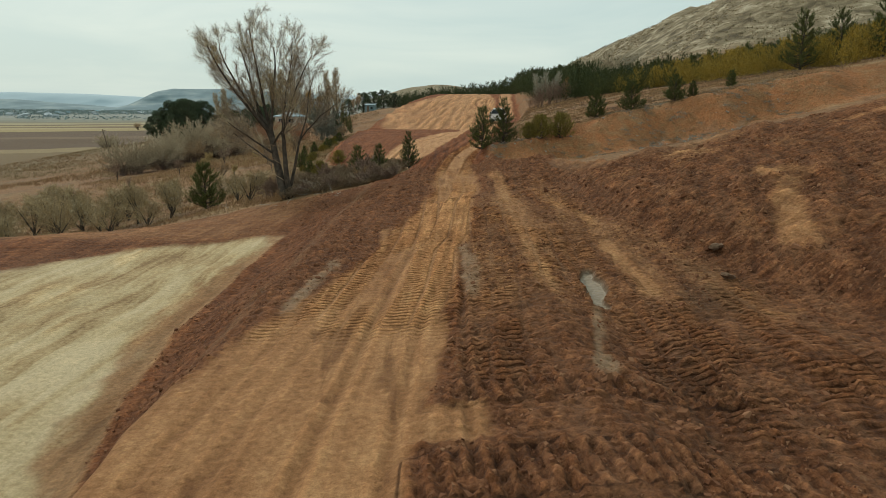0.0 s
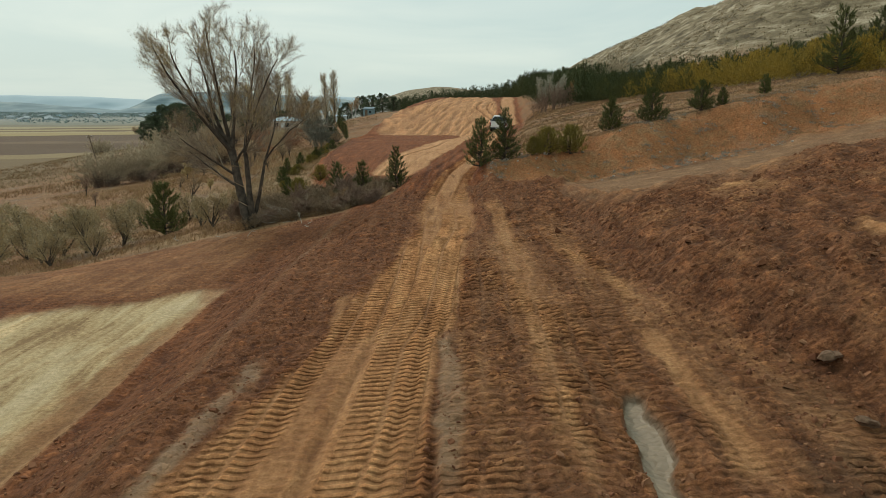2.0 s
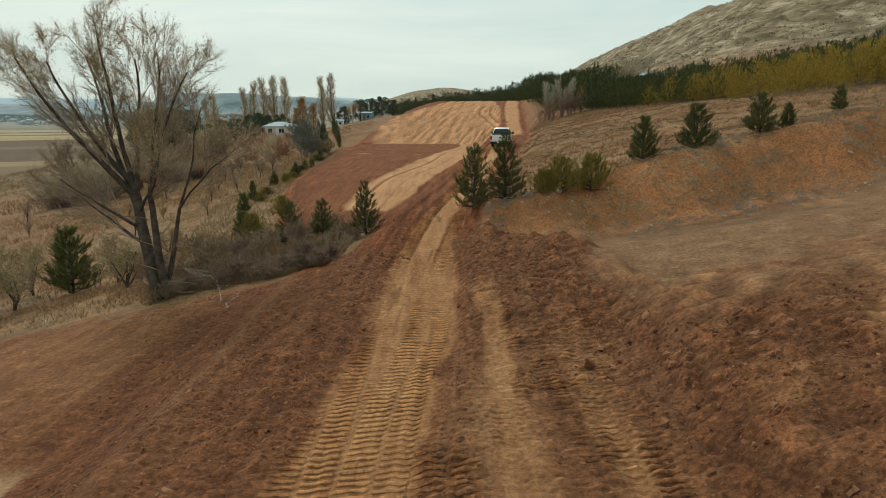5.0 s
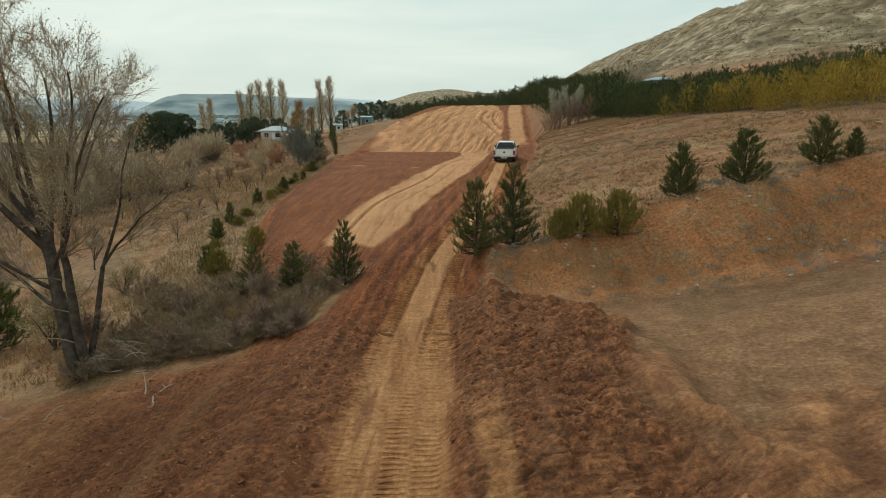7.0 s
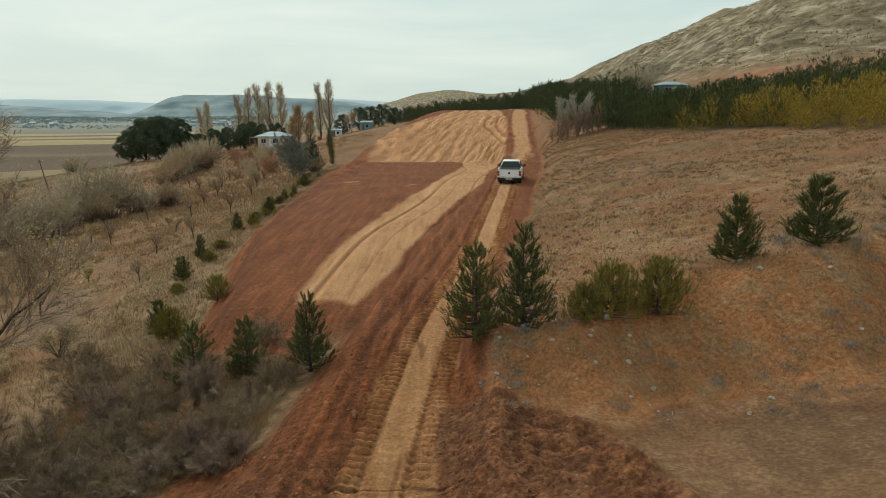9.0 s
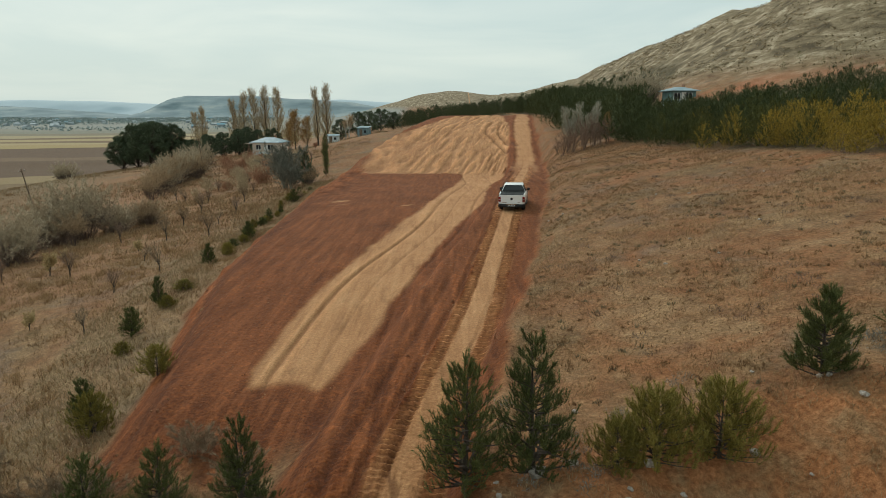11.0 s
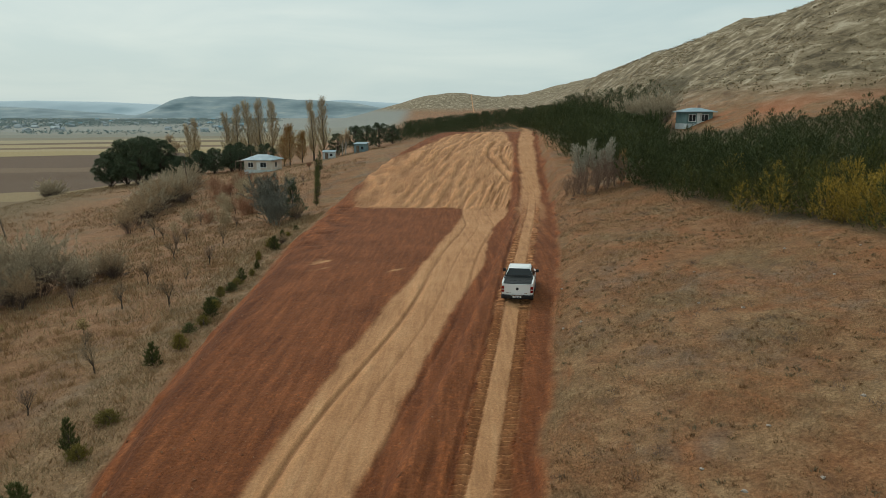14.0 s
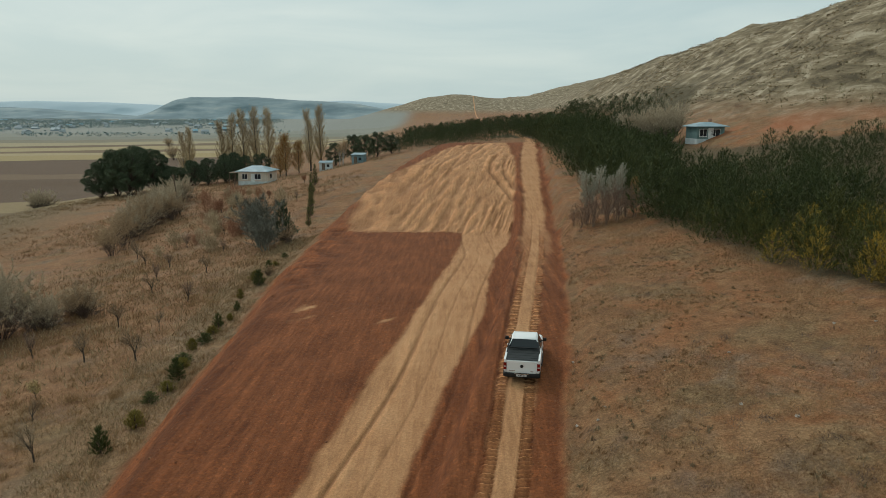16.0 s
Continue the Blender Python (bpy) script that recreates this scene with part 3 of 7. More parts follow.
def ground_material():
    m, nt, ln, b = mat_new("earth", 0.95)
    co = nt.new("ShaderNodeTexCoord").outputs["Object"]

    def attr(n):
        a = nt.new("ShaderNodeVertexColor")
        a.layer_name = n
        s = nt.new("ShaderNodeSeparateColor")
        ln.new(a.outputs["Color"], s.inputs["Color"])
        return s.outputs[0], s.outputs[1], s.outputs[2]

    sand, terr, mud = attr("kinds")
    works, pool, wet = attr("more")
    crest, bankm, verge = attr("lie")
    loam, scar, valley = attr("loam")
    big = n_noise(nt, ln, co, 0.22, 6, 0.6)
    mid = n_noise(nt, ln, co, 1.3, 8, 0.62, 0.4)
    fine = n_noise(nt, ln, co, 9.0, 6, 0.65)
    grit = n_noise(nt, ln, co, 45.0, 3, 0.6)
    stretch = nt.new("ShaderNodeMapping")
    stretch.inputs["Scale"].default_value = (3.0, 0.22, 1.0)
    stretch.inputs["Rotation"].default_value = (0, 0, radians(-6))
    ln.new(co, stretch.inputs["Vector"])
    streak = n_noise(nt, ln, stretch.outputs["Vector"], 1.0, 7, 0.65)
    mixed = n_math(nt, ln, "ADD", n_math(nt, ln, "MULTIPLY", mid, 0.5), n_math(nt, ln, "MULTIPLY", fine, 0.5))
    red = n_ramp(nt, ln, mixed, [(0.30, (0.074, 0.0200, 0.0050)), (0.50, (0.140, 0.0395, 0.0095)), (0.72, (0.225, 0.071, 0.0200))])
    red = n_mix(nt, ln, n_ramp(nt, ln, streak, [(0.47, (0, 0, 0)), (0.64, (0.75, 0.75, 0.75))]), red, (0.27, 0.090, 0.030))
    red = n_mix(nt, ln, n_ramp(nt, ln, streak, [(0.34, (0.5, 0.5, 0.5)), (0.45, (0, 0, 0))]), red, (0.090, 0.026, 0.0085))
    mudc = n_ramp(nt, ln, mixed, [(0.34, (0.063, 0.0226, 0.0088)), (0.50, (0.142, 0.0530, 0.0205)), (0.68, (0.28, 0.122, 0.055))])
    mudc = n_mix(nt, ln, n_ramp(nt, ln, streak, [(0.45, (0, 0, 0)), (0.7, (0.5, 0.5, 0.5))]), mudc, (0.21, 0.105, 0.055))
    sandc = n_ramp(nt, ln, n_math(nt, ln, "ADD", n_math(nt, ln, "MULTIPLY", streak, 0.42), n_math(nt, ln, "MULTIPLY", mixed, 0.58)), [(0.32, (0.24, 0.103, 0.040)), (0.50, (0.41, 0.198, 0.085)), (0.68, (0.58, 0.325, 0.152))])
    dmap = nt.new("ShaderNodeMapping")
    dmap.inputs["Scale"].default_value = (1.5, 0.30, 1.0)
    dmap.inputs["Rotation"].default_value = (0, 0, radians(-10))
    ln.new(co, dmap.inputs["Vector"])
    dash = n_noise(nt, ln, dmap.outputs["Vector"], 1.0, 4, 0.55, 0.6)
    place = nt.new("ShaderNodeSeparateXYZ")
    ln.new(co, place.inputs["Vector"])
    upper = n_ramp(nt, ln, n_math(nt, ln, "DIVIDE", place.outputs[1], 300.0), [(0.475, (0, 0, 0)), (0.49, (1, 1, 1))])
    ochre = n_ramp(nt, ln, n_math(nt, ln, "SUBTRACT", big, n_math(nt, ln, "MULTIPLY", place.outputs[0], 0.012)), [(0.42, (0, 0, 0)), (0.60, (0.85, 0.85, 0.85))])
    sandc = n_mix(nt, ln, n_math(nt, ln, "MULTIPLY", upper, ochre), sandc, n_ramp(nt, ln, mixed, [(0.32, (0.20, 0.066, 0.022)), (0.70, (0.37, 0.150, 0.056))]))
    sandc = n_mix(nt, ln, n_ramp(nt, ln, dash, [(0.59, (0, 0, 0)), (0.67, (0.7, 0.7, 0.7))]), sandc, (0.18, 0.078, 0.031))
    pale = n_ramp(nt, ln, n_math(nt, ln, "DIVIDE", place.outputs[1], 300.0), [(0.185, (0, 0, 0)), (0.20, (1, 1, 1))])
    dusty = n_ramp(nt, ln, n_math(nt, ln, "ADD", n_math(nt, ln, "MULTIPLY", streak, 0.5), n_math(nt, ln, "MULTIPLY", big, 0.5)), [(0.36, (0.36, 0.172, 0.076)), (0.50, (0.52, 0.268, 0.127)), (0.64, (0.60, 0.335, 0.170))])
    sandc = n_mix(nt, ln, n_math(nt, ln, "MULTIPLY", pale, 0.62), sandc, dusty)
    rolled = n_ramp(nt, ln, n_math(nt, ln, "ADD", n_math(nt, ln, "MULTIPLY", streak, 0.4), n_math(nt, ln, "MULTIPLY", big, 0.6)), [(0.36, (0.165, 0.050, 0.0155)), (0.64, (0.30, 0.100, 0.035))])
    red = n_mix(nt, ln, n_math(nt, ln, "MULTIPLY", pale, 0.5), red, rolled)
    loamc = n_ramp(nt, ln, mixed, [(0.35, (0.155, 0.079, 0.038)), (0.52, (0.245, 0.132, 0.066)), (0.70, (0.39, 0.235, 0.125))])
    tmap = nt.new("ShaderNodeMapping")
    tmap.inputs["Scale"].default_value = (1.6, 0.16, 1.0)
    tmap.inputs["Rotation"].default_value = (0, 0, radians(7))
    ln.new(co, tmap.inputs["Vector"])
    swept = n_noise(nt, ln, tmap.outputs["Vector"], 1.0, 7, 0.6, 0.5)
    terrc = n_ramp(nt, ln, n_math(nt, ln, "ADD", n_math(nt, ln, "MULTIPLY", swept, 0.55), n_math(nt, ln, "ADD", n_math(nt, ln, "MULTIPLY", big, 0.30), n_math(nt, ln, "MULTIPLY", fine, 0.15))), [(0.41, (0.30, 0.185, 0.088)), (0.46, (0.45, 0.31, 0.158)), (0.51, (0.54, 0.405, 0.228)), (0.60, (0.62, 0.485, 0.30))])
    dry = n_ramp(nt, ln, mixed, [(0.32, (0.078, 0.050, 0.025)), (0.50, (0.175, 0.110, 0.053)), (0.70, (0.33, 0.225, 0.116))])
    rust = n_ramp(nt, ln, mixed, [(0.32, (0.115, 0.050, 0.022)), (0.52, (0.240, 0.110, 0.047)), (0.72, (0.37, 0.21, 0.102))])
    turf = n_mix(nt, ln, n_ramp(nt, ln, big, [(0.36, (0.15, 0.15, 0.15)), (0.52, (0.95, 0.95, 0.95))]), dry, rust)
    ashy = n_noise(nt, ln, co, 0.17, 8, 0.66)
    straw = n_noise(nt, ln, co, 0.26, 7, 0.66, 0.3)
    along = nt.new("ShaderNodeSeparateXYZ")
    ln.new(co, along.inputs["Vector"])
    strawy = n_ramp(nt, ln, n_math(nt, ln, "DIVIDE", along.outputs[1], 300.0), [(0.21, (1, 1, 1)), (0.27, (0.3, 0.3, 0.3))])
    turf = n_mix(nt, ln, n_math(nt, ln, "MULTIPLY", strawy, n_ramp(nt, ln, straw, [(0.40, (0, 0, 0)), (0.58, (0.68, 0.68, 0.68))])), turf, n_ramp(nt, ln, mixed, [(0.32, (0.20, 0.118, 0.058)), (0.70, (0.49, 0.318, 0.168))]))
    turf = n_mix(nt, ln, n_ramp(nt, ln, ashy, [(0.52, (0, 0, 0)), (0.62, (0.5, 0.5, 0.5))]), turf, n_ramp(nt, ln, mixed, [(0.32, (0.080, 0.055, 0.040)), (0.70, (0.25, 0.185, 0.138))]))
    smap = nt.new("ShaderNodeMapping")
    smap.inputs["Scale"].default_value = (0.10, 0.19, 1.0)
    smap.inputs["Rotation"].default_value = (0, 0, radians(25))
    ln.new(co, smap.inputs["Vector"])
    bald = n_noise(nt, ln, smap.outputs["Vector"], 1.0, 8, 0.68, 0.6)
    upside = n_ramp(nt, ln, n_math(nt, ln, "MULTIPLY", along.outputs[0], 0.01), [(0.03, (0, 0, 0)), (0.08, (1, 1, 1))])
    turf = n_mix(nt, ln, n_math(nt, ln, "MULTIPLY", upside, n_ramp(nt, ln, bald, [(0.49, (0, 0, 0)), (0.63, (0.85, 0.85, 0.85))])), turf, n_ramp(nt, ln, mixed, [(0.32, (0.17, 0.062, 0.022)), (0.68, (0.37, 0.155, 0.062))]))
    lee = nt.new("ShaderNodeSeparateXYZ")
    ln.new(co, lee.inputs["Vector"])
    below = n_ramp(nt, ln, n_math(nt, ln, "MULTIPLY", lee.outputs[0], -0.01), [(0.16, (0, 0, 0)), (0.27, (1, 1, 1))])
    ruddy = n_noise(nt, ln, co, 0.11, 7, 0.66, 0.4)
    turf = n_mix(nt, ln, n_math(nt, ln, "MULTIPLY", below, n_ramp(nt, ln, ruddy, [(0.42, (0, 0, 0)), (0.58, (0.75, 0.75, 0.75))])), turf, n_ramp(nt, ln, mixed, [(0.32, (0.16, 0.078, 0.038)), (0.55, (0.28, 0.145, 0.071)), (0.72, (0.42, 0.25, 0.13))]))
    turf = n_mix(nt, ln, n_math(nt, ln, "MULTIPLY", verge, 0.35), turf, n_ramp(nt, ln, mixed, [(0.32, (0.14, 0.100, 0.056)), (0.52, (0.27, 0.198, 0.114)), (0.72, (0.42, 0.325, 0.195))]))
    # fields in the valley: strips of stubble and ploughed soil; farthest strips tinted for haze
    strips = nt.new("ShaderNodeMapping")
    strips.inputs["Rotation"].default_value = (0, 0, radians(-5))
    strips.inputs["Scale"].default_value = (0.00083, 0.00083, 0.0)
    ln.new(co, strips.inputs["Vector"])
    sp = nt.new("ShaderNodeSeparateXYZ")
    ln.new(strips.outputs["Vector"], sp.inputs["Vector"])
    far = n_math(nt, ln, "ADD", sp.outputs[1], n_math(nt, ln, "MULTIPLY", n_noise(nt, ln, co, 0.006, 2), 0.012))
    fr = nt.new("ShaderNodeValToRGB")
    fr.color_ramp.interpolation = "CONSTANT"
    fe = fr.color_ramp.elements
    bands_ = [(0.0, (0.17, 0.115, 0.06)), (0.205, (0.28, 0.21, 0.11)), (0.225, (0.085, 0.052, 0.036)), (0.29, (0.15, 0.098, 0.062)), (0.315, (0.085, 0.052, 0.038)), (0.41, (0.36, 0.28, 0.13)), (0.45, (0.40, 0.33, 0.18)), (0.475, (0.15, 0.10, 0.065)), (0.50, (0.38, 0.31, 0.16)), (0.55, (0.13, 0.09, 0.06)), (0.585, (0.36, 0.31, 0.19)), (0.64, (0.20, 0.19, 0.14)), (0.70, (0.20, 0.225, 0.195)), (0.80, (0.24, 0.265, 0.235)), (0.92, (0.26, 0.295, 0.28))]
    while len(fe) < len(bands_):
        fe.new(0.5)
    for e, (p_, c_) in zip(fe, bands_):
        e.position, e.color = p_, (*c_, 1)
    ln.new(far, fr.inputs["Fac"])
    fieldc = fr.outputs["Color"]
    fieldc = n_mix(nt, ln, 0.3, fieldc, dry)
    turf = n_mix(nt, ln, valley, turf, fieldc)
    turf = n_mix(nt, ln, n_math(nt, ln, "MULTIPLY", bankm, n_ramp(nt, ln, mid, [(0.40, (1, 1, 1)), (0.62, (0.25, 0.25, 0.25))])), turf, n_ramp(nt, ln, fine, [(0.3, (0.27, 0.098, 0.035)), (0.7, (0.48, 0.205, 0.085))]))
    turf = n_mix(nt, ln, scar, turf, (0.34, 0.12, 0.05))
    hillmap = nt.new("ShaderNodeMapping")
    hillmap.inputs["Scale"].default_value = (0.19, 0.14, 0.42)
    ln.new(co, hillmap.inputs["Vector"])
    hn = n_noise(nt, ln, hillmap.outputs["Vector"], 1.0, 9, 0.68, 0.5)
    sep = nt.new("ShaderNodeSeparateXYZ")
    ln.new(co, sep.inputs["Vector"])
    on_hill = n_math(nt, ln, "MULTIPLY", n_ramp(nt, ln, n_math(nt, ln, "DIVIDE", sep.outputs[2], 60.0), [(0.19, (0, 0, 0)), (0.32, (1, 1, 1))]), 1.0)
    hillc = n_ramp(nt, ln, hn, [(0.36, (0.085, 0.065, 0.037)), (0.45, (0.160, 0.122, 0.071)), (0.54, (0.25, 0.197, 0.122)), (0.63, (0.43, 0.36, 0.255))])
    turf = n_mix(nt, ln, on_hill, turf, hillc)
    wood_ground, dark_patch, _b = attr("floor")
    # ground inside the pine wood is coloured darker
    turf = n_mix(nt, ln, n_math(nt, ln, "MULTIPLY", wood_ground, 0.85), turf, n_ramp(nt, ln, mixed, [(0.34, (0.040, 0.033, 0.016)), (0.66, (0.10, 0.078, 0.036))]))
    col = n_mix(nt, ln, works, turf, red)
    col = n_mix(nt, ln, mud, col, mudc)
    col = n_mix(nt, ln, loam, col, loamc)
    col = n_mix(nt, ln, terr, col, terrc)
    col = n_mix(nt, ln, sand, col, sandc)
    col = n_mix(nt, ln, 1.0, col, n_ramp(nt, ln, n_math(nt, ln, "ADD", n_math(nt, ln, "MULTIPLY", grit, 0.5), n_math(nt, ln, "MULTIPLY", fine, 0.5)), [(0.38, (0.80, 0.79, 0.78)), (0.50, (1, 1, 1)), (0.62, (1.22, 1.22, 1.22))]), "MULTIPLY")
    # shading of the relief put into colour: dark, damp hollows and pale, dry crests
    hollow_shade = n_mix(nt, ln, 1.0, col, (0.46, 0.41, 0.36), "MULTIPLY")
    crest_light = n_mix(nt, ln, 1.0, col, (1.45, 1.42, 1.38), "MULTIPLY")
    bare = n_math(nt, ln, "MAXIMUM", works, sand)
    col = n_mix(nt, ln, n_math(nt, ln, "MULTIPLY", bare, n_ramp(nt, ln, crest, [(0.15, (0.45, 0.45, 0.45)), (0.46, (0, 0, 0))])), col, hollow_shade)
    col = n_mix(nt, ln, n_math(nt, ln, "MULTIPLY", bare, n_ramp(nt, ln, crest, [(0.56, (0, 0, 0)), (0.85, (0.6, 0.6, 0.6))])), col, crest_light)
    col = n_mix(nt, ln, n_math(nt, ln, "MULTIPLY", dark_patch, 0.7), col, n_mix(nt, ln, 1.0, col, (0.42, 0.46, 0.50), "MULTIPLY"))
    col = n_mix(nt, ln, n_math(nt, ln, "MULTIPLY", wet, 0.7), col, (0.33, 0.215, 0.125))
    col = n_mix(nt, ln, pool, col, (0.25, 0.19, 0.13))
    gloss = n_math(nt, ln, "SUBTRACT", 0.95, n_math(nt, ln, "ADD", n_math(nt, ln, "MULTIPLY", pool, 0.5), n_math(nt, ln, "MULTIPLY", wet, 0.25)), True)
    ln.new(gloss, b.inputs["Roughness"])
    tread, phase, _c = attr("marks")
    wobble = n_math(nt, ln, "MULTIPLY", n_math(nt, ln, "SUBTRACT", n_noise(nt, ln, co, 6.0, 3), 0.5), 0.22)
    beat = n_math(nt, ln, "FRACT", n_math(nt, ln, "ADD", phase, wobble))
    cleat = n_ramp(nt, ln, beat, [(0.0, (0, 0, 0)), (0.10, (1, 1, 1)), (0.50, (0.8, 0.8, 0.8)), (0.66, (0, 0, 0))])
    outer = n_ramp(nt, ln, n_math(nt, ln, "DIVIDE", place.outputs[1], 300.0), [(0.14, (0, 0, 0)), (0.15, (1, 1, 1))])
    # gaps between the outer tread bars are coloured darker
    groove = n_math(nt, ln, "MULTIPLY", n_math(nt, ln, "SUBTRACT", 1.0, cleat), n_math(nt, ln, "MULTIPLY", outer, tread), True)
    col = n_mix(nt, ln, groove, col, n_mix(nt, ln, 1.0, col, (0.74, 0.64, 0.56), "MULTIPLY"))
    cleat = n_math(nt, ln, "MULTIPLY", cleat, tread)
    flake = nt.new("ShaderNodeTexVoronoi")
    flake.inputs["Scale"].default_value = 6.5
    flake.inputs["Randomness"].default_value = 1.0
    bent = nt.new("ShaderNodeVectorMath")
    bent.operation = "ADD"
    ln.new(co, bent.inputs[0])
    jit = nt.new("ShaderNodeTexNoise")
    jit.inputs["Scale"].default_value = 4.0
    shake = nt.new("ShaderNodeVectorMath")
    shake.operation = "SCALE"
    shake.inputs["Scale"].default_value = 0.22
    ln.new(co, jit.inputs["Vector"])
    ln.new(jit.outputs["Color"], shake.inputs[0])
    ln.new(shake.outputs["Vector"], bent.inputs[1])
    ln.new(bent.outputs["Vector"], flake.inputs["Vector"])
    fsep = nt.new("ShaderNodeSeparateColor")
    ln.new(flake.outputs["Color"], fsep.inputs["Color"])
    cloddy = n_math(nt, ln, "MULTIPLY", n_math(nt, ln, "SUBTRACT", works, n_math(nt, ln, "MULTIPLY", sand, 0.85), True), n_math(nt, ln, "SUBTRACT", 1.0, n_math(nt, ln, "ADD", terr, loam, True)))
    chips = n_math(nt, ln, "MULTIPLY", n_math(nt, ln, "SUBTRACT", n_math(nt, ln, "MULTIPLY", n_math(nt, ln, "POWER", fsep.outputs[0], 2.0), 1.6), n_math(nt, ln, "MULTIPLY", flake.outputs["Distance"], 0.9)), cloddy)
    hgt = n_math(nt, ln, "ADD", n_math(nt, ln, "MULTIPLY", fine, 1.0), n_math(nt, ln, "MULTIPLY", grit, 0.35))
    hgt = n_math(nt, ln, "ADD", hgt, n_math(nt, ln, "MULTIPLY", mid, 2.0))
    hgt = n_math(nt, ln, "MULTIPLY", hgt, n_math(nt, ln, "SUBTRACT", 1.0, pool))
    hgt = n_math(nt, ln, "ADD", hgt, n_math(nt, ln, "ADD", n_math(nt, ln, "MULTIPLY", cleat, 0.75), n_math(nt, ln, "MULTIPLY", chips, 0.6)))
    n_bump(nt, ln, b, hgt, 1.0, 0.08)
    # tread bars and random flakes are coloured paler
    paled = n_mix(nt, ln, 1.0, col, (1.42, 1.40, 1.36), "MULTIPLY")
    col = n_mix(nt, ln, n_math(nt, ln, "MULTIPLY", cleat, 0.6), col, paled)
    col = n_mix(nt, ln, n_math(nt, ln, "MULTIPLY", cloddy, n_ramp(nt, ln, fsep.outputs[1], [(0.70, (0, 0, 0)), (0.95, (0.75, 0.75, 0.75))])), col, paled)
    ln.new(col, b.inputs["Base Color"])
    return m


M_GROUND = ground_material()
ground_sheet()


# ---- helpers for things ----
def thing(name, m, label, category, group="", kind=""):
    ob = new(name)
    ob.matrix_world = m
    ob.empty_display_size = 0.2
    return tagged(ob, label, category, group, kind)


def part(name, bm, material, parent, label=""):
    """Links a bmesh, or a ready mesh, as one mesh object under a thing or a part."""
    if isinstance(bm, bmesh.types.BMesh):
        me = bpy.data.meshes.new(name)
        bm.to_mesh(me)
        bm.free()
    else:
        me = bm
    if material and not me.materials:
        me.materials.append(material)
    ob = new(name, me)
    ob.parent = parent
    return tagged(ob, label) if label else ob


def smooth(me_or_ob):
    me = me_or_ob.data
    me.polygons.foreach_set("use_smooth", [True] * len(me.polygons))
    me.set_sharp_from_angle(angle=radians(38))
    return me_or_ob


def box(x0, x1, y0, y1, z0, z1, bevel=0.0, bm=None):
    b = bm or bmesh.new()
    g = bmesh.ops.create_cube(b, size=1.0)
    vs = g["verts"]
    bmesh.ops.scale(b, vec=(x1 - x0, y1 - y0, z1 - z0), verts=vs)
    bmesh.ops.translate(b, vec=((x0 + x1) / 2, (y0 + y1) / 2, (z0 + z1) / 2), verts=vs)
    if bevel:
        es = list({e for v in vs for e in v.link_edges})
        bmesh.ops.bevel(b, geom=es, offset=bevel, segments=2, affect="EDGES", profile=0.7)
    return b


def loft(rings, close=True, caps=True):
    """Skin over rings of equal numbers of points."""
    b = bmesh.new()
    vv = [[b.verts.new(p) for p in r] for r in rings]
    n = len(rings[0])
    for a, c in zip(vv[:-1], vv[1:]):
        for i in range(n if close else n - 1):
            b.faces.new((a[i], a[(i + 1) % n], c[(i + 1) % n], c[i]))
    if caps:
        b.faces.new(vv[0][::-1])
        b.faces.new(vv[-1])
    bmesh.ops.recalc_face_normals(b, faces=b.faces)
    return b


def disc_ring(cx, cy, cz, r, n=28, ax="x"):
    out = []
    for i in range(n):
        a = 2 * math.pi * i / n
        c, s = r * math.cos(a), r * math.sin(a)
        out.append({"x": (cx, cy + c, cz + s), "y": (cx + c, cy, cz + s), "z": (cx + c, cy + s, cz)}[ax])
    return out


def poly(points):
    b = bmesh.new()
    b.faces.new([b.verts.new(p) for p in points])
    return b


# ---- pickup ----
M_PAINT, _n, _l, _b = mat_new("white_paint", 0.28)
_b.inputs["Coat Weight"].default_value = 0.6
_c = _n.new("ShaderNodeTexCoord").outputs["Object"]
_sep = _n.new("ShaderNodeSeparateXYZ")
_l.new(_c, _sep.inputs["Vector"])
_dust = n_math(_n, _l, "MULTIPLY", n_ramp(_n, _l, _sep.outputs[2], [(0.35, (1, 1, 1)), (0.75, (0, 0, 0))]), n_noise(_n, _l, _c, 5.0, 5))
_l.new(n_mix(_n, _l, _dust, (0.80, 0.81, 0.80), (0.36, 0.22, 0.13)), _b.inputs["Base Color"])
M_BLACKPL = surface("black_plastic", (0.012, 0.012, 0.013), (0.03, 0.028, 0.026), 0.6)
M_RUBBER = surface("dusty_tyre", (0.012, 0.011, 0.010), (0.06, 0.04, 0.03), 0.9, grain=25)
M_ALLOY = surface("alloy", (0.30, 0.30, 0.30), (0.5, 0.5, 0.49), 0.35, 0.9)
M_CHROME = surface("dull_chrome", (0.5, 0.5, 0.5), (0.65, 0.65, 0.65), 0.2, 1.0)
M_REDLENS, _n, _l, _b = mat_new("red_lens", 0.15)
_b.inputs["Base Color"].default_value = (0.20, 0.008, 0.008, 1)
_b.inputs["Coat Weight"].default_value = 0.7
M_CLEAR, _n, _l, _b = mat_new("clear_lens", 0.15)
_b.inputs["Base Color"].default_value = (0.55, 0.5, 0.48, 1)
M_GLASS, _n, _l, _b = mat_new("dark_window_glass", 0.06)
_b.inputs["Base Color"].default_value = (0.012, 0.016, 0.018, 1)
_b.inputs["Specular IOR Level"].default_value = 0.5
M_PLATE = surface("plate_white", (0.6, 0.6, 0.6), (0.75, 0.75, 0.74), 0.5)


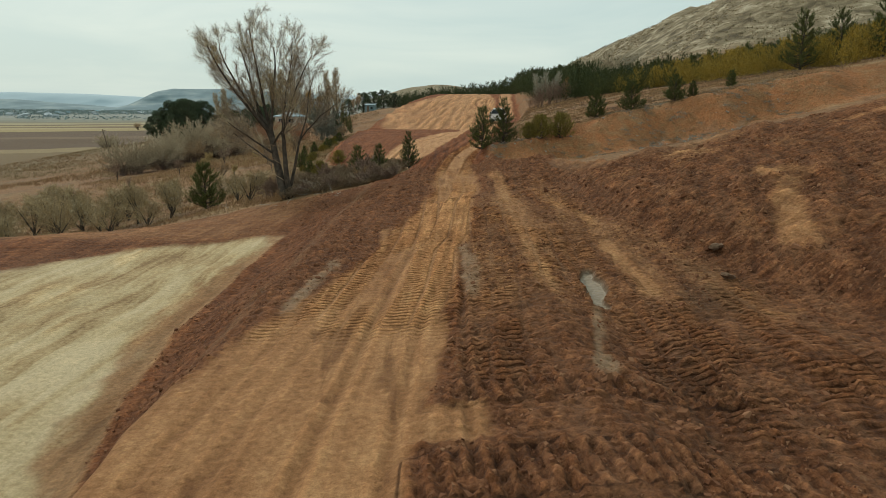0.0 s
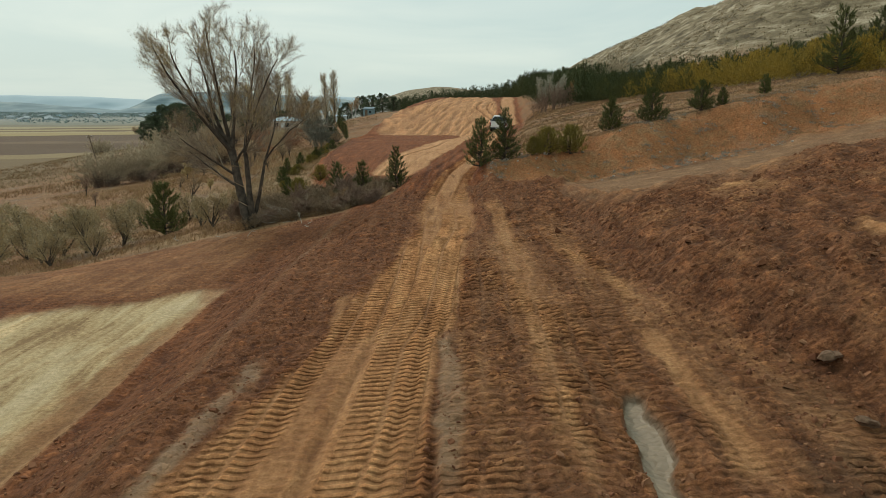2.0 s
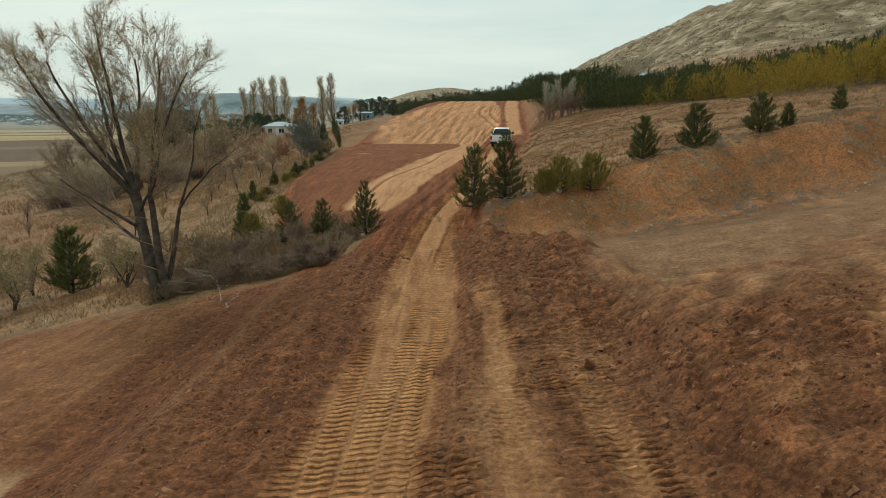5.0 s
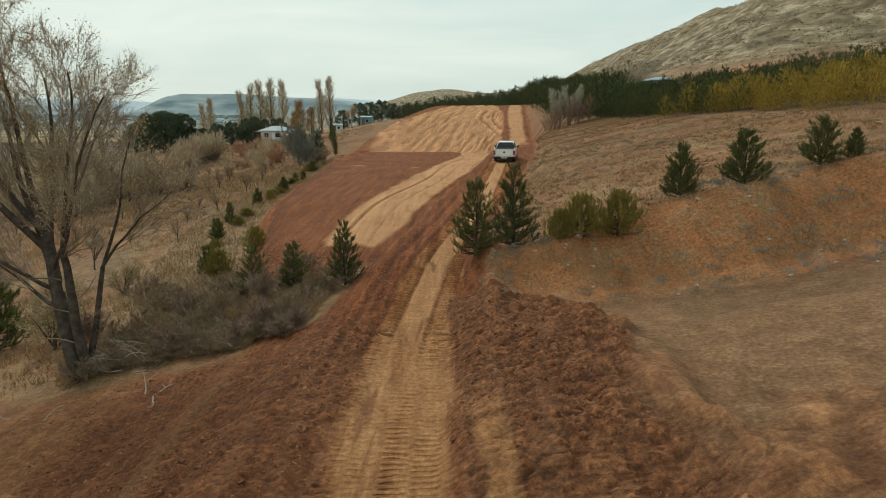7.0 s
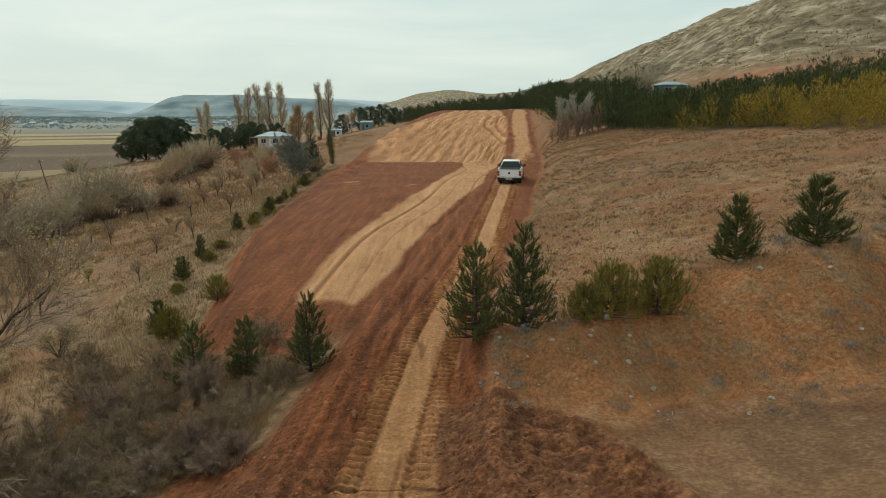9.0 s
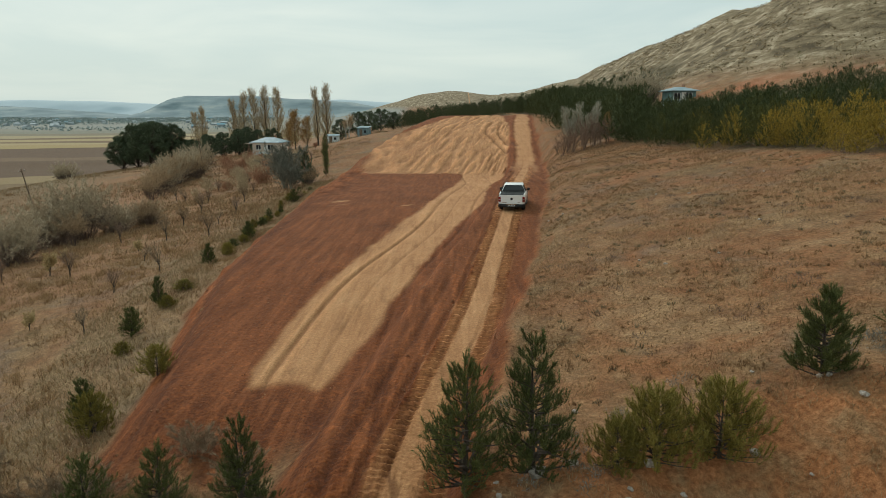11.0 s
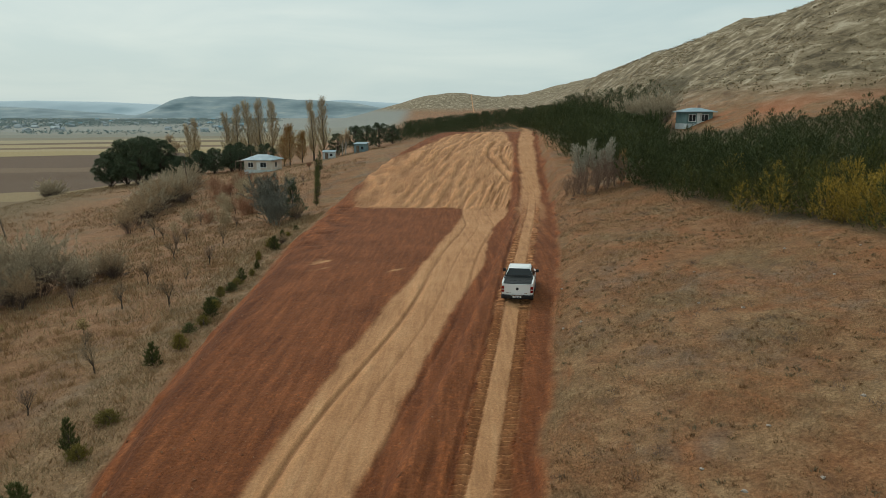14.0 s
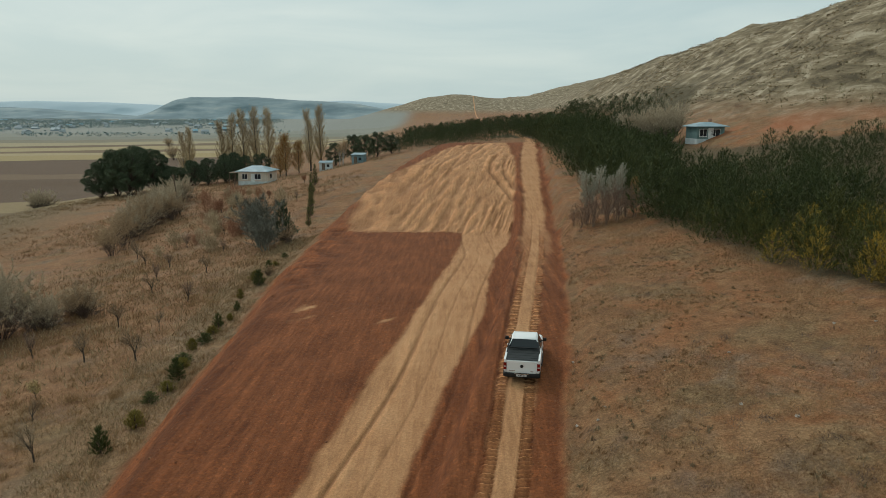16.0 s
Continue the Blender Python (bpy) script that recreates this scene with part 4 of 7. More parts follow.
def side_ring(y, w, z0, z1, tuck=0.06, top=0.05):
    """Cross-section of the lower body: rocker, bulging flank, shoulder."""
    return [(-w + tuck, y, z0), (-w, y, z0 + 0.18), (-w - 0.015, y, (z0 + z1) / 2 + 0.05), (-w + 0.02, y, z1 - 0.08), (-w + top + 0.02, y, z1),
            (w - top - 0.02, y, z1), (w - 0.02, y, z1 - 0.08), (w + 0.015, y, (z0 + z1) / 2 + 0.05), (w, y, z0 + 0.18), (w - tuck, y, z0)]


def cut_wheel_arches(ob, spots, r):
    """Opens round arches by taking away what lies inside them."""
    b = bmesh.new()
    b.from_mesh(ob.data)
    for yy, zz in spots:
        rr = disc_ring(0, yy, zz, r, 20)
        bmesh.ops.bisect_plane(b, geom=b.verts[:] + b.edges[:] + b.faces[:], plane_co=(0, yy - r, 0), plane_no=(0, 1, 0))
        bmesh.ops.bisect_plane(b, geom=b.verts[:] + b.edges[:] + b.faces[:], plane_co=(0, yy + r, 0), plane_no=(0, 1, 0))
        for k in range(10):
            a = math.pi * (k + 0.5) / 10
            nrm = (0, math.cos(a), math.sin(a))
            bmesh.ops.bisect_plane(b, geom=b.verts[:] + b.edges[:] + b.faces[:], plane_co=(0, yy + r * math.cos(a), zz + r * math.sin(a)), plane_no=nrm)
        gone = []
        for f in b.faces:
            c = f.calc_center_median()
            if abs(c.x) > 0.62 and math.hypot(c.y - yy, c.z - zz) < r * 0.995:
                gone.append(f)
        bmesh.ops.delete(b, geom=gone, context="FACES")
    b.to_mesh(ob.data)
    b.free()


M_BED_DARK = surface("bed_dark", (0.010, 0.012, 0.012), (0.022, 0.026, 0.026), 0.55, scale=5, bump=0.1)


def build_pickup(m):
    """A double-cab pickup; its tail at y = 0, its nose at y = 5.25."""
    t = thing("pickup_truck", m, "white double-cab pickup truck on the dusty dirt track", "pickup truck")
    WY, WR = (1.16, 4.25), 0.375
    arches = [(WY[0], WR), (WY[1], WR)]
    # bed
    bed = part("bed", loft([side_ring(0.10, 0.93, 0.52, 1.24), side_ring(0.25, 0.955, 0.46, 1.25), side_ring(1.16, 0.965, 0.42, 1.26), side_ring(1.80, 0.965, 0.40, 1.27)]), M_PAINT, t)
    cut_wheel_arches(bed, [arches[0]], 0.47)
    smooth(bed)
    # flat dark sheet stands in for the shaded inside of the open bed
    cover = part("bed_cover", box(-0.83, 0.83, 0.13, 1.84, 1.262, 1.285, 0.01), M_BED_DARK, t, "flat dark sheet in place of the shaded open load bed")
    for k in range(4):
        part("rib", box(-0.81, 0.81, 0.42 + 0.36 * k, 0.45 + 0.36 * k, 1.285, 1.293), M_BED_DARK, cover)
    for sx in (-1, 1):
        part("bed_rail", box(sx * 0.895 - 0.05, sx * 0.895 + 0.05, 0.10, 1.80, 1.262, 1.292, 0.012), M_PAINT, t)
    gate = part("tailgate", loft([[(-0.76, y, 0.60), (0.76, y, 0.60), (0.77, y, 1.16), (0.76, y - 0.02, 1.235), (-0.76, y - 0.02, 1.235), (-0.77, y, 1.16)] for y in (0.04, 0.11)]), M_PAINT, t)
    part("handle", box(-0.12, 0.12, 0.025, 0.05, 1.10, 1.15, 0.01), M_PAINT, gate)
    part("badge", loft([disc_ring(0, 0.018, 0.97, 0.085, 24, "y"), disc_ring(0, 0.042, 0.97, 0.09, 24, "y")]), M_BLACKPL, gate, "round dark badge")
    for x0, x1 in ((-0.66, -0.36), (0.44, 0.60)):
        part("emblem_bar", box(x0, x1, 0.028, 0.042, 0.70, 0.725), M_CHROME, gate)
    for sx in (-1, 1):
        lamp = part("tail_light", loft([[(sx * 0.79, y, 0.74), (sx * 0.955, y + 0.04, 0.76), (sx * 0.95, y + 0.04, 1.12), (sx * 0.79, y, 1.13)] for y in (0.035, 0.16)]), M_REDLENS, t, "tall red tail light")
        part("reversing_lens", box(sx * 0.87 - 0.06, sx * 0.87 + 0.06, 0.028, 0.05, 0.90, 0.95), M_CLEAR, lamp)
    bumper = part("rear_bumper", loft([[(x, y0, 0.36), (x, y0 - 0.05, 0.44), (x, y0 - 0.05, 0.56), (x, y0 + 0.02, 0.60), (x, 0.28, 0.60), (x, 0.28, 0.36)] for x, y0 in ((-0.96, 0.14), (-0.86, 0.02), (-0.4, -0.03), (0.4, -0.03), (0.86, 0.02), (0.96, 0.14))]), M_BLACKPL, t, "black rear bumper, dusty")
    part("step_strip", box(-0.38, 0.38, -0.085, -0.06, 0.575, 0.595), M_CHROME, bumper)
    plate = part("number_plate", box(-0.26, 0.26, -0.092, -0.075, 0.45, 0.555, 0.004), M_PLATE, t, "white plate with dark bars")
    for k, (a, w) in enumerate(((-0.20, 0.06), (-0.10, 0.12), (0.06, 0.14))):
        part("dark_bar", box(a, a + w, -0.097, -0.092, 0.475, 0.53), M_BLACKPL, plate)
    # cab and bonnet below the windows
    front = part("lower_body", loft([side_ring(1.83, 0.965, 0.40, 1.22), side_ring(2.6, 0.97, 0.38, 1.20), side_ring(3.55, 0.965, 0.38, 1.17), side_ring(3.9, 0.955, 0.42, 1.15), side_ring(4.7, 0.93, 0.44, 1.10, 0.08, 0.10), side_ring(5.08, 0.86, 0.46, 0.99, 0.10, 0.12), side_ring(5.22, 0.74, 0.50, 0.88, 0.10, 0.14)]), M_PAINT, t)
    cut_wheel_arches(front, [arches[1]], 0.47)
    smooth(front)

    # greenhouse: waist ring, roof ring
    waist = [(-0.93, 1.86, 1.21), (0.93, 1.86, 1.21), (0.935, 2.7, 1.19), (0.90, 3.72, 1.15), (0.78, 3.96, 1.14), (-0.78, 3.96, 1.14), (-0.90, 3.72, 1.15), (-0.935, 2.7, 1.19)]
    roof = [(-0.68, 2.10, 1.74), (0.68, 2.10, 1.74), (0.70, 2.65, 1.79), (0.67, 3.10, 1.765), (0.60, 3.20, 1.75), (-0.60, 3.20, 1.75), (-0.67, 3.10, 1.765), (-0.70, 2.65, 1.79)]
    crown = [(x * 0.9, 2.68 + (y - 2.68) * 0.86, z + 0.045) for x, y, z in roof]
    cab = part("cab", loft([waist, roof, crown]), M_PAINT, t)
    smooth(cab)

    def pane(name, a, b, c, d, inset=0.10, out=0.012):
        """A window let into the quad a b (waist) c d (roof)."""
        q = [Vector(p) for p in (a, b, c, d)]
        mid = sum(q, Vector()) / 4
        nrm = (q[1] - q[0]).cross(q[3] - q[0]).normalized()
        if nrm.dot(mid - Vector((0, 2.7, 1.4))) < 0:
            nrm = -nrm
        pts = [p + (mid - p) * inset + nrm * out for p in q]
        bm = bmesh.new()
        lo = [bm.verts.new(p - nrm * 0.03) for p in pts]
        hi = [bm.verts.new(p) for p in pts]
        bm.faces.new(hi)
        for i in range(4):
            bm.faces.new((lo[i], lo[(i + 1) % 4], hi[(i + 1) % 4], hi[i]))
        bmesh.ops.recalc_face_normals(bm, faces=bm.faces)
        return part(name, bm, M_GLASS, cab, "dark tinted window")

    pane("rear_window", waist[0], waist[1], roof[1], roof[0], 0.065)
    pane("side_window", waist[1], waist[2], roof[2], roof[1], 0.14)
    pane("side_window", waist[2], waist[3], roof[3], roof[2], 0.12)
    pane("side_window", waist[7], waist[0], roof[0], roof[7], 0.14)
    pane("side_window", waist[6], waist[7], roof[7], roof[6], 0.12)
    pane("windscreen", waist[4], waist[5], roof[5], roof[4], 0.08)
    for sx in (-1, 1):
        part("roof_rail", box(sx * 0.61 - 0.02, sx * 0.61 + 0.02, 2.2, 3.05, 1.80, 1.835, 0.01), M_PAINT, t)
        part("sill", box(sx * 0.95 - 0.06, sx * 0.95 + 0.06, 1.85, 3.65, 0.33, 0.41, 0.02), M_BLACKPL, t)
        mir = part("mirror", box(sx * 1.06 - 0.10, sx * 1.06 + 0.10, 3.42, 3.56, 1.17, 1.36, 0.04), M_BLACKPL, t)
        part("mirror_arm", box(min(sx * 0.9, sx * 1.0), max(sx * 0.9, sx * 1.0), 3.46, 3.52, 1.17, 1.22), M_BLACKPL, mir)
        part("door_handle", box(sx * 0.985 - 0.015, sx * 0.985 + 0.015, 2.0, 2.18, 1.03, 1.07, 0.008), M_PAINT, t)
        part("door_handle", box(sx * 0.985 - 0.015, sx * 0.985 + 0.015, 2.95, 3.13, 1.02, 1.06, 0.008), M_PAINT, t)
        part("headlight", box(sx * 0.72 - 0.14, sx * 0.72 + 0.14, 5.05, 5.16, 0.80, 0.93, 0.02), M_CLEAR, t)
        for yy in (2.72, 3.60):
            part("door_gap", box(sx * 0.976 - 0.008, sx * 0.976 + 0.008, yy, yy + 0.012, 0.48, 1.14), M_BLACKPL, t)
    # bar behind the cab
    for sx in (-1, 1):
        part("sports_bar", loft([[(sx * x - 0.035, y - 0.03, z), (sx * x + 0.035, y - 0.03, z), (sx * x + 0.035, y + 0.03, z), (sx * x - 0.035, y + 0.03, z)] for x, y, z in ((0.86, 1.15, 1.28), (0.80, 1.62, 1.60), (0.74, 1.80, 1.70))]), M_BLACKPL, t)
    part("cross_bar", box(-0.78, 0.78, 1.66, 1.71, 1.36, 1.395, 0.012), M_BLACKPL, t)
    part("grille", box(-0.55, 0.55, 5.17, 5.26, 0.62, 0.86, 0.02), M_BLACKPL, t)
    part("front_bumper", box(-0.86, 0.86, 5.02, 5.24, 0.40, 0.60, 0.05), M_PAINT, t)
    part("underbody", box(-0.78, 0.78, 0.3, 5.0, 0.36, 0.62), M_BLACKPL, t)
    for yy in WY:
        for sx in (-1, 1):
            x0, x1 = sx * 0.70, sx * 0.945
            w = part("wheel", loft([disc_ring(sx * 0.72, yy, WR, 0.27), disc_ring(sx * 0.93, yy, WR, 0.27)]), M_BLACKPL, t)
            part("tyre", loft([disc_ring(x0, yy, WR, 0.29), disc_ring(x0, yy, WR, 0.35), disc_ring(sx * 0.73, yy, WR, WR), disc_ring(sx * 0.915, yy, WR, WR), disc_ring(x1, yy, WR, 0.35), disc_ring(x1, yy, WR, 0.28)], caps=False), M_RUBBER, w)
            rim = loft([disc_ring(sx * 0.935, yy, WR, 0.27), disc_ring(sx * 0.925, yy, WR, 0.23)], caps=False)
            for k in range(5):
                a = 2 * math.pi * k / 5 + 0.3
                sp = box(0.92, 0.94, -0.035, 0.035, 0.03, 0.26)
                bmesh.ops.rotate(sp, verts=sp.verts, cent=(0, 0, 0), matrix=Matrix.Rotation(a, 3, "X"))
                bmesh.ops.translate(sp, vec=(0, yy, WR), verts=sp.verts)
                if sx < 0:
                    bmesh.ops.scale(sp, vec=(-1, 1, 1), verts=sp.verts)
                me = bpy.data.meshes.new("tmp")
                sp.to_mesh(me)
                rim.from_mesh(me)
                sp.free()
                bpy.data.meshes.remove(me)
            part("rim", rim, M_ALLOY, w)
    return t


TY = 85.0
TX = float(road_x(np.array([TY]))[0])
t_head = math.degrees(math.atan2(-(float(road_x(np.array([TY + 5]))[0]) - TX), 5.0))
t_nose = max(height(TX + 0.45 + 0.7 * s, TY + 4.25) for s in (-1, 1))
t_tail = max(height(TX + 0.12 + 0.7 * s, TY + 1.16) for s in (-1, 1))
t_rise = math.degrees(math.atan2(t_nose - t_tail, 3.09))
build_pickup(pose(TX, TY, t_tail - 1.16 * math.sin(radians(t_rise)) - 0.02, t_rise, 0, t_head))


# ---- houses, huts, poles ----
M_WALL_CREAM = surface("cream_render", (0.50, 0.42, 0.34), (0.66, 0.58, 0.49), 0.9, scale=0.6, bump=0.2)
M_WALL_TEAL = surface("teal_render", (0.10, 0.17, 0.17), (0.17, 0.26, 0.25), 0.85, scale=0.6)
M_ROOF_BLUE = surface("pale_blue_sheet_roof", (0.20, 0.29, 0.33), (0.33, 0.43, 0.47), 0.6, 0.0, scale=0.5)
M_TRIM = surface("white_trim", (0.62, 0.62, 0.60), (0.78, 0.78, 0.76), 0.6)
M_WIN = surface("window_dark", (0.015, 0.018, 0.02), (0.04, 0.045, 0.05), 0.1)
M_WOOD = surface("weathered_wood", (0.10, 0.07, 0.05), (0.24, 0.18, 0.13), 0.9, scale=2)
M_CHIM = surface("chimney_brick", (0.3, 0.16, 0.1), (0.42, 0.26, 0.18), 0.9)
M_HUT = surface("painted_hut", (0.42, 0.47, 0.48), (0.62, 0.66, 0.66), 0.8, scale=1.0)
M_HUT_TEAL = surface("faded_blue_boards", (0.10, 0.17, 0.19), (0.20, 0.28, 0.30), 0.8, scale=1.2)


def hip_roof(hx, hy, z0, z1, over, ridge):
    a, b = hx + over, hy + over
    v = [(-a, -b, z0), (a, -b, z0), (a, b, z0), (-a, b, z0), (-ridge, 0, z1), (ridge, 0, z1)]
    bm = bmesh.new()
    vs = [bm.verts.new(p) for p in v]
    lo = [bm.verts.new((p[0], p[1], p[2] - 0.14)) for p in v[:4]]
    for f in ((0, 1, 5, 4), (1, 2, 5), (2, 3, 4, 5), (3, 0, 4)):
        bm.faces.new([vs[i] for i in f])
    for i in range(4):
        bm.faces.new((vs[i], lo[i], lo[(i + 1) % 4], vs[(i + 1) % 4]))
    bm.faces.new(lo[::-1])
    bmesh.ops.recalc_face_normals(bm, faces=bm.faces)
    return bm


def add_window(house, x, y, z, w, h, face):
    """A framed window on a wall that looks along -y ('s') or +x ('e')."""
    win = part("window", box(-w / 2, w / 2, -0.03, 0.05, -h / 2, h / 2), M_WIN, house)
    win.matrix_basis = pose(x, y, z, 0, 0, 0 if face == "s" else 90)
    for a, b, c, d in ((-w / 2 - 0.07, w / 2 + 0.07, h / 2, h / 2 + 0.08), (-w / 2 - 0.07, w / 2 + 0.07, -h / 2 - 0.08, -h / 2), (-w / 2 - 0.07, -w / 2, -h / 2, h / 2), (w / 2, w / 2 + 0.07, -h / 2, h / 2), (-0.025, 0.025, -h / 2, h / 2)):
        part("window_frame", box(a, b, -0.07, 0.03, c, d), M_TRIM, win)
    part("window_sill", box(-w / 2 - 0.1, w / 2 + 0.1, -0.14, 0.0, -h / 2 - 0.13, -h / 2 - 0.085), M_TRIM, win)


def build_house(m, wall, label, hx, hy, wh, porch, rise=1.4):
    h = thing("house", m, label, "house")
    part("wall", box(-hx, hx, -hy, hy, -1.2, wh), wall, h)
    part("plinth", box(-hx - 0.05, hx + 0.05, -hy - 0.05, hy + 0.05, -1.2, 0.25), M_HUT, h)
    roof = part("roof", hip_roof(hx, hy, wh + 0.14, wh + rise, 0.6, hx * 0.38), M_ROOF_BLUE, h, "pale blue sheet-metal hip roof")
    part("chimney", box(hx * 0.3, hx * 0.3 + 0.5, 0.2, 0.7, wh + 0.5, wh + rise + 0.55), M_CHIM, roof)
    add_window(h, -hx * 0.55, -hy - 0.02, wh * 0.55, 1.3, 1.25, "s")
    add_window(h, hx * 0.35, -hy - 0.02, wh * 0.55, 1.6, 1.25, "s")
    add_window(h, hx + 0.02, -hy * 0.3, wh * 0.55, 1.3, 1.2, "e")
    door = part("door", box(-0.5, 0.5, -hy - 0.05, -hy + 0.05, 0.1, 2.15), M_TRIM, h)
    part("door_handle", box(0.34, 0.42, -hy - 0.10, -hy - 0.05, 1.05, 1.12), M_CHROME, door)
    if porch:
        pr = part("porch_roof", box(-hx - 2.6, -hx - 0.1, -hy, hy * 0.2, wh - 0.35, wh - 0.23), M_WOOD, h)
        for px, py in ((-hx - 2.5, -hy + 0.1), (-hx - 1.2, -hy + 0.1), (-hx - 2.5, hy * 0.1)):
            part("post", box(px - 0.07, px + 0.07, py - 0.07, py + 0.07, -1.0, wh - 0.35), M_WOOD, pr)
    return h


def level(x, y, r=3.0):
    return min(height(x + a, y + b) for a in (-r, 0, r) for b in (-r, 0, r))


build_house(pose(-50.6, 231.0, level(-50.6, 231, 3) + 0.9, 0, 0, -6), M_WALL_CREAM, "single-storey cream house with a pale blue hip roof among trees", 3.9, 3.4, 2.7, True)
build_house(pose(47.8, 181.0, level(47.8, 181, 3) + 1.0, 0, 0, 8), M_WALL_TEAL, "teal single-storey house with a pale roof above the wood", 2.6, 2.2, 2.35, False, 0.85)


def build_hut(m, wall, label, w, d, h):
    t = thing("hut", m, label, "hut")
    part("wall", box(-w / 2, w / 2, -d / 2, d / 2, -0.8, h), wall, t)
    part("roof", loft([[(-w / 2 - 0.2, y, h + 0.02 + k), (w / 2 + 0.2, y, h + 0.02 + k), (w / 2 + 0.2, y, h + 0.12 + k), (-w / 2 - 0.2, y, h + 0.12 + k)] for y, k in ((-d / 2 - 0.25, 0.0), (d / 2 + 0.2, 0.35))]), M_ROOF_BLUE, t)
    part("door", box(-w * 0.3, -w * 0.3 + 0.85, -d / 2 - 0.05, -d / 2, 0.05, 1.9), M_WOOD, t)
    part("window", box(w * 0.1, w * 0.1 + 0.7, -d / 2 - 0.04, -d / 2, 0.9, 1.6), M_WIN, t)
    return t


build_hut(pose(-34.4, 240.7, level(-34.4, 240.7, 1.5) + 0.3, 0, 0, 4), M_HUT, "small whitewashed hut with a blue roof", 3.4, 2.6, 2.0)
build_hut(pose(-24.6, 236.4, level(-24.6, 236.4, 1.5) + 0.3, 0, 0, -10), M_HUT_TEAL, "small weathered blue wooden hut", 3.2, 2.8, 2.3)


def build_pole(x, y, h, lean):
    t = thing("utility_pole", pose(x, y, height(x, y) - 0.3, 0, lean, 0), "leaning weathered wooden utility pole on the slope", "pole")
    part("post", loft([disc_ring(0, 0, 0, 0.15, 10, "z"), disc_ring(0, 0, h * 0.5, 0.125, 10, "z"), disc_ring(0, 0, h, 0.10, 10, "z")]), M_WOOD, t)
    arm = part("crossarm", box(-0.7, 0.7, -0.05, 0.05, h - 0.5, h - 0.4), M_WOOD, t)
    for sx in (-0.6, 0.0, 0.6):
        part("insulator", loft([disc_ring(sx, 0, h - 0.4, 0.05, 8, "z"), disc_ring(sx, 0, h - 0.25, 0.04, 8, "z")]), M_TRIM, arm)
    return t


build_pole(-54.0, 188.0, 8.5, -6)
build_pole(-79.0, 165.0, 8.0, -12)


# ---- plants ----
M_BARK = surface("grey_brown_bark", (0.035, 0.028, 0.022), (0.12, 0.095, 0.075), 0.95, scale=4, grain=30, bump=0.6, dist=0.02)
M_PALEBARK = surface("pale_bark", (0.25, 0.23, 0.20), (0.48, 0.45, 0.41), 0.9, scale=3)
M_TWIG = leafy("twigs_brown", [(0.2, (0.13, 0.088, 0.054)), (0.55, (0.285, 0.20, 0.125)), (0.9, (0.44, 0.33, 0.22))])
M_TWIG_FINE = leafy("twigs_fine", [(0.2, (0.14, 0.105, 0.075)), (0.55, (0.29, 0.225, 0.165)), (0.9, (0.46, 0.375, 0.285))])
M_TWIG_GREY = leafy("twigs_grey", [(0.2, (0.24, 0.155, 0.088)), (0.55, (0.46, 0.32, 0.19)), (0.9, (0.62, 0.47, 0.30))])
M_TWIG_PALE = leafy("twigs_pale", [(0.2, (0.27, 0.20, 0.12)), (0.55, (0.48, 0.37, 0.235)), (0.9, (0.64, 0.52, 0.35))])
M_TWIG_SOFT = leafy("twigs_soft", [(0.2, (0.30, 0.235, 0.155)), (0.55, (0.50, 0.405, 0.28)), (0.9, (0.66, 0.56, 0.42))])
M_TWIG_OLIVE = leafy("twigs_olive", [(0.2, (0.25, 0.175, 0.085)), (0.55, (0.46, 0.335, 0.17)), (0.9, (0.62, 0.48, 0.27))])
M_TWIG_RUST = leafy("twigs_rust", [(0.2, (0.21, 0.105, 0.062)), (0.55, (0.37, 0.185, 0.108)), (0.9, (0.50, 0.28, 0.175))])
M_TWIG_PURPLE = leafy("twigs_purple", [(0.2, (0.15, 0.094, 0.068)), (0.6, (0.29, 0.195, 0.142)), (0.9, (0.40, 0.285, 0.21))])
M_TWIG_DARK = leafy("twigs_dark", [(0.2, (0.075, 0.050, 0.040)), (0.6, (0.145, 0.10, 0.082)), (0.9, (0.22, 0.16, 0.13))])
M_LEAF_GOLD = leafy("autumn_leaves", [(0.2, (0.28, 0.19, 0.085)), (0.55, (0.48, 0.35, 0.165)), (0.9, (0.64, 0.50, 0.27))])
M_LEAF_TAN = leafy("tan_leaves", [(0.2, (0.28, 0.215, 0.14)), (0.55, (0.46, 0.365, 0.25)), (0.9, (0.60, 0.50, 0.36))])
M_LEAF_DULL = leafy("dull_leaves", [(0.2, (0.19, 0.145, 0.085)), (0.55, (0.33, 0.26, 0.16)), (0.9, (0.48, 0.39, 0.25))])
M_LEAF_ORANGE = leafy("orange_leaves", [(0.2, (0.20, 0.085, 0.02)), (0.6, (0.34, 0.17, 0.045)), (0.9, (0.42, 0.25, 0.08))])
M_LEAF_SILVER = leafy("silver_leaves", [(0.2, (0.10, 0.10, 0.08)), (0.55, (0.20, 0.195, 0.155)), (0.9, (0.34, 0.33, 0.27))])
M_LEAF_WHITE = leafy("whitish_leaves", [(0.2, (0.28, 0.26, 0.20)), (0.55, (0.45, 0.42, 0.33)), (0.9, (0.64, 0.60, 0.49))])
M_NEEDLE = leafy("pine_needles", [(0.2, (0.045, 0.056, 0.018)), (0.55, (0.105, 0.120, 0.036)), (0.9, (0.22, 0.225, 0.072))])
M_NEEDLE_WOOD = leafy("wood_needles", [(0.2, (0.026, 0.037, 0.013)), (0.55, (0.056, 0.072, 0.024)), (0.9, (0.115, 0.125, 0.042))])
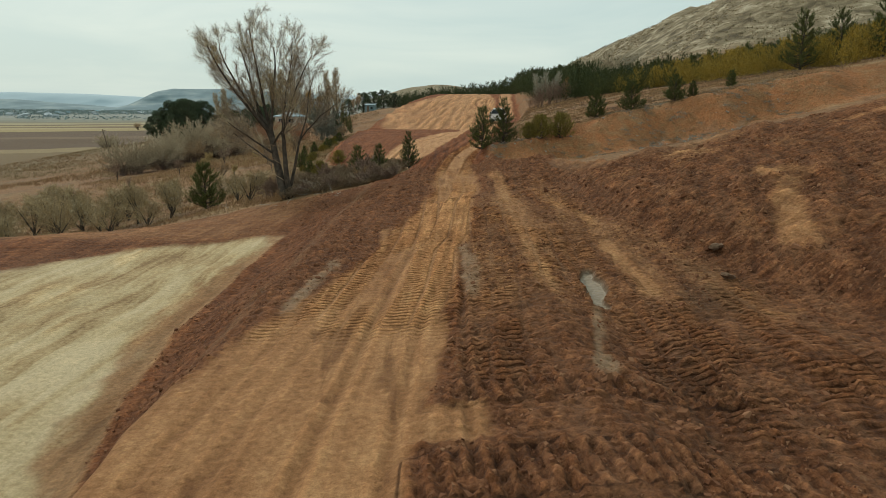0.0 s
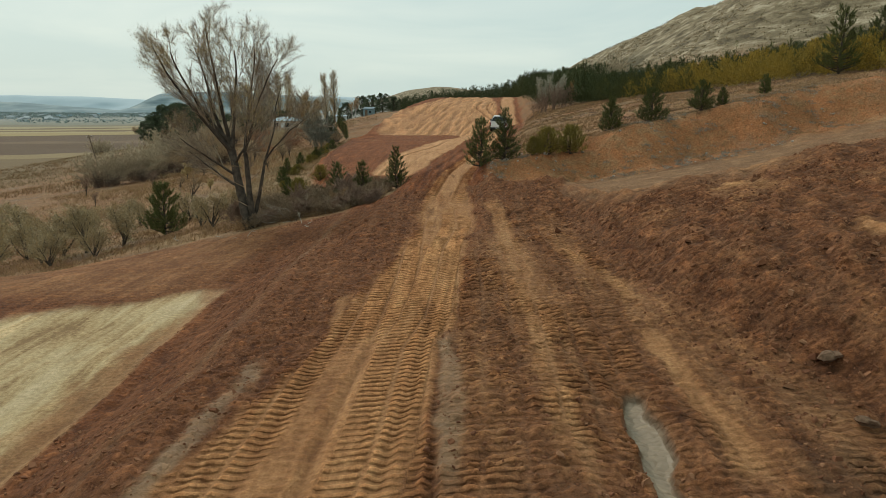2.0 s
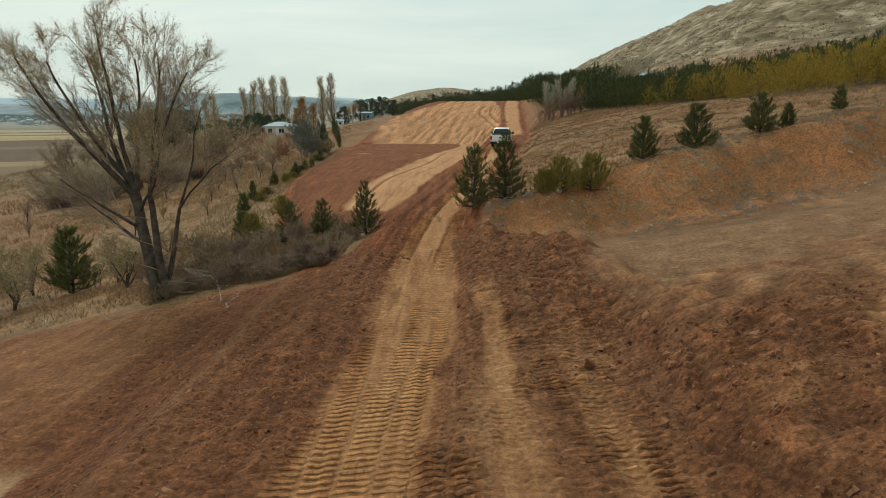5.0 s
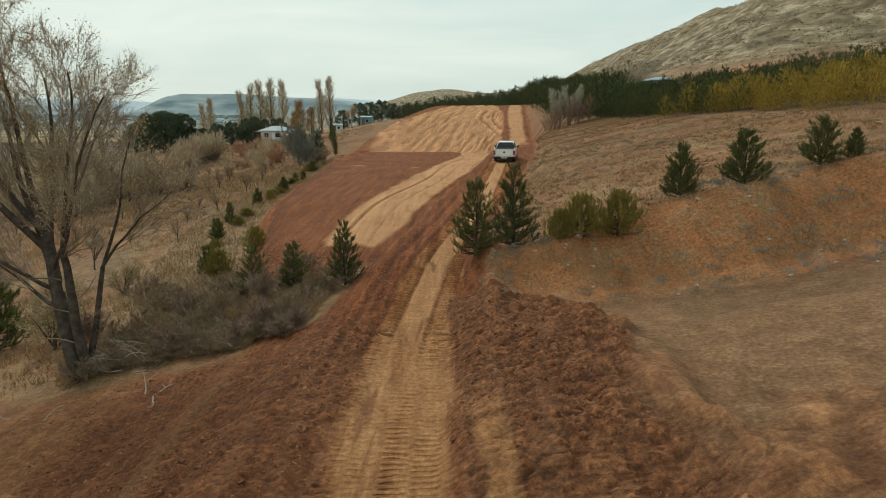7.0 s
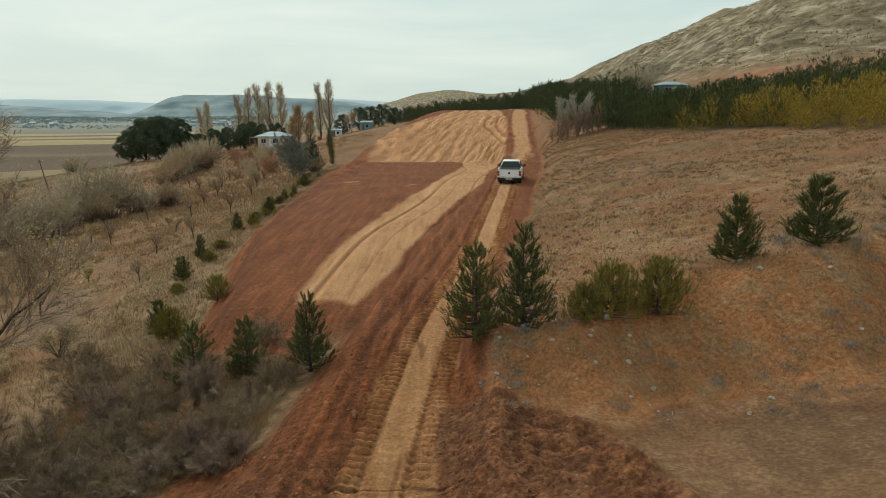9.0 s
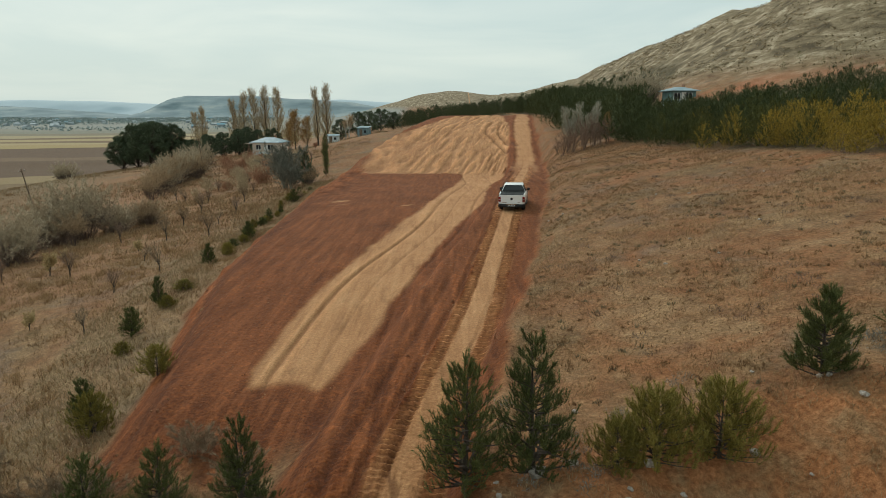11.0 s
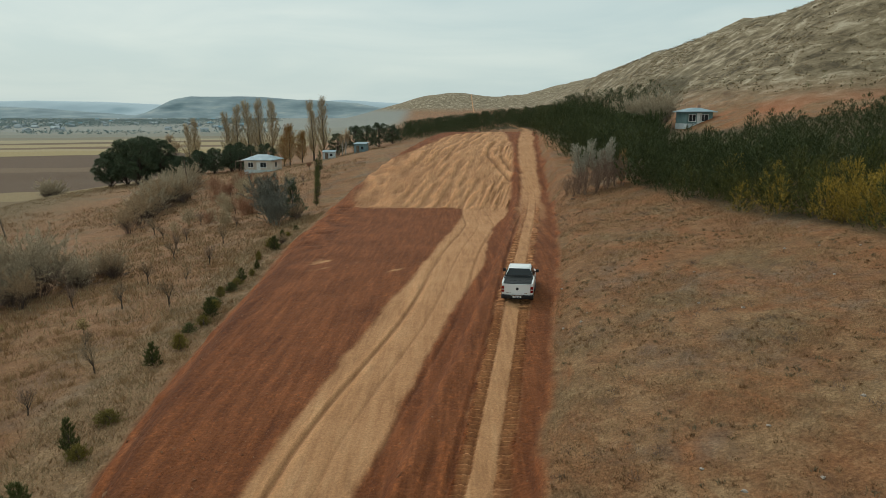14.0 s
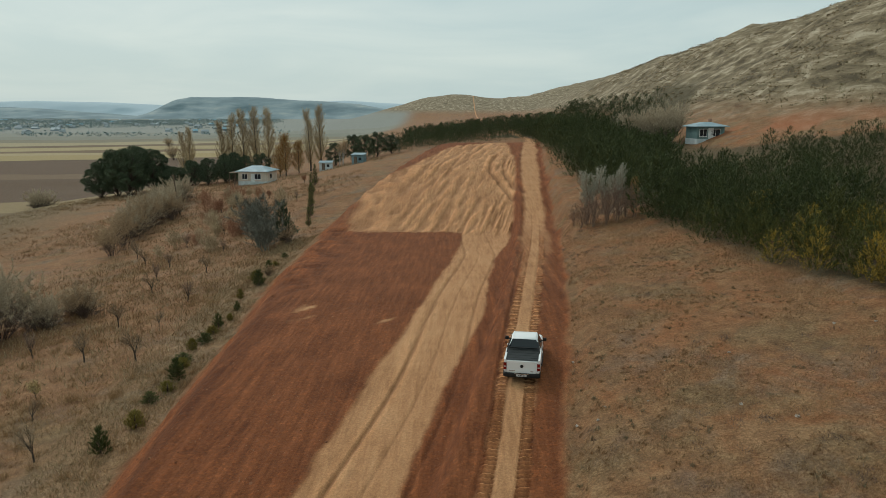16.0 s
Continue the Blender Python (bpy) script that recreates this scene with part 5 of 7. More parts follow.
M_NEEDLE_MIX = leafy("olive_green_needles", [(0.2, (0.035, 0.042, 0.012)), (0.55, (0.095, 0.10, 0.026)), (0.9, (0.21, 0.19, 0.05))])
M_NEEDLE_DARK = leafy("dark_pine_needles", [(0.2, (0.040, 0.058, 0.034)), (0.55, (0.085, 0.112, 0.062)), (0.9, (0.16, 0.19, 0.105))])
M_NEEDLE_OLIVE = leafy("olive_needles", [(0.2, (0.105, 0.088, 0.019)), (0.55, (0.25, 0.205, 0.045)), (0.9, (0.43, 0.335, 0.082))])
M_NEEDLE_YELLOW = leafy("yellowing_needles", [(0.15, (0.11, 0.088, 0.018)), (0.45, (0.32, 0.225, 0.040)), (0.75, (0.58, 0.375, 0.062)), (0.95, (0.74, 0.47, 0.090))])
M_GRASS = leafy("dry_grass", [(0.2, (0.20, 0.120, 0.060)), (0.55, (0.38, 0.237, 0.122)), (0.9, (0.55, 0.370, 0.205))], 0.9)
M_SCRUB = leafy("brown_scrub", [(0.2, (0.12, 0.092, 0.052)), (0.55, (0.20, 0.156, 0.092)), (0.9, (0.29, 0.23, 0.14))], 0.9)
M_GRASS_PALE = leafy("bleached_grass", [(0.2, (0.18, 0.122, 0.068)), (0.55, (0.34, 0.243, 0.139)), (0.9, (0.51, 0.388, 0.238))], 0.9)
M_GRASS_RUST = leafy("rusty_grass", [(0.2, (0.135, 0.070, 0.034)), (0.55, (0.27, 0.152, 0.073)), (0.9, (0.41, 0.26, 0.138))], 0.9)


def unit(v):
    return v / np.maximum(np.linalg.norm(v, axis=-1, keepdims=True), 1e-9)


def blades(rng, c, d, n, length, width, spread):
    """n narrow triangles at each centre c, pointing about along d."""
    c, d = np.repeat(c, n, 0), np.repeat(d, n, 0)
    k = len(c)
    way = unit(d + spread * rng.normal(size=(k, 3)))
    side = unit(np.cross(way, rng.normal(size=(k, 3))))
    ln = (length * rng.uniform(0.6, 1.25, (k, 1)))
    w = width * rng.uniform(0.6, 1.3, (k, 1))
    v = np.stack([c - side * w, c + side * w, c + way * ln], 1).reshape(-1, 3)
    return v, np.arange(3 * k).reshape(-1, 3)


def leaves(rng, c, size, spread):
    """Small lozenge leaves scattered round the centres."""
    k = len(c)
    p = c + rng.normal(size=(k, 3)) * spread
    a = unit(rng.normal(size=(k, 3)) - np.array([0, 0, 0.4]))
    b = unit(np.cross(a, rng.normal(size=(k, 3))))
    s = size * rng.uniform(0.6, 1.3, (k, 1))
    v = np.stack([p - a * s, p + b * s * 0.45, p + a * s, p - b * s * 0.45], 1).reshape(-1, 3)
    i = np.arange(4 * k).reshape(-1, 4)
    return v, np.concatenate([i[:, :3], i[:, [0, 2, 3]]])


def tubes(limbs, sides=6):
    """Tapered tubes along limbs of (points, radii)."""
    V, F, o = [], [], 0
    ang = np.arange(sides) * 2 * np.pi / sides
    for p, r in limbs:
        p, r = np.asarray(p, float), np.asarray(r, float)
        t = unit(np.gradient(p, axis=0))
        ref = np.where(np.abs(t[:, 2:3]) > 0.9, np.array([[1.0, 0, 0]]), np.array([[0, 0, 1.0]]))
        u = unit(np.cross(t, ref))
        w = np.cross(t, u)
        ring = p[:, None] + r[:, None, None] * (np.cos(ang)[None, :, None] * u[:, None] + np.sin(ang)[None, :, None] * w[:, None])
        n = len(p)
        V.append(ring.reshape(-1, 3))
        i = o + np.arange(n * sides).reshape(n, sides)
        a, b = i[:-1], i[1:]
        q = np.stack([a, np.roll(a, -1, 1), np.roll(b, -1, 1), b], -1).reshape(-1, 4)
        F.append(q[:, [0, 1, 2]])
        F.append(q[:, [0, 2, 3]])
        o += n * sides
    return np.concatenate(V), np.concatenate(F)


def join(*vf):
    V, F, o = [], [], 0
    for v, f in vf:
        V.append(v)
        F.append(f + o)
        o += len(v)
    return np.concatenate(V), np.concatenate(F)


def limb(rng, p, d, length, r0, r1, wig=0.12, lift=0.0, n=6):
    pts, q, d = [p], np.array(p, float), np.array(d, float)
    for i in range(n):
        d = unit(d + wig * rng.normal(size=3) + np.array([0, 0, lift]))
        q = q + d * length / n
        pts.append(q)
    return np.array(pts), np.linspace(r0, r1, n + 1)


def branch_out(rng, parent, count, lo, hi, angle, length, ratio, wig, lift, taper=0.5):
    """Limbs that leave a parent limb between two parts of its length."""
    p, r = parent
    out = []
    for k in range(count):
        s = lo + (hi - lo) * (k + rng.uniform(0.1, 0.9)) / count
        f = s * (len(p) - 1)
        i = min(int(f), len(p) - 2)
        q = p[i] + (p[i + 1] - p[i]) * (f - i)
        t = unit(p[i + 1] - p[i])
        side = unit(np.cross(t, rng.normal(size=3)))
        d = unit(t * math.cos(angle) + side * math.sin(angle))
        rr = (r[i] + (r[i + 1] - r[i]) * (f - i)) * ratio
        out.append(limb(rng, q, d, length * rng.uniform(0.7, 1.25) * (1.15 - taper * s), rr, rr * 0.3, wig, lift))
    return out


def twig_points(limbs, rng, per):
    """Points along limbs and the ways the limbs go there."""
    c, d = [], []
    for p, r in limbs:
        s = rng.uniform(0.25, 1.0, per) * (len(p) - 1)
        i = np.minimum(s.astype(int), len(p) - 2)
        c.append(p[i] + (p[i + 1] - p[i]) * (s - i)[:, None])
        d.append(unit(p[i + 1] - p[i]))
    return np.concatenate(c), np.concatenate(d)


def put(mesh_name, vf, mat, parent, label="", smooth_it=False):
    return part(mesh_name, mesh_from(mesh_name, vf[0], vf[1], mat, smooth_it), None, parent, label)


def gz(x, y):
    return height(x, y) - 0.06


# the tall bare tree at the edge of the works
def build_big_tree(x, y):
    rng = np.random.default_rng(11)
    t = thing("tree", pose(x, y, gz(x, y) - 0.15, 0, -5, 0) @ Matrix.Diagonal((0.95, 0.97, 0.96, 1)), "tall multi-stemmed bare tree with a few yellowing leaves", "tree")
    stems = [limb(rng, (0, 0, 0), (-0.10, 0.05, 1), 5.2, 0.30, 0.17, 0.05, 0.05, 8), limb(rng, (0.30, 0.1, 0), (0.16, 0.0, 1), 4.6, 0.20, 0.11, 0.06, 0.06, 8), limb(rng, (0.1, 0.2, 0.1), (0.34, 0.2, 1), 4.0, 0.13, 0.07, 0.08, 0.10, 7)]
    ways = [((-0.95, 0.1, 1.0), 5.8, 0.13), ((-0.58, -0.3, 1.0), 6.7, 0.14), ((-0.36, 0.3, 1), 7.0, 0.14), ((-0.12, -0.1, 1), 6.4, 0.12), ((0.14, 0.15, 1), 5.6, 0.12)]
    mains = [limb(rng, stems[0][0][-1 - (k % 3)], w, l, r, 0.03, 0.07, 0.02, 9) for k, (w, l, r) in enumerate(ways)]
    mains += [limb(rng, stems[1][0][-1], w, l, r, 0.025, 0.07, 0.03, 9) for w, l, r in (((0.18, 0.1, 1), 5.6, 0.09), ((0.45, -0.1, 1), 5.4, 0.08), ((0.02, 0.4, 1), 5.0, 0.08))]
    mains += [limb(rng, stems[2][0][-1], w, l, r, 0.02, 0.08, 0.03, 8) for w, l, r in (((0.5, 0.1, 1), 4.2, 0.06), ((0.85, 0.0, 0.9), 3.6, 0.05))]
    mains += [limb(rng, stems[0][0][4 + k], w, 3.6, 0.08, 0.02, 0.1, 0.03, 7) for k, w in enumerate(((-1.0, 0.1, 0.55), (-0.9, -0.5, 0.6), (0.6, -0.6, 0.7)))]
    second = [b for m in mains for b in branch_out(rng, m, 10, 0.16, 0.97, 0.52, 2.1, 0.42, 0.09, 0.06)]
    third = [b for m in second for b in branch_out(rng, m, 7, 0.2, 0.97, 0.55, 1.05, 0.5, 0.13, 0.06)]
    put("trunk", tubes(stems, 10), M_BARK, t, "", True)
    put("scaffold", tubes(mains, 7), M_BARK, t, "", True)
    put("branchwork", join(tubes([(p, np.maximum(r, 0.008)) for p, r in second], 4), tubes([(p[::2], np.maximum(r[::2], 0.0045)) for p, r in third], 3)), M_TWIG_FINE, t)
    c, d = twig_points(third, rng, 30)
    put("twig_mass", blades(rng, c, d, 1, 0.5, 0.0055, 0.42), M_TWIG_FINE, t)
    top = c[(c[:, 2] + rng.normal(size=len(c)) > 6.8)]
    clump = np.sin(top[:, 0] * 1.7 + 1.0) + np.sin(top[:, 2] * 1.3) + np.sin(top[:, 1] * 2.1) > -0.35
    pick = top[clump & (rng.random(len(top)) < 0.5)]
    put("foliage", leaves(rng, np.repeat(pick, 6, 0), 0.032, 0.17), M_LEAF_GOLD, t, "thin yellowing leaves")
    low = [limb(rng, (0.1, 0, 0.8 + 0.35 * k), (math.cos(k * 2.1), math.sin(k * 2.1), 0.5), 1.6, 0.025, 0.008, 0.15, 0.0, 5) for k in range(9)]
    lc, ld = twig_points(low, rng, 14)
    put("basal_growth", join(tubes(low, 4), blades(rng, lc, ld, 2, 0.5, 0.005, 0.6)), M_TWIG, t)
    return t


build_big_tree(-10.0, 43.3)


def pine_shape(rng, h, r, whorls, per, shoots, needle, width, count, candle, rep=5):
    """Trunk, boughs and needles of a young pine: tiers of boughs that turn up at the tip and carry upright brush-like shoots."""
    trunk = limb(rng, (0, 0, -0.15), (0, 0, 1), h * 0.97, 0.022 * h + 0.01, 0.008, 0.02, 0.0, 8)
    arms, c, d, g = [], [], [], []
    for i in range(whorls):
        s = 0.06 + 0.86 * i / (whorls - 1)
        reach = r * (1.0 - s) ** 0.72 * (0.66 + 0.34 * min(1, s / 0.18)) * rng.uniform(0.82, 1.12) + 0.04 * r
        k = max(3, int(per * (1 - 0.5 * s)))
        for j in range(k):
            a = 2 * math.pi * (j + rng.uniform(-0.32, 0.32)) / k + i * 0.8
            q = np.array([0, 0, s * h]) + 0.02 * h * rng.normal(size=3)
            b = limb(rng, q, (math.cos(a), math.sin(a), 0.04 + 0.5 * s), reach * rng.uniform(0.72, 1.22), 0.012 * h * (1 - s) + 0.004, 0.004, 0.07, 0.07, 4)
            arms.append(b)
            n = max(2, int(shoots * (0.35 + reach / r)))
            w = np.append(rng.uniform(0.25, 1.0, n - 1), 1.0) * 4
            ii = np.minimum(w.astype(int), 3)
            c.append(b[0][ii] + (b[0][ii + 1] - b[0][ii]) * (w - ii)[:, None] + 0.025 * r * rng.normal(size=(n, 3)))
            out = unit(b[0][-1] - b[0][-2])[None]
            d.append(unit(out * 0.75 + np.array([[0, 0, candle]]) + 0.28 * rng.normal(size=(n, 3))))
            g.append(rng.uniform(0.65, 1.2, n) * (1.1 - 0.35 * s))
    tip = [(0, 0, 0.90, 1.2), (0, 0, 0.955, 1.0), (0.04, 0.02, 0.86, 0.9), (-0.03, 0.04, 0.85, 0.9), (0.0, -0.045, 0.87, 0.9)]
    c.append(np.array([[x * r, y * r, z * h] for x, y, z, _ in tip]))
    d.append(unit(np.array([[x * 7, y * 7, 1.0] for x, y, _, _ in tip])))
    g.append(np.array([k for *_, k in tip]))
    c, d, g = np.concatenate(c), np.concatenate(d), np.concatenate(g)[:, None]
    cc = np.concatenate([c + d * needle * g * 2.4 * k / rep for k in range(rep)])
    v = blades(rng, cc, np.concatenate([d] * rep), count, needle, width, 0.40)
    return tubes([trunk], 7), tubes(arms, 3), v


def build_broad_pine(m, label, seed, h, r, mat, group="", clumps=34, per=150, needle=0.5, width=0.035):
    """A grown pine with a broad rounded crown of heavy boughs."""
    rng = np.random.default_rng(seed)
    t = thing("pine_tree", m, label, "pine tree", group)
    trunk = limb(rng, (0, 0, -0.3), (0.03, 0, 1), h * 0.8, 0.025 * h, 0.008 * h, 0.04, 0.0, 8)
    boughs, c, d = [], [], []
    for k in range(clumps):
        a, s = k * 2.4 + rng.uniform(-0.4, 0.4), (k + rng.uniform(0.2, 0.8)) / clumps
        wide = r * (math.sin(math.pi * (0.16 + 0.80 * s)) ** 0.7) * rng.uniform(0.45, 1.02)
        e = np.array([wide * math.cos(a), wide * math.sin(a), h * (0.16 + 0.76 * s)])
        i = trunk[0][min(8, int(s * 8))]
        boughs.append((np.array([i, (i + e) / 2 + (0, 0, 0.03 * h), e]), np.array([0.012 * h, 0.008 * h, 0.004 * h])))
        size = r * rng.uniform(0.17, 0.32)
        n = unit(rng.normal(size=(per, 3)) + np.array([0, 0, 0.35]))
        c.append(e + n * size * np.array([1, 1, 0.62]) * rng.uniform(0.55, 1.0, (per, 1)))
        d.append(unit(n + np.array([0, 0, 0.5])))
    put("trunk", tubes([trunk], 8), M_BARK, t, "", True)
    put("branchwork", tubes(boughs, 4), M_BARK, t)
    put("crown", blades(rng, np.concatenate(c), np.concatenate(d), 3, needle, width, 0.5), mat, t)
    return t


def build_pine(m, label, seed, h, r, mat, group="", whorls=13, per=7, shoots=4, needle=0.12, width=0.0062, count=8, candle=1.0):
    rng = np.random.default_rng(seed)
    t = thing("pine_tree", m, label, "pine tree", group)
    a, b, v = pine_shape(rng, h, r, whorls, per, shoots, needle, width, count, candle)
    put("trunk", a, M_BARK, t, "", True)
    put("branchwork", b, M_BARK, t)
    put("crown", v, mat, t)
    return t


def stand(x, y, rz=0, s=1.0, sz=None, sink=0.05):
    return pose(x, y, height(x, y) - sink, 0, 0, rz) @ Matrix.Diagonal((s, s, sz or s, 1))


LP = "young dark green pine at the edge of the dirt track"
p1 = build_pine(stand(2.72, 49.0), LP, 21, 2.95, 1.12, M_NEEDLE, "pines by the track", 15, 9, 8)
p2 = build_pine(stand(4.2, 48.95), LP, 22, 3.15, 0.98, M_NEEDLE, "pines by the track", 16, 8, 8)
pa = build_pine(stand(10.9, 50.3), "slender young pine on the dry grassy bank", 23, 2.05, 0.80, M_NEEDLE, "pines on the bank", 12, 8, 10)
pb = build_pine(stand(13.4, 50.4), "broad young pine on the dry grassy bank", 24, 2.15, 1.0, M_NEEDLE, "pines on the bank", 11, 9, 11, candle=0.75)
pc = copy_thing(pb, stand(16.7, 51.0, 70, 0.88))
tagged(copy_thing(pa, stand(17.9, 50.8, 40, 0.55)), "stunted olive pine on the dry grassy bank")
copy_thing(pa, stand(21.5, 53.0, 110, 0.62))
pe = build_pine(stand(6.75, 48.8), "olive-yellow bushy young pine on the bank", 25, 1.55, 1.15, M_NEEDLE_OLIVE, "bushy pines", 9, 11, 8, candle=1.4)
copy_thing(pe, stand(8.15, 48.9, 80, 1.05))
tagged(copy_thing(pe, stand(5.9, 48.5, 200, 0.68)), "small olive-yellow bushy pine on the bank")
tagged(copy_thing(p2, stand(-2.5, 49.9, 50, 0.82)), "young dark green pine in the brush beside the track")
tagged(copy_thing(p1, stand(-4.7, 50.3, 10, 0.72)), "young dark green pine in the brush beside the track")
tagged(copy_thing(p1, stand(-6.2, 49.8, 130, 0.8)), "young dark green pine in the brush beside the track")
tagged(copy_thing(pb, stand(-17.6, 50.6, 30, 1.4, 1.55)), "lone young pine among bare shrubs on the slope")
tagged(copy_thing(pe, stand(-10.3, 57.5, 30, 0.9)), "small olive pine on the grassy slope")
tagged(copy_thing(pe, stand(-9.2, 60.5, 130, 0.75)), "small olive pine on the grassy slope")
tagged(copy_thing(pa, stand(-11.4, 59.0, 130, 0.75)), "small green pine on the grassy slope")
tall = build_pine(stand(30.0, 60.0), "tall dark pine at the edge of the wood", 26, 5.0, 1.75, M_NEEDLE, "pines at the wood's edge", 15, 8, 7, 0.19, 0.0105, 8)
copy_thing(tall, stand(34.5, 62.5, 60, 0.9))
copy_thing(tall, stand(36.0, 58.5, 160, 1.05))
# the row of small planted pines along the graded strip
rr = random.Random(4)
for k, yy in enumerate((66, 68.5, 72.4, 73.2, 75.8, 84.0, 87.0, 90.5, 92.2, 94.0, 96.5, 98.0, 100.5, 102.0, 104.4, 106.5, 108.0, 111.5, 116, 121, 124, 128, 131.5, 136)):
    xx = float(bench_l(np.array([yy]))[0]) - 2.1 + rr.uniform(-0.7, 0.5)
    src = (pe, pa, pe, pb)[k % 4]
    tagged(copy_thing(src, stand(xx, yy, rr.uniform(0, 360), rr.uniform(0.35, 0.85), rr.uniform(0.3, 0.8))), "small planted pine in dry grass beside the graded strip", group="row of planted pines")
for xx, yy, s in ((-22.6, 166.8, 1.1), (-21.0, 158, 0.9), (-24.5, 176, 1.2), (-27, 188, 1.25), (-29, 201, 1.3)):
    tagged(copy_thing(tall, stand(xx, yy, yy * 7, s * 0.36, s * 0.72)), "narrow green conifer along the slope edge", group="narrow conifers")


def build_bush(m, label, seed, h, r, mat, n=1500, wide=0.008, stems=14, name="bush", group="", base=None):
    rng = np.random.default_rng(seed)
    t = thing(name, m, label, "bush", group)
    st = []
    for k in range(stems):
        a = rng.uniform(0, 2 * math.pi)
        lean = rng.uniform(0.05, 1.0)
        st.append(limb(rng, (0.25 * r * math.cos(a) * lean, 0.25 * r * math.sin(a) * lean, -0.1), (math.cos(a) * lean * r / h, math.sin(a) * lean * r / h, 1.0), h * rng.uniform(0.7, 1.05) * (1.06 - 0.34 * lean * (base is not None)), 0.018 * h ** 0.5, 0.004, 0.12, 0.0, 6))
    sub = [b for s in st for b in branch_out(rng, s, 5, 0.2, 0.95, 0.7, 0.42 * h, 0.6, 0.15, 0.03)]
    put("stem_base", tubes(st + sub, 3), base or mat, t)
    c, d = twig_points(sub + st, rng, max(4, n // len(sub + st)))
    # twigs below about a third of the height take the base colour
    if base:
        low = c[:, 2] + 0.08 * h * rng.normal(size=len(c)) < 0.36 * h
        put("twig_mass", blades(rng, c[~low], d[~low], 2, 0.13 * h ** 0.6, wide, 0.9), mat, t, "paler upper twigs")
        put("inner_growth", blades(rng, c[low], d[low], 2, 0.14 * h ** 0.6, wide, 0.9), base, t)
    else:
        put("twig_mass", blades(rng, c, d, 2, 0.22 * h ** 0.6, wide, 0.6), mat, t)
    return t


# bare fruit trees scattered over the slope
def build_bare_tree(m, label, seed, h, mat, name="tree", group="", leafmat=None, narrow=1.0, bark=None, leafn=0, leafsize=None):
    rng = np.random.default_rng(seed)
    t = thing(name, m, label, "tree", group)
    trunk = limb(rng, (0, 0, -0.2), (0, 0, 1), h * 0.42, 0.022 * h, 0.015 * h, 0.05, 0.02, 5)
    mains = branch_out(rng, trunk, 6, 0.55, 1.0, 0.5 * narrow, h * 0.52, 0.65, 0.09, 0.10)
    second = [b for m_ in mains for b in branch_out(rng, m_, 6, 0.15, 0.95, 0.6 * narrow, h * 0.24, 0.55, 0.12, 0.05)]
    put("trunk", tubes([trunk] + mains, 6), bark or M_BARK, t, "", True)
    put("branchwork", tubes([(p[::2], r[::2]) for p, r in second], 3), mat, t)
    c, d = twig_points(second + mains, rng, 15)
    put("twig_mass", blades(rng, c, d, 2, h * 0.10, 0.0018 * h, 0.5), mat, t)
    if leafmat:
        put("foliage", leaves(rng, np.repeat(c, leafn, 0), leafsize or 0.02 * h + 0.03, 0.035 * h), leafmat, t)
    return t


# brush and shrubs on the valley side of the works
b1 = build_bush(stand(-6.3, 46.3), "tangled grey-brown leafless brush on the bank", 31, 1.35, 1.5, M_TWIG, 3800, 0.005, group="brush")
b2 = build_bush(stand(-8.2, 47.6), "tangled brown leafless brush on the bank", 32, 1.5, 1.5, M_TWIG_PURPLE, 3800, 0.005, group="brush")
b6 = build_bush(stand(-5.0, 46.0), "straw-coloured dry weeds in the brush", 38, 1.1, 1.2, M_GRASS, 3200, 0.005, group="brush")
b3 = build_bare_tree(stand(-22.0, 49.0), "small tan-leaved tree on the slope", 33, 3.9, M_TWIG_OLIVE, "tree", "tree belt", M_LEAF_DULL, 1.15, None, 4, 0.042)
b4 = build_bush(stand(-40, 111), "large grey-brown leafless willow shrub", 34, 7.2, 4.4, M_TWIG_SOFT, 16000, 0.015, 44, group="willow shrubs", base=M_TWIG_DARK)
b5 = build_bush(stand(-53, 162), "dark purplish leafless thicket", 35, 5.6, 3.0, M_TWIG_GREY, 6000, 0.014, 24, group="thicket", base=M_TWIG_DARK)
rr = random.Random(7)
for xx, yy, s in ((-4.6, 44.9, 0.85), (-3.7, 46.6, 0.8), (-5.3, 48.4, 0.95), (-7.2, 49.4, 1.0), (-9.4, 46.4, 1.05), (-9.6, 49.8, 0.9), (-3.4, 48.9, 0.75), (-6.1, 44.6, 0.7), (-8.0, 45.0, 0.75), (-11.8, 47.6, 0.95), (-11.0, 51.8, 0.8), (-8.2, 52.4, 0.8), (-5.2, 53.6, 0.7), (-12.8, 54.6, 0.9)):
    copy_thing(rr.choice((b1, b2, b1)), stand(xx, yy, rr.uniform(0, 360), s, s * rr.uniform(0.8, 1.1)))
for k in range(16):
    xx = -10.2 + 0.47 * k
    q = rr.uniform(0.55, 0.8)
    copy_thing(rr.choice((b2, b1, b6)), stand(xx, 43.6 + 0.12 * (xx + 6) + rr.uniform(0.0, 0.8), rr.uniform(0, 360), q, q * rr.uniform(0.7, 0.95)))
for k in range(30):
    xx, yy = rr.uniform(-10.5, -3.2), rr.uniform(44.3, 52.5)
    if xx > -3.4 - 0.0 * yy and yy < 46:
        continue
    q = rr.uniform(0.5, 0.85)
    copy_thing(rr.choice((b6, b1, b1, b6)), stand(xx, yy, rr.uniform(0, 360), q, q * rr.uniform(0.7, 1.0)))
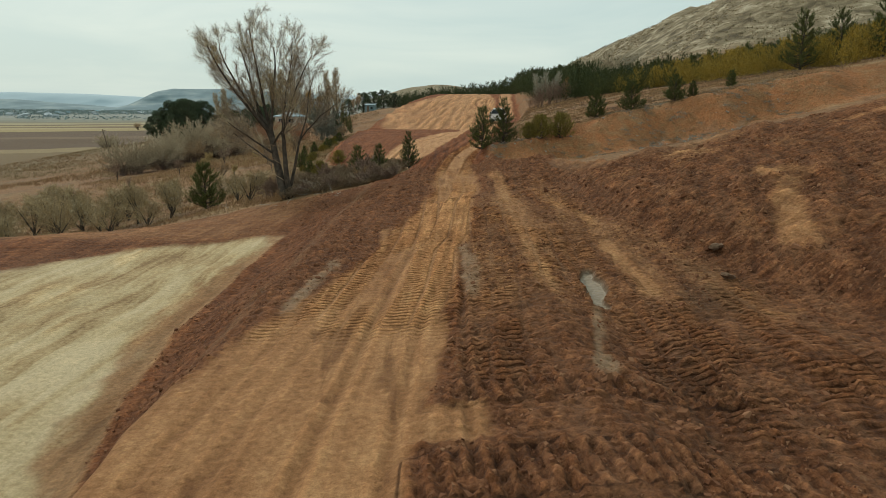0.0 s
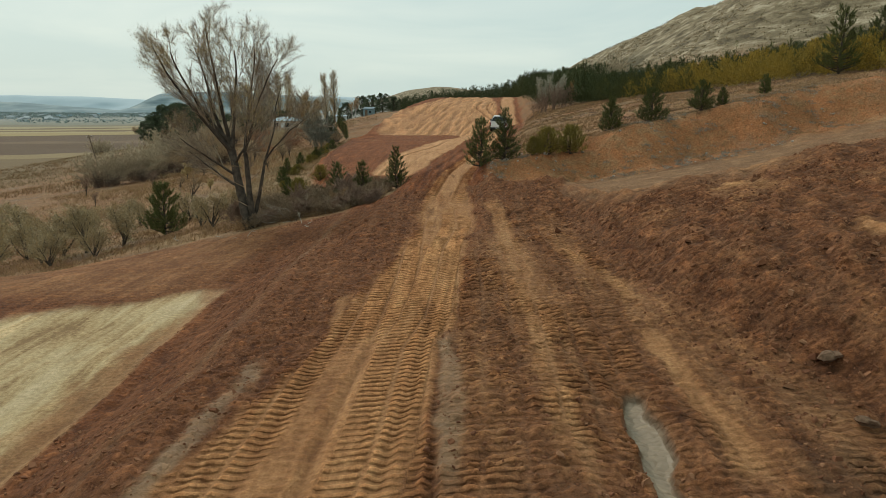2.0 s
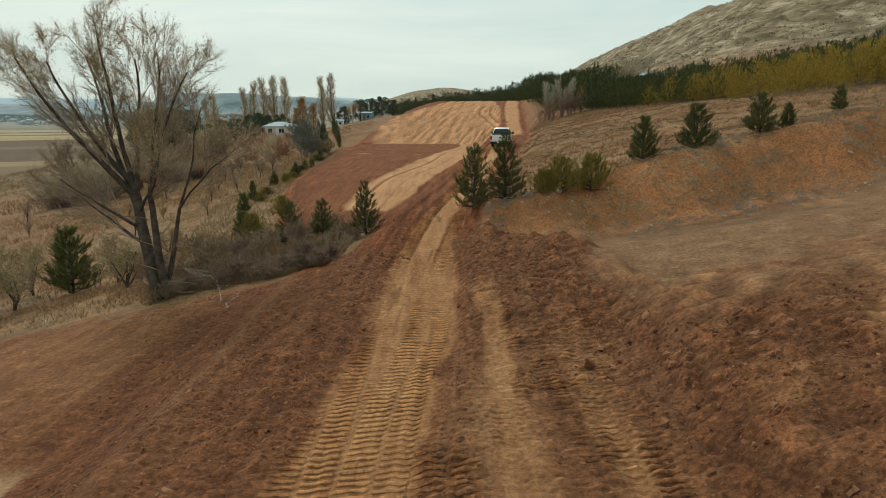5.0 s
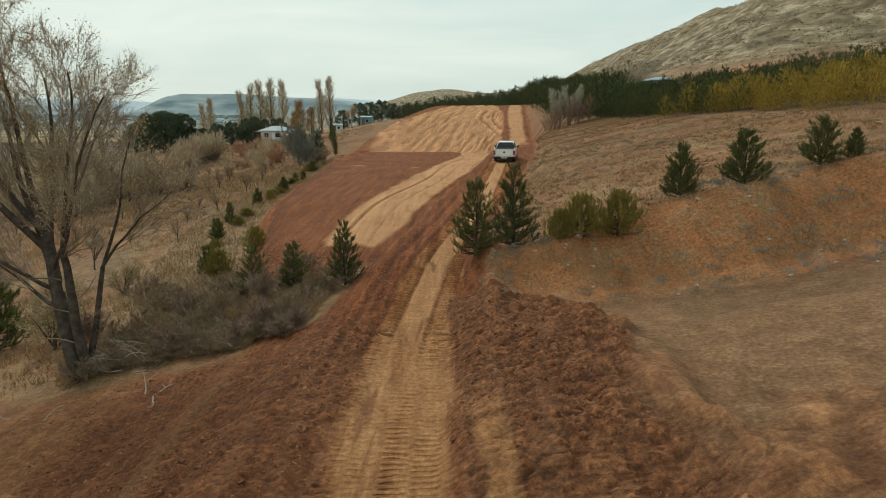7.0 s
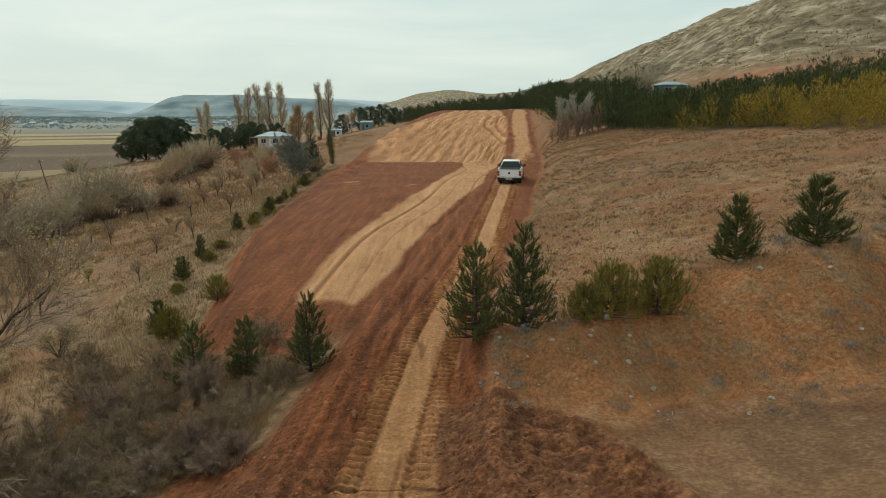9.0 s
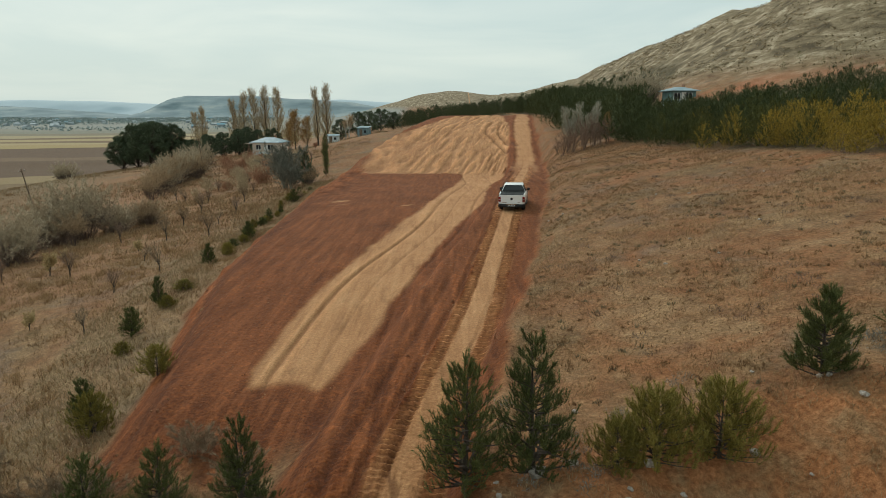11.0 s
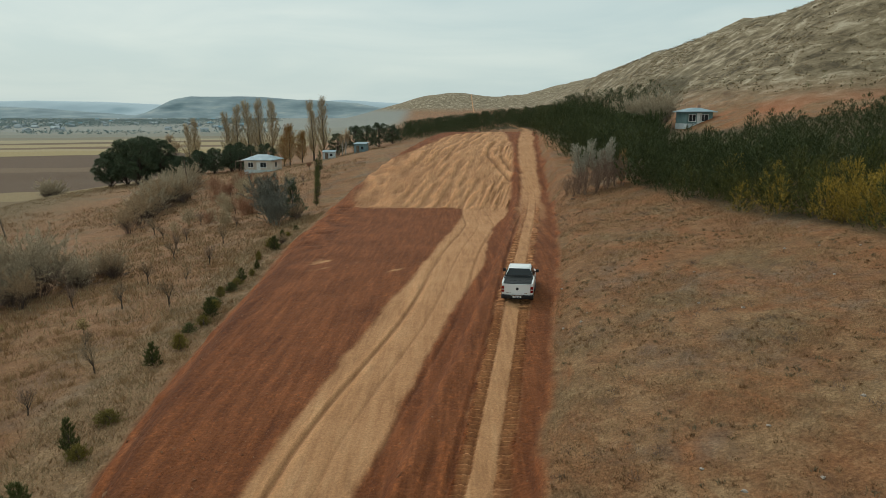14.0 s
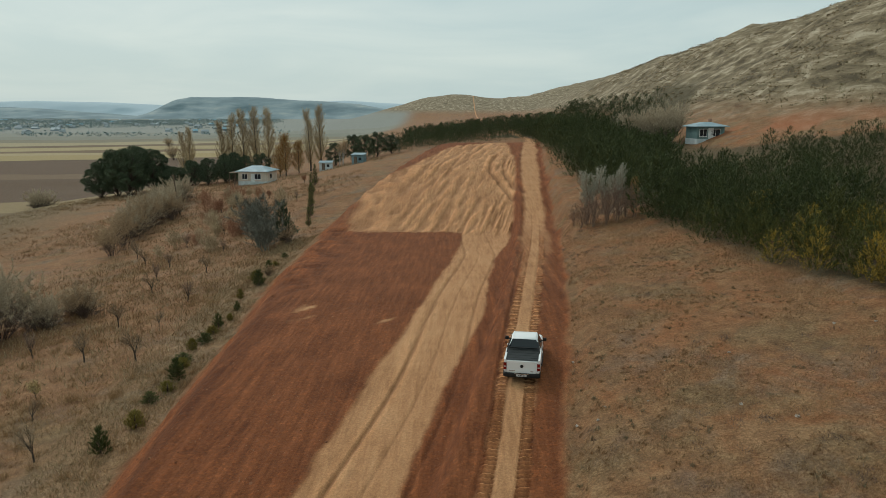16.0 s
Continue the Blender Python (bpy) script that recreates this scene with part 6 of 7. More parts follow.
for xx, yy, s in ((-13.6, 48.0, 0.9), (-15.2, 50.3, 0.8), (-19.5, 48.6, 1.05), (-20.8, 52.5, 0.95), (-24.2, 50.2, 1.1), (-25.0, 54.0, 1.0), (-27.3, 51.6, 1.1), (-29.4, 55.0, 1.15), (-31.5, 52.0, 1.1), (-33, 57, 1.2), (-36, 55, 1.2), (-22.4, 45.6, 0.85), (-26.5, 46.6, 0.95), (-30.5, 47.6, 1.0), (-34.5, 50.0, 1.1), (-39, 53, 1.2), (-18.2, 56.8, 0.8), (-15.6, 58.0, 0.7), (-23.5, 60, 0.8), (-42, 60, 1.2), (-29, 63, 0.9), (-37, 66, 1.0), (-28.2, 49.2, 0.9), (-32.6, 49.6, 1.0), (-36.8, 51.6, 1.05), (-40.5, 56.5, 1.1), (-24.0, 47.6, 0.8), (-20.2, 46.4, 0.75), (-35.0, 60.5, 1.1), (-31.0, 58.6, 1.0), (-44, 64, 1.2), (-26.6, 57.4, 0.9)):
    s *= rr.uniform(1.05, 1.3)
    copy_thing(b3, stand(xx, yy, rr.uniform(0, 360), s * 1.1, s * rr.uniform(0.85, 1.1), 0.8))
for xx, yy, s in ((-37.3, 113.6, 0.6), (-42.5, 108.5, 0.95), (-39.5, 97.5, 0.85), (-43.0, 95.0, 0.8), (-35.4, 117.4, 0.5), (-55.5, 171, 0.9), (-57.5, 179.5, 1.0), (-56, 186, 1.0), (-59.5, 192, 1.05), (-61.5, 205, 1.0)):
    copy_thing(b4, stand(xx, yy, rr.uniform(0, 360), s, s, 1.1 * s))
for xx, yy, s in ((-51.5, 155, 0.9), (-54.4, 169, 1.0), (-55, 176.5, 1.1), (-53.6, 183, 0.95), (-34.2, 116.0, 0.65), (-38.2, 106.0, 0.7), (-21.5, 146.5, 0.5), (-18.6, 126, 0.25)):
    copy_thing(b5, stand(xx, yy, rr.uniform(0, 360), s))
tagged(copy_thing(b4, stand(-117.0, 243.0, 40, 1.05, 0.95, 1.6)), "lone round grey bush at the edge of the fields", group="")
wl = build_bush(stand(-25.6, 147.0), "silvery grey willow bush on the slope", 36, 6.9, 3.1, M_LEAF_SILVER, 8000, 0.018, 24, group="silver willow")
copy_thing(wl, stand(-23.8, 143.5, 60, 0.62))
tagged(build_pine(stand(-22.9, 149.5), "dense dark green evergreen beside a silver willow", 37, 5.6, 1.9, M_NEEDLE_DARK, "", 12, 8, 5, 0.35, 0.03, 5))


o1 = build_bare_tree(stand(-31, 124), "small bare fruit tree on the dry slope", 41, 3.0, M_TWIG, group="orchard")
o2 = build_bare_tree(stand(-27.4, 86.4), "small bare grey tree on the dry slope", 42, 2.8, M_TWIG_PURPLE, group="orchard")
o3 = build_bare_tree(stand(-44, 183.7), "small reddish-leaved fruit tree near the house", 43, 3.4, M_TWIG_RUST, group="red fruit trees", leafmat=M_TWIG_RUST, leafn=2)
o4 = build_bare_tree(stand(-30, 88), "small tree with golden autumn leaves", 44, 2.4, M_TWIG_OLIVE, group="golden trees", leafmat=M_LEAF_GOLD, leafn=2)
for xx, yy in ((-28.1, 110.7), (-39, 153.9), (-43, 129.4), (-30.9, 146.9), (-35.9, 140), (-21.3, 99.8), (-23.2, 90), (-20.0, 78.5), (-21.6, 66.5), (-25.5, 74), (-30.2, 79), (-34, 88), (-26, 101), (-32, 104), (-24.6, 118), (-27.8, 132), (-33.5, 131), (-41, 144), (-36, 162), (-31, 165), (-40.5, 170), (-28.5, 156), (-23.6, 109), (-19.3, 84), (-17.4, 70), (-33.0, 72), (-38, 80), (-45, 150), (-34, 176), (-29, 184)):
    copy_thing(rr.choice((o1, o2)), stand(xx, yy, rr.uniform(0, 360), rr.uniform(0.6, 1.15)))
for xx, yy in ((-41, 189), (-37, 193), (-33, 208), (-31, 171), (-36.5, 186)):
    copy_thing(o3, stand(xx, yy, rr.uniform(0, 360), rr.uniform(0.6, 0.95)))
red_bush = build_bush(stand(-48.6, 188.5), "rust-red leafless shrub in the orchard", 45, 3.2, 2.1, M_TWIG_RUST, 1700, 0.013, 18, group="rust shrubs")
tan_bush = build_bush(stand(-39.0, 166), "hazy tan leafless shrub in the orchard", 46, 2.8, 1.9, M_TWIG_PALE, 1500, 0.012, 16, group="tan shrubs")
for k in range(40):
    yy = rr.uniform(148, 204)
    xx = -46 + (196 - yy) * 0.26 + rr.gauss(0, 4.2)
    hot = rr.random() < (0.5 if yy > 172 and xx < -40 else 0.3)
    copy_thing(red_bush if hot else tan_bush, stand(xx, yy, rr.uniform(0, 360), rr.uniform(0.55, 1.05), rr.uniform(0.5, 1.0)))
for xx, yy in ((-25.5, 94), (-33.5, 96), (-22, 72.5), (-44, 118), (-48, 128)):
    copy_thing(o4, stand(xx, yy, rr.uniform(0, 360), rr.uniform(0.5, 0.9)))

# poplars and trees round the house
def build_poplar(m, label, seed, h, leafmat=None, spread=0.60, reach=0.30):
    rng = np.random.default_rng(seed)
    t = thing("poplar", m, label, "tree", "poplars")
    trunk = limb(rng, (0, 0, -0.3), (0, 0, 1), h, 0.017 * h, 0.03, 0.02, 0.02, 12)
    arms = branch_out(rng, trunk, 80, 0.06, 0.97, spread, h * reach, 0.4, 0.07, 0.11, 0.85)
    put("trunk", tubes([trunk], 7), M_BARK, t, "", True)
    put("branchwork", tubes([(p[::2], np.maximum(r[::2], 0.02)) for p, r in arms], 3), M_TWIG_OLIVE, t)
    c, d = twig_points(arms, rng, 18)
    put("twig_mass", blades(rng, c, d, 2, h * 0.05, 0.03, 0.35), M_TWIG_OLIVE, t)
    put("foliage", leaves(rng, np.repeat(c, 3, 0), 0.15, 0.5), leafmat or M_LEAF_TAN, t, "thin autumn leaves")
    return t


pop = build_poplar(stand(-63.8, 262), "tall narrow poplar with thin tan leaves behind the house", 51, 19.5)
for xx, yy, s in ((-70.5, 262, 0.86), (-67.0, 261, 0.95), (-60.6, 264, 1.02), (-57.6, 267, 1.0), (-41.6, 254, 0.88), (-39.3, 258, 0.92), (-86, 275, 0.85), (-92, 285, 0.8)):
    copy_thing(pop, stand(xx, yy, rr.uniform(0, 360), s * 0.95, s))
og = tagged(build_poplar(stand(-47.2, 247), "orange-leaved autumn poplar behind the house", 52, 11.5, M_LEAF_ORANGE, 0.8, 0.40), group="orange poplars")
tagged(copy_thing(og, stand(-44.2, 250, 90, 0.8)), "smaller orange-leaved autumn poplar")
tagged(copy_thing(og, stand(-50.0, 251, 200, 0.75)), "smaller orange-leaved autumn poplar")
bi = build_bare_tree(stand(-29.8, 241.5), "pale-barked bare birch beside a hut", 53, 9.0, M_TWIG_GREY, "birch", "birches", None, 0.55, M_PALEBARK)
copy_thing(bi, stand(-31.4, 245, 120, 0.85))
dk = build_broad_pine(stand(-25.3, 252), "dark bushy conifer behind the huts", 54, 7.4, 3.3, M_NEEDLE_DARK, "dark conifers", 30, 130, 0.42, 0.035)
for xx, yy, s, z in ((-22.0, 256, 1.0, 1.0), (-29.5, 258, 0.95, 1.1), (-35, 258, 0.9, 0.95), (-18.5, 262, 0.85, 0.8)):
    copy_thing(dk, stand(xx, yy, rr.uniform(0, 360), s, z))
big = build_broad_pine(stand(-92.0, 238), "broad dark pine standing over the fields", 55, 13.0, 5.6, M_NEEDLE_DARK, "dark field pines", 44, 260, 0.55, 0.045)
for xx, yy, s, z in ((-86.5, 234, 0.95, 0.98), (-97.5, 240, 0.85, 0.78), (-82.5, 240, 0.8, 0.9), (-90, 246, 1.0, 1.02)):
    copy_thing(big, stand(xx, yy, rr.uniform(0, 360), s, z))
for xx, yy, s, z in ((-75, 237, 0.9, 0.85), (-71, 240, 0.95, 0.9), (-66.5, 238, 0.85, 0.75), (-63, 242, 0.95, 1.0), (-60, 240, 0.85, 0.9), (-78.5, 242, 1.0, 0.8), (-57.6, 243, 0.8, 1.0), (-73, 243, 1.0, 1.0), (-68.6, 244, 1.05, 1.0), (-64.6, 247, 1.0, 1.1), (-77, 239.5, 0.9, 0.75), (-61.4, 245.5, 0.9, 1.15), (-54.8, 249, 0.9, 1.0), (-80.5, 243, 1.0, 0.95)):
    copy_thing(dk, stand(xx, yy, rr.uniform(0, 360), s, z))

# silvery tree clump at the wood's edge, bare trees by the upper house
def build_clump(m, label, seed, h, r, group):
    """Bare upright stems under a feathery pale crown."""
    rng = np.random.default_rng(seed)
    t = thing("tree", m, label, "tree", group)
    st = [limb(rng, (0.5 * r * rng.normal(), 0.5 * r * rng.normal(), -0.2), (0.12 * rng.normal(), 0.12 * rng.normal(), 1), h * rng.uniform(0.5, 0.92), 0.05, 0.015, 0.04, 0.03, 8) for k in range(9)]
    arms = [b for q in st for b in branch_out(rng, q, 9, 0.55, 1.0, 0.75, h * 0.15, 0.6, 0.10, 0.10)]
    put("trunk", tubes(st, 5), M_TWIG_PURPLE, t)
    put("branchwork", tubes([(p[::2], r_[::2]) for p, r_ in arms], 3), M_TWIG_GREY, t)
    c, d = twig_points(arms, rng, 16)
    put("crown", join(blades(rng, c, d, 2, 0.42, 0.018, 0.4), leaves(rng, np.repeat(c, 2, 0), 0.075, 0.16)), M_LEAF_WHITE, t, "whitish feathery crown")
    return t


wt = build_clump(stand(17.3, 124.6), "pale silvery-leaved tree at the edge of the pine wood", 61, 6.4, 0.8, "silvery trees")
copy_thing(wt, stand(20.1, 125.4, 70, 0.8, 0.93))
copy_thing(wt, stand(18.9, 128.5, 150, 0.7, 0.8))
thin = build_bush(stand(17.0, 122.6), "purplish leafless saplings at the edge of the wood", 62, 3.2, 0.6, M_TWIG_PURPLE, 1000, 0.007, 7, "sapling_clump", "saplings")
for xx, yy, q in ((15.9, 123.4, 0.8), (18.2, 122.2, 1.0), (19.4, 122.6, 1.1), (20.4, 123.2, 1.05), (16.6, 124.8, 0.9), (18.7, 124.0, 1.1), (15.4, 125.4, 0.6), (21.0, 122.0, 0.9)):
    copy_thing(thin, stand(xx, yy, rr.uniform(0, 360), q, q * 1.05))
tagged(copy_thing(og, stand(21.4, 124.0, 30, 0.24, 0.33)), "small tree with orange leaves at the wood's edge", "tree")
for xx, yy, s in ((40.0, 186, 1.0), (43.0, 189, 1.1), (37.2, 190, 0.95)):
    tagged(copy_thing(b4, stand(xx, yy, rr.uniform(0, 360), s)), "pale leafless tree thicket beside the teal house")


# ---- pine wood: many low trees, one mesh for each kind ----
def wood(name, spots, sizes, mat, label, seed, kinds=5, clumps=(9, 6, 4, 3)):
    rng = np.random.default_rng(seed)
    protos = []
    for k in range(kinds):
        a, b, v = pine_shape(rng, 1.0, 0.45, clumps[0], clumps[1], clumps[2], 0.075, 0.0085, clumps[3], 0.9, 3)
        protos.append(v)
    V, F, o = [], [], 0
    for (x, y, z), s in zip(spots, sizes):
        v, f = protos[rng.integers(kinds)]
        a = rng.uniform(0, 2 * math.pi)
        c, sn = math.cos(a), math.sin(a)
        w = s * rng.uniform(0.85, 1.25)
        q = np.stack([(v[:, 0] * c - v[:, 1] * sn) * w, (v[:, 0] * sn + v[:, 1] * c) * w, v[:, 2] * s], 1)
        V.append(q + np.array([x, y, z - 0.1]))
        F.append(f + o)
        o += len(v)
    ob = new(name, mesh_from(name, np.concatenate(V), np.concatenate(F), mat))
    tagged(ob, label, "trees", kind="stuff")
    return ob


def scatter(rng, n, x0, x1, y0, y1, keep):
    x, y = rng.uniform(x0, x1, n), rng.uniform(y0, y1, n)
    k = keep(x, y)
    x, y = x[k], y[k]
    return np.stack([x, y, ground(x, y) + small_relief(x, y, zones(x, y))], 1)


rng = np.random.default_rng(77)
front = scatter(rng, 1750, 20, 75, 52, 128, lambda x, y: (x > wood_edge(y) + 0.8 * np.sin(y)) & (x < wood_edge(y) + 9 + 0.16 * (128 - y)))
tone = front[:, 1] + 14 * (fbm(front[:, 0] * 0.12, front[:, 1] * 0.12, 3, 221) - 0.5) + 9 * rng.normal(size=len(front))
lit = tone < 93
green = ~lit & (front[:, 1] + 4 * rng.normal(size=len(front)) < 103)
wood("young_conifers", front[lit], rng.uniform(1.5, 3.0, lit.sum()), M_NEEDLE_YELLOW, "belt of low yellowing conifers in front of the wood", 78)
wood("young_pines", front[green], rng.uniform(1.8, 3.4, green.sum()), M_NEEDLE_MIX, "belt of low olive-green pines in front of the wood", 82)
dark = front[~lit & ~green]
deep = scatter(rng, 2900, 16, 95, 78, 262, lambda x, y: (x > wood_edge(y) + np.where(y < 128, 8 + 0.12 * (128 - y), 0) + 1.0 * np.sin(y * 0.7)) & ~((np.abs(x - 46.5 + (181 - y) * 0.22) < 6.5) & (y > 146) & (y < 186)) & (x < np.interp(y, (78, 128, 150, 165, 190, 262), (75, 62, 55, 44, 38, 42))))
deep = np.concatenate([deep, dark])
ahead = deep[:, 0] - 2.7 - (deep[:, 1] - 38.5) * 0.316
wood("pine_wood", deep, np.where((ahead < -5) & (deep[:, 0] < 33), rng.uniform(3.8, 6.3, len(deep)), np.where(deep[:, 0] < 36, rng.uniform(2.6, 4.0, len(deep)), rng.uniform(1.9, 2.9, len(deep)))), M_NEEDLE_WOOD, "dense dark pine wood on the hillside", 79, 5, (8, 6, 3, 3))
back = scatter(rng, 1200, -22, 60, 246, 420, lambda x, y: y > 247 + np.where(x < 16, (16 - x) * 0.35, 0))
wood("far_pine_wood", back, rng.uniform(2.6, 6.0, len(back)), M_NEEDLE_WOOD, "dark pine plantation beyond the works", 80, 3, (8, 5, 2, 2))
hillsh = scatter(rng, 420, 52, 120, 135, 235, lambda x, y: (np.abs(x - 64 - (182 - y) * 0.4) < 3.5) & (fbm(x * 0.12, y * 0.12, 2, 231) > 0.5) & (y < 195))
wood("hillside_shrubs", hillsh, rng.uniform(0.7, 1.7, len(hillsh)), M_NEEDLE, "scattered dark shrubs on the bare hillside", 81, 3, (7, 5, 3, 2))


# ---- dry grass ----
def grass(name, spots, per, length, width, mat, label, seed):
    r = np.random.default_rng(seed)
    up = np.tile(np.array([[0, 0, 1.0]]), (len(spots), 1))
    v, f = blades(r, spots + np.stack([np.zeros(len(spots)), np.zeros(len(spots)), np.full(len(spots), -0.02)], 1), up, per, length, width, 0.45)
    tagged(new(name, mesh_from(name, v, f, mat)), label, "grass", kind="stuff")


def off_works(x, y, lim=0.25):
    return zones(x, y)["works"] < lim


def patchy(x, y, a, s, seed):
    return fbm(x * s, y * s, 3, seed) > a


g1 = scatter(rng, 90000, 4, 30, 47, 135, lambda x, y: off_works(x, y) & patchy(x, y, 0.46, 0.35, 201))
grass("dry_grass", g1, 4, 0.17, 0.006, M_GRASS, "short dry straw-coloured grass on the hillside", 91)
g2 = scatter(rng, 90000, 4, 34, 46, 140, lambda x, y: off_works(x, y) & patchy(x, y, 0.5, 0.3, 203))
grass("rusty_grass", g2, 4, 0.13, 0.007, M_GRASS_RUST, "low rust-brown weeds on the hillside", 92)
gd = scatter(np.random.default_rng(331), 2300, 4, 26, 50, 112, lambda x, y: off_works(x, y) & patchy(x, y, 0.40, 0.2, 235))
gd = np.repeat(gd, 14, 0) + np.random.default_rng(333).normal(size=(len(gd) * 14, 3)) * np.array([0.075, 0.075, 0.01])
half = len(gd) // 56 * 14
grass("dwarf_scrub", gd[:half], 2, 0.15, 0.014, M_SCRUB, "low dark dwarf scrub dotted over the field", 103)
grass("dwarf_weeds", gd[half:], 2, 0.13, 0.014, M_GRASS_RUST, "small rust-brown weed clumps dotted over the field", 104)
g3 = scatter(rng, 60000, -42, -4, 42, 150, lambda x, y: off_works(x, y, 0.1) & patchy(x, y, 0.44, 0.22, 205))
grass("dry_grass", g3, 4, 0.30, 0.010, M_GRASS, "long dry grass on the slope below the works", 93)
g4 = scatter(rng, 40000, -45, -4, 42, 190, lambda x, y: off_works(x, y, 0.1) & patchy(x, y, 0.5, 0.2, 207))
grass("rusty_grass", g4, 4, 0.26, 0.011, M_GRASS_RUST, "brown weeds on the slope below the works", 94)
g7 = scatter(rng, 60000, -24, -5, 54, 150, lambda x, y: off_works(x, y, 0.1) & (x > bench_l(y) - 6) & patchy(x, y, 0.40, 0.3, 211))
grass("verge_grass", g7, 4, 0.28, 0.009, M_GRASS_PALE, "long bleached grass along the edge of the works", 97)
g8 = scatter(rng, 700, -40, -14, 56, 140, lambda x, y: off_works(x, y, 0.1) & patchy(x, y, 0.5, 0.1, 213))
g8 = np.repeat(g8, 30, 0) + rng.normal(size=(len(g8) * 30, 3)) * np.array([0.2, 0.2, 0.02])
grass("tussock_grass", g8, 2, 0.55, 0.013, M_GRASS, "straw-coloured tussocks on the slope", 98)
for mat_, lab_, seed_ in ((M_GRASS_PALE, "long bleached grass on the lower slope", 215), (M_GRASS_RUST, "rust-brown weeds on the lower slope", 217)):
    g9 = scatter(rng, 6500, -115, -18, 95, 245, lambda x, y: off_works(x, y, 0.1) & patchy(x, y, 0.46, 0.05, seed_))
    g9 = np.repeat(g9, 9, 0) + rng.normal(size=(len(g9) * 9, 3)) * np.array([0.5, 0.5, 0.02])
    grass("slope_grass", g9, 1, 0.55, 0.035, mat_, lab_, seed_)
g6 = scatter(rng, 9500, -11, -3, 43.5, 53.5, lambda x, y: off_works(x, y, 0.3))
grass("brush_grass", g6, 7, 0.42, 0.0045, M_GRASS, "long dry grass between the brush", 96)
g5 = scatter(rng, 16000, 3.0, 26, 44.8, 53, lambda x, y: off_works(x, y) & patchy(x, y, 0.47, 0.9, 209))
grass("bank_grass", g5, 4, 0.16, 0.006, M_GRASS, "sparse dry tufts on the eroded bank", 95)

# scrub and pale tufts that mottle the bare hillside
hs = scatter(rng, 22000, 58, 260, 120, 470, lambda x, y: (x > 62 + np.maximum(0, (182 - y)) * 0.4) & (fbm(x * 0.05, y * 0.05, 3, 233) > 0.36))
hs = np.repeat(hs, 7, 0) + rng.normal(size=(len(hs) * 7, 3)) * np.array([0.6, 0.6, 0.05])
half = len(hs) // 14 * 7
grass("hill_scrub", hs[:half], 1, 0.32, 0.20, M_SCRUB, "low dark scrub dotted over the bare hillside", 99)
grass("hill_tufts", hs[half:], 1, 0.28, 0.18, M_GRASS_PALE, "pale dry tufts dotted over the bare hillside", 100)


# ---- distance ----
# bluish haze of the distance is put into these base colours
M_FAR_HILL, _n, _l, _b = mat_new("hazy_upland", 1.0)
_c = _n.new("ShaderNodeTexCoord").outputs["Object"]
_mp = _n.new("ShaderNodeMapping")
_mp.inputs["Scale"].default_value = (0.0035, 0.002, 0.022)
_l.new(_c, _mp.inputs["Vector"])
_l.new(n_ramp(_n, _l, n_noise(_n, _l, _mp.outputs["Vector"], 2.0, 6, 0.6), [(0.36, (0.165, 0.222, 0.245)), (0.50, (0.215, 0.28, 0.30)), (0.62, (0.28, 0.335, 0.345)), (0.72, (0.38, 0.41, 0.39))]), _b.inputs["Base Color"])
M_HAZE_BLUE = surface("haze_blue_range", (0.44, 0.53, 0.58), (0.47, 0.56, 0.61), 1.0, scale=0.001, bump=0, grain=0.004)


def upland(name, label, mat, y0, depth, xs, tops, foot=-16.0, seed=0):
    """A long hill mass: its outline rises to the given tops."""
    n = 160
    x = np.linspace(xs[0], xs[-1], n)
    top = np.interp(x, xs, tops) + (fbm(x * 0.004, x * 0 + seed, 4, 300 + seed) - 0.5) * 0.16 * (max(tops) + 16)
    rows, steps = [], 14
    for k in range(steps + 1):
        s = k / steps
        prof = ss(0.0, 0.85, np.array([s]))[0]
        wob = (fbm(x * 0.006 + seed, x * 0 + s * 3.0, 4, 310 + seed) - 0.5) * depth * 0.45
        rows.append(np.stack([x, y0 + depth * s + wob * (1 - s), foot + (top - foot) * prof], 1))
    rows.append(np.stack([x, np.full(n, y0 + depth * 1.9), np.full(n, foot)], 1))
    v = np.concatenate(rows)
    m = len(rows)
    i = np.arange(m * n).reshape(m, n)
    q = np.stack([i[:-1, :-1], i[:-1, 1:], i[1:, 1:], i[1:, :-1]], -1).reshape(-1, 4)
    tagged(new(name, mesh_from(name, v, q, mat, True)), label, "hills", kind="structure")


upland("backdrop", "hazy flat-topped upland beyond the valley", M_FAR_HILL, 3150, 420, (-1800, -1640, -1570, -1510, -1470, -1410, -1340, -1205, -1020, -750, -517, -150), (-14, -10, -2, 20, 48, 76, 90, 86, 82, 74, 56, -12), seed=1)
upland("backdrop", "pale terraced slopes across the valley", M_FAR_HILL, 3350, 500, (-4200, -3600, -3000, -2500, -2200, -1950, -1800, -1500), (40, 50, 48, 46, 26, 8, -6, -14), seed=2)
upland("backdrop", "skyline range with faint blue haze in its colour", M_HAZE_BLUE, 4050, 250, (-4200, -3500, -3000, -2600, -2200, -1900, -1500, -1000, -700, -300, 200), (60, 66, 72, 84, 78, 60, 50, 70, 84, 62, 10), seed=3)


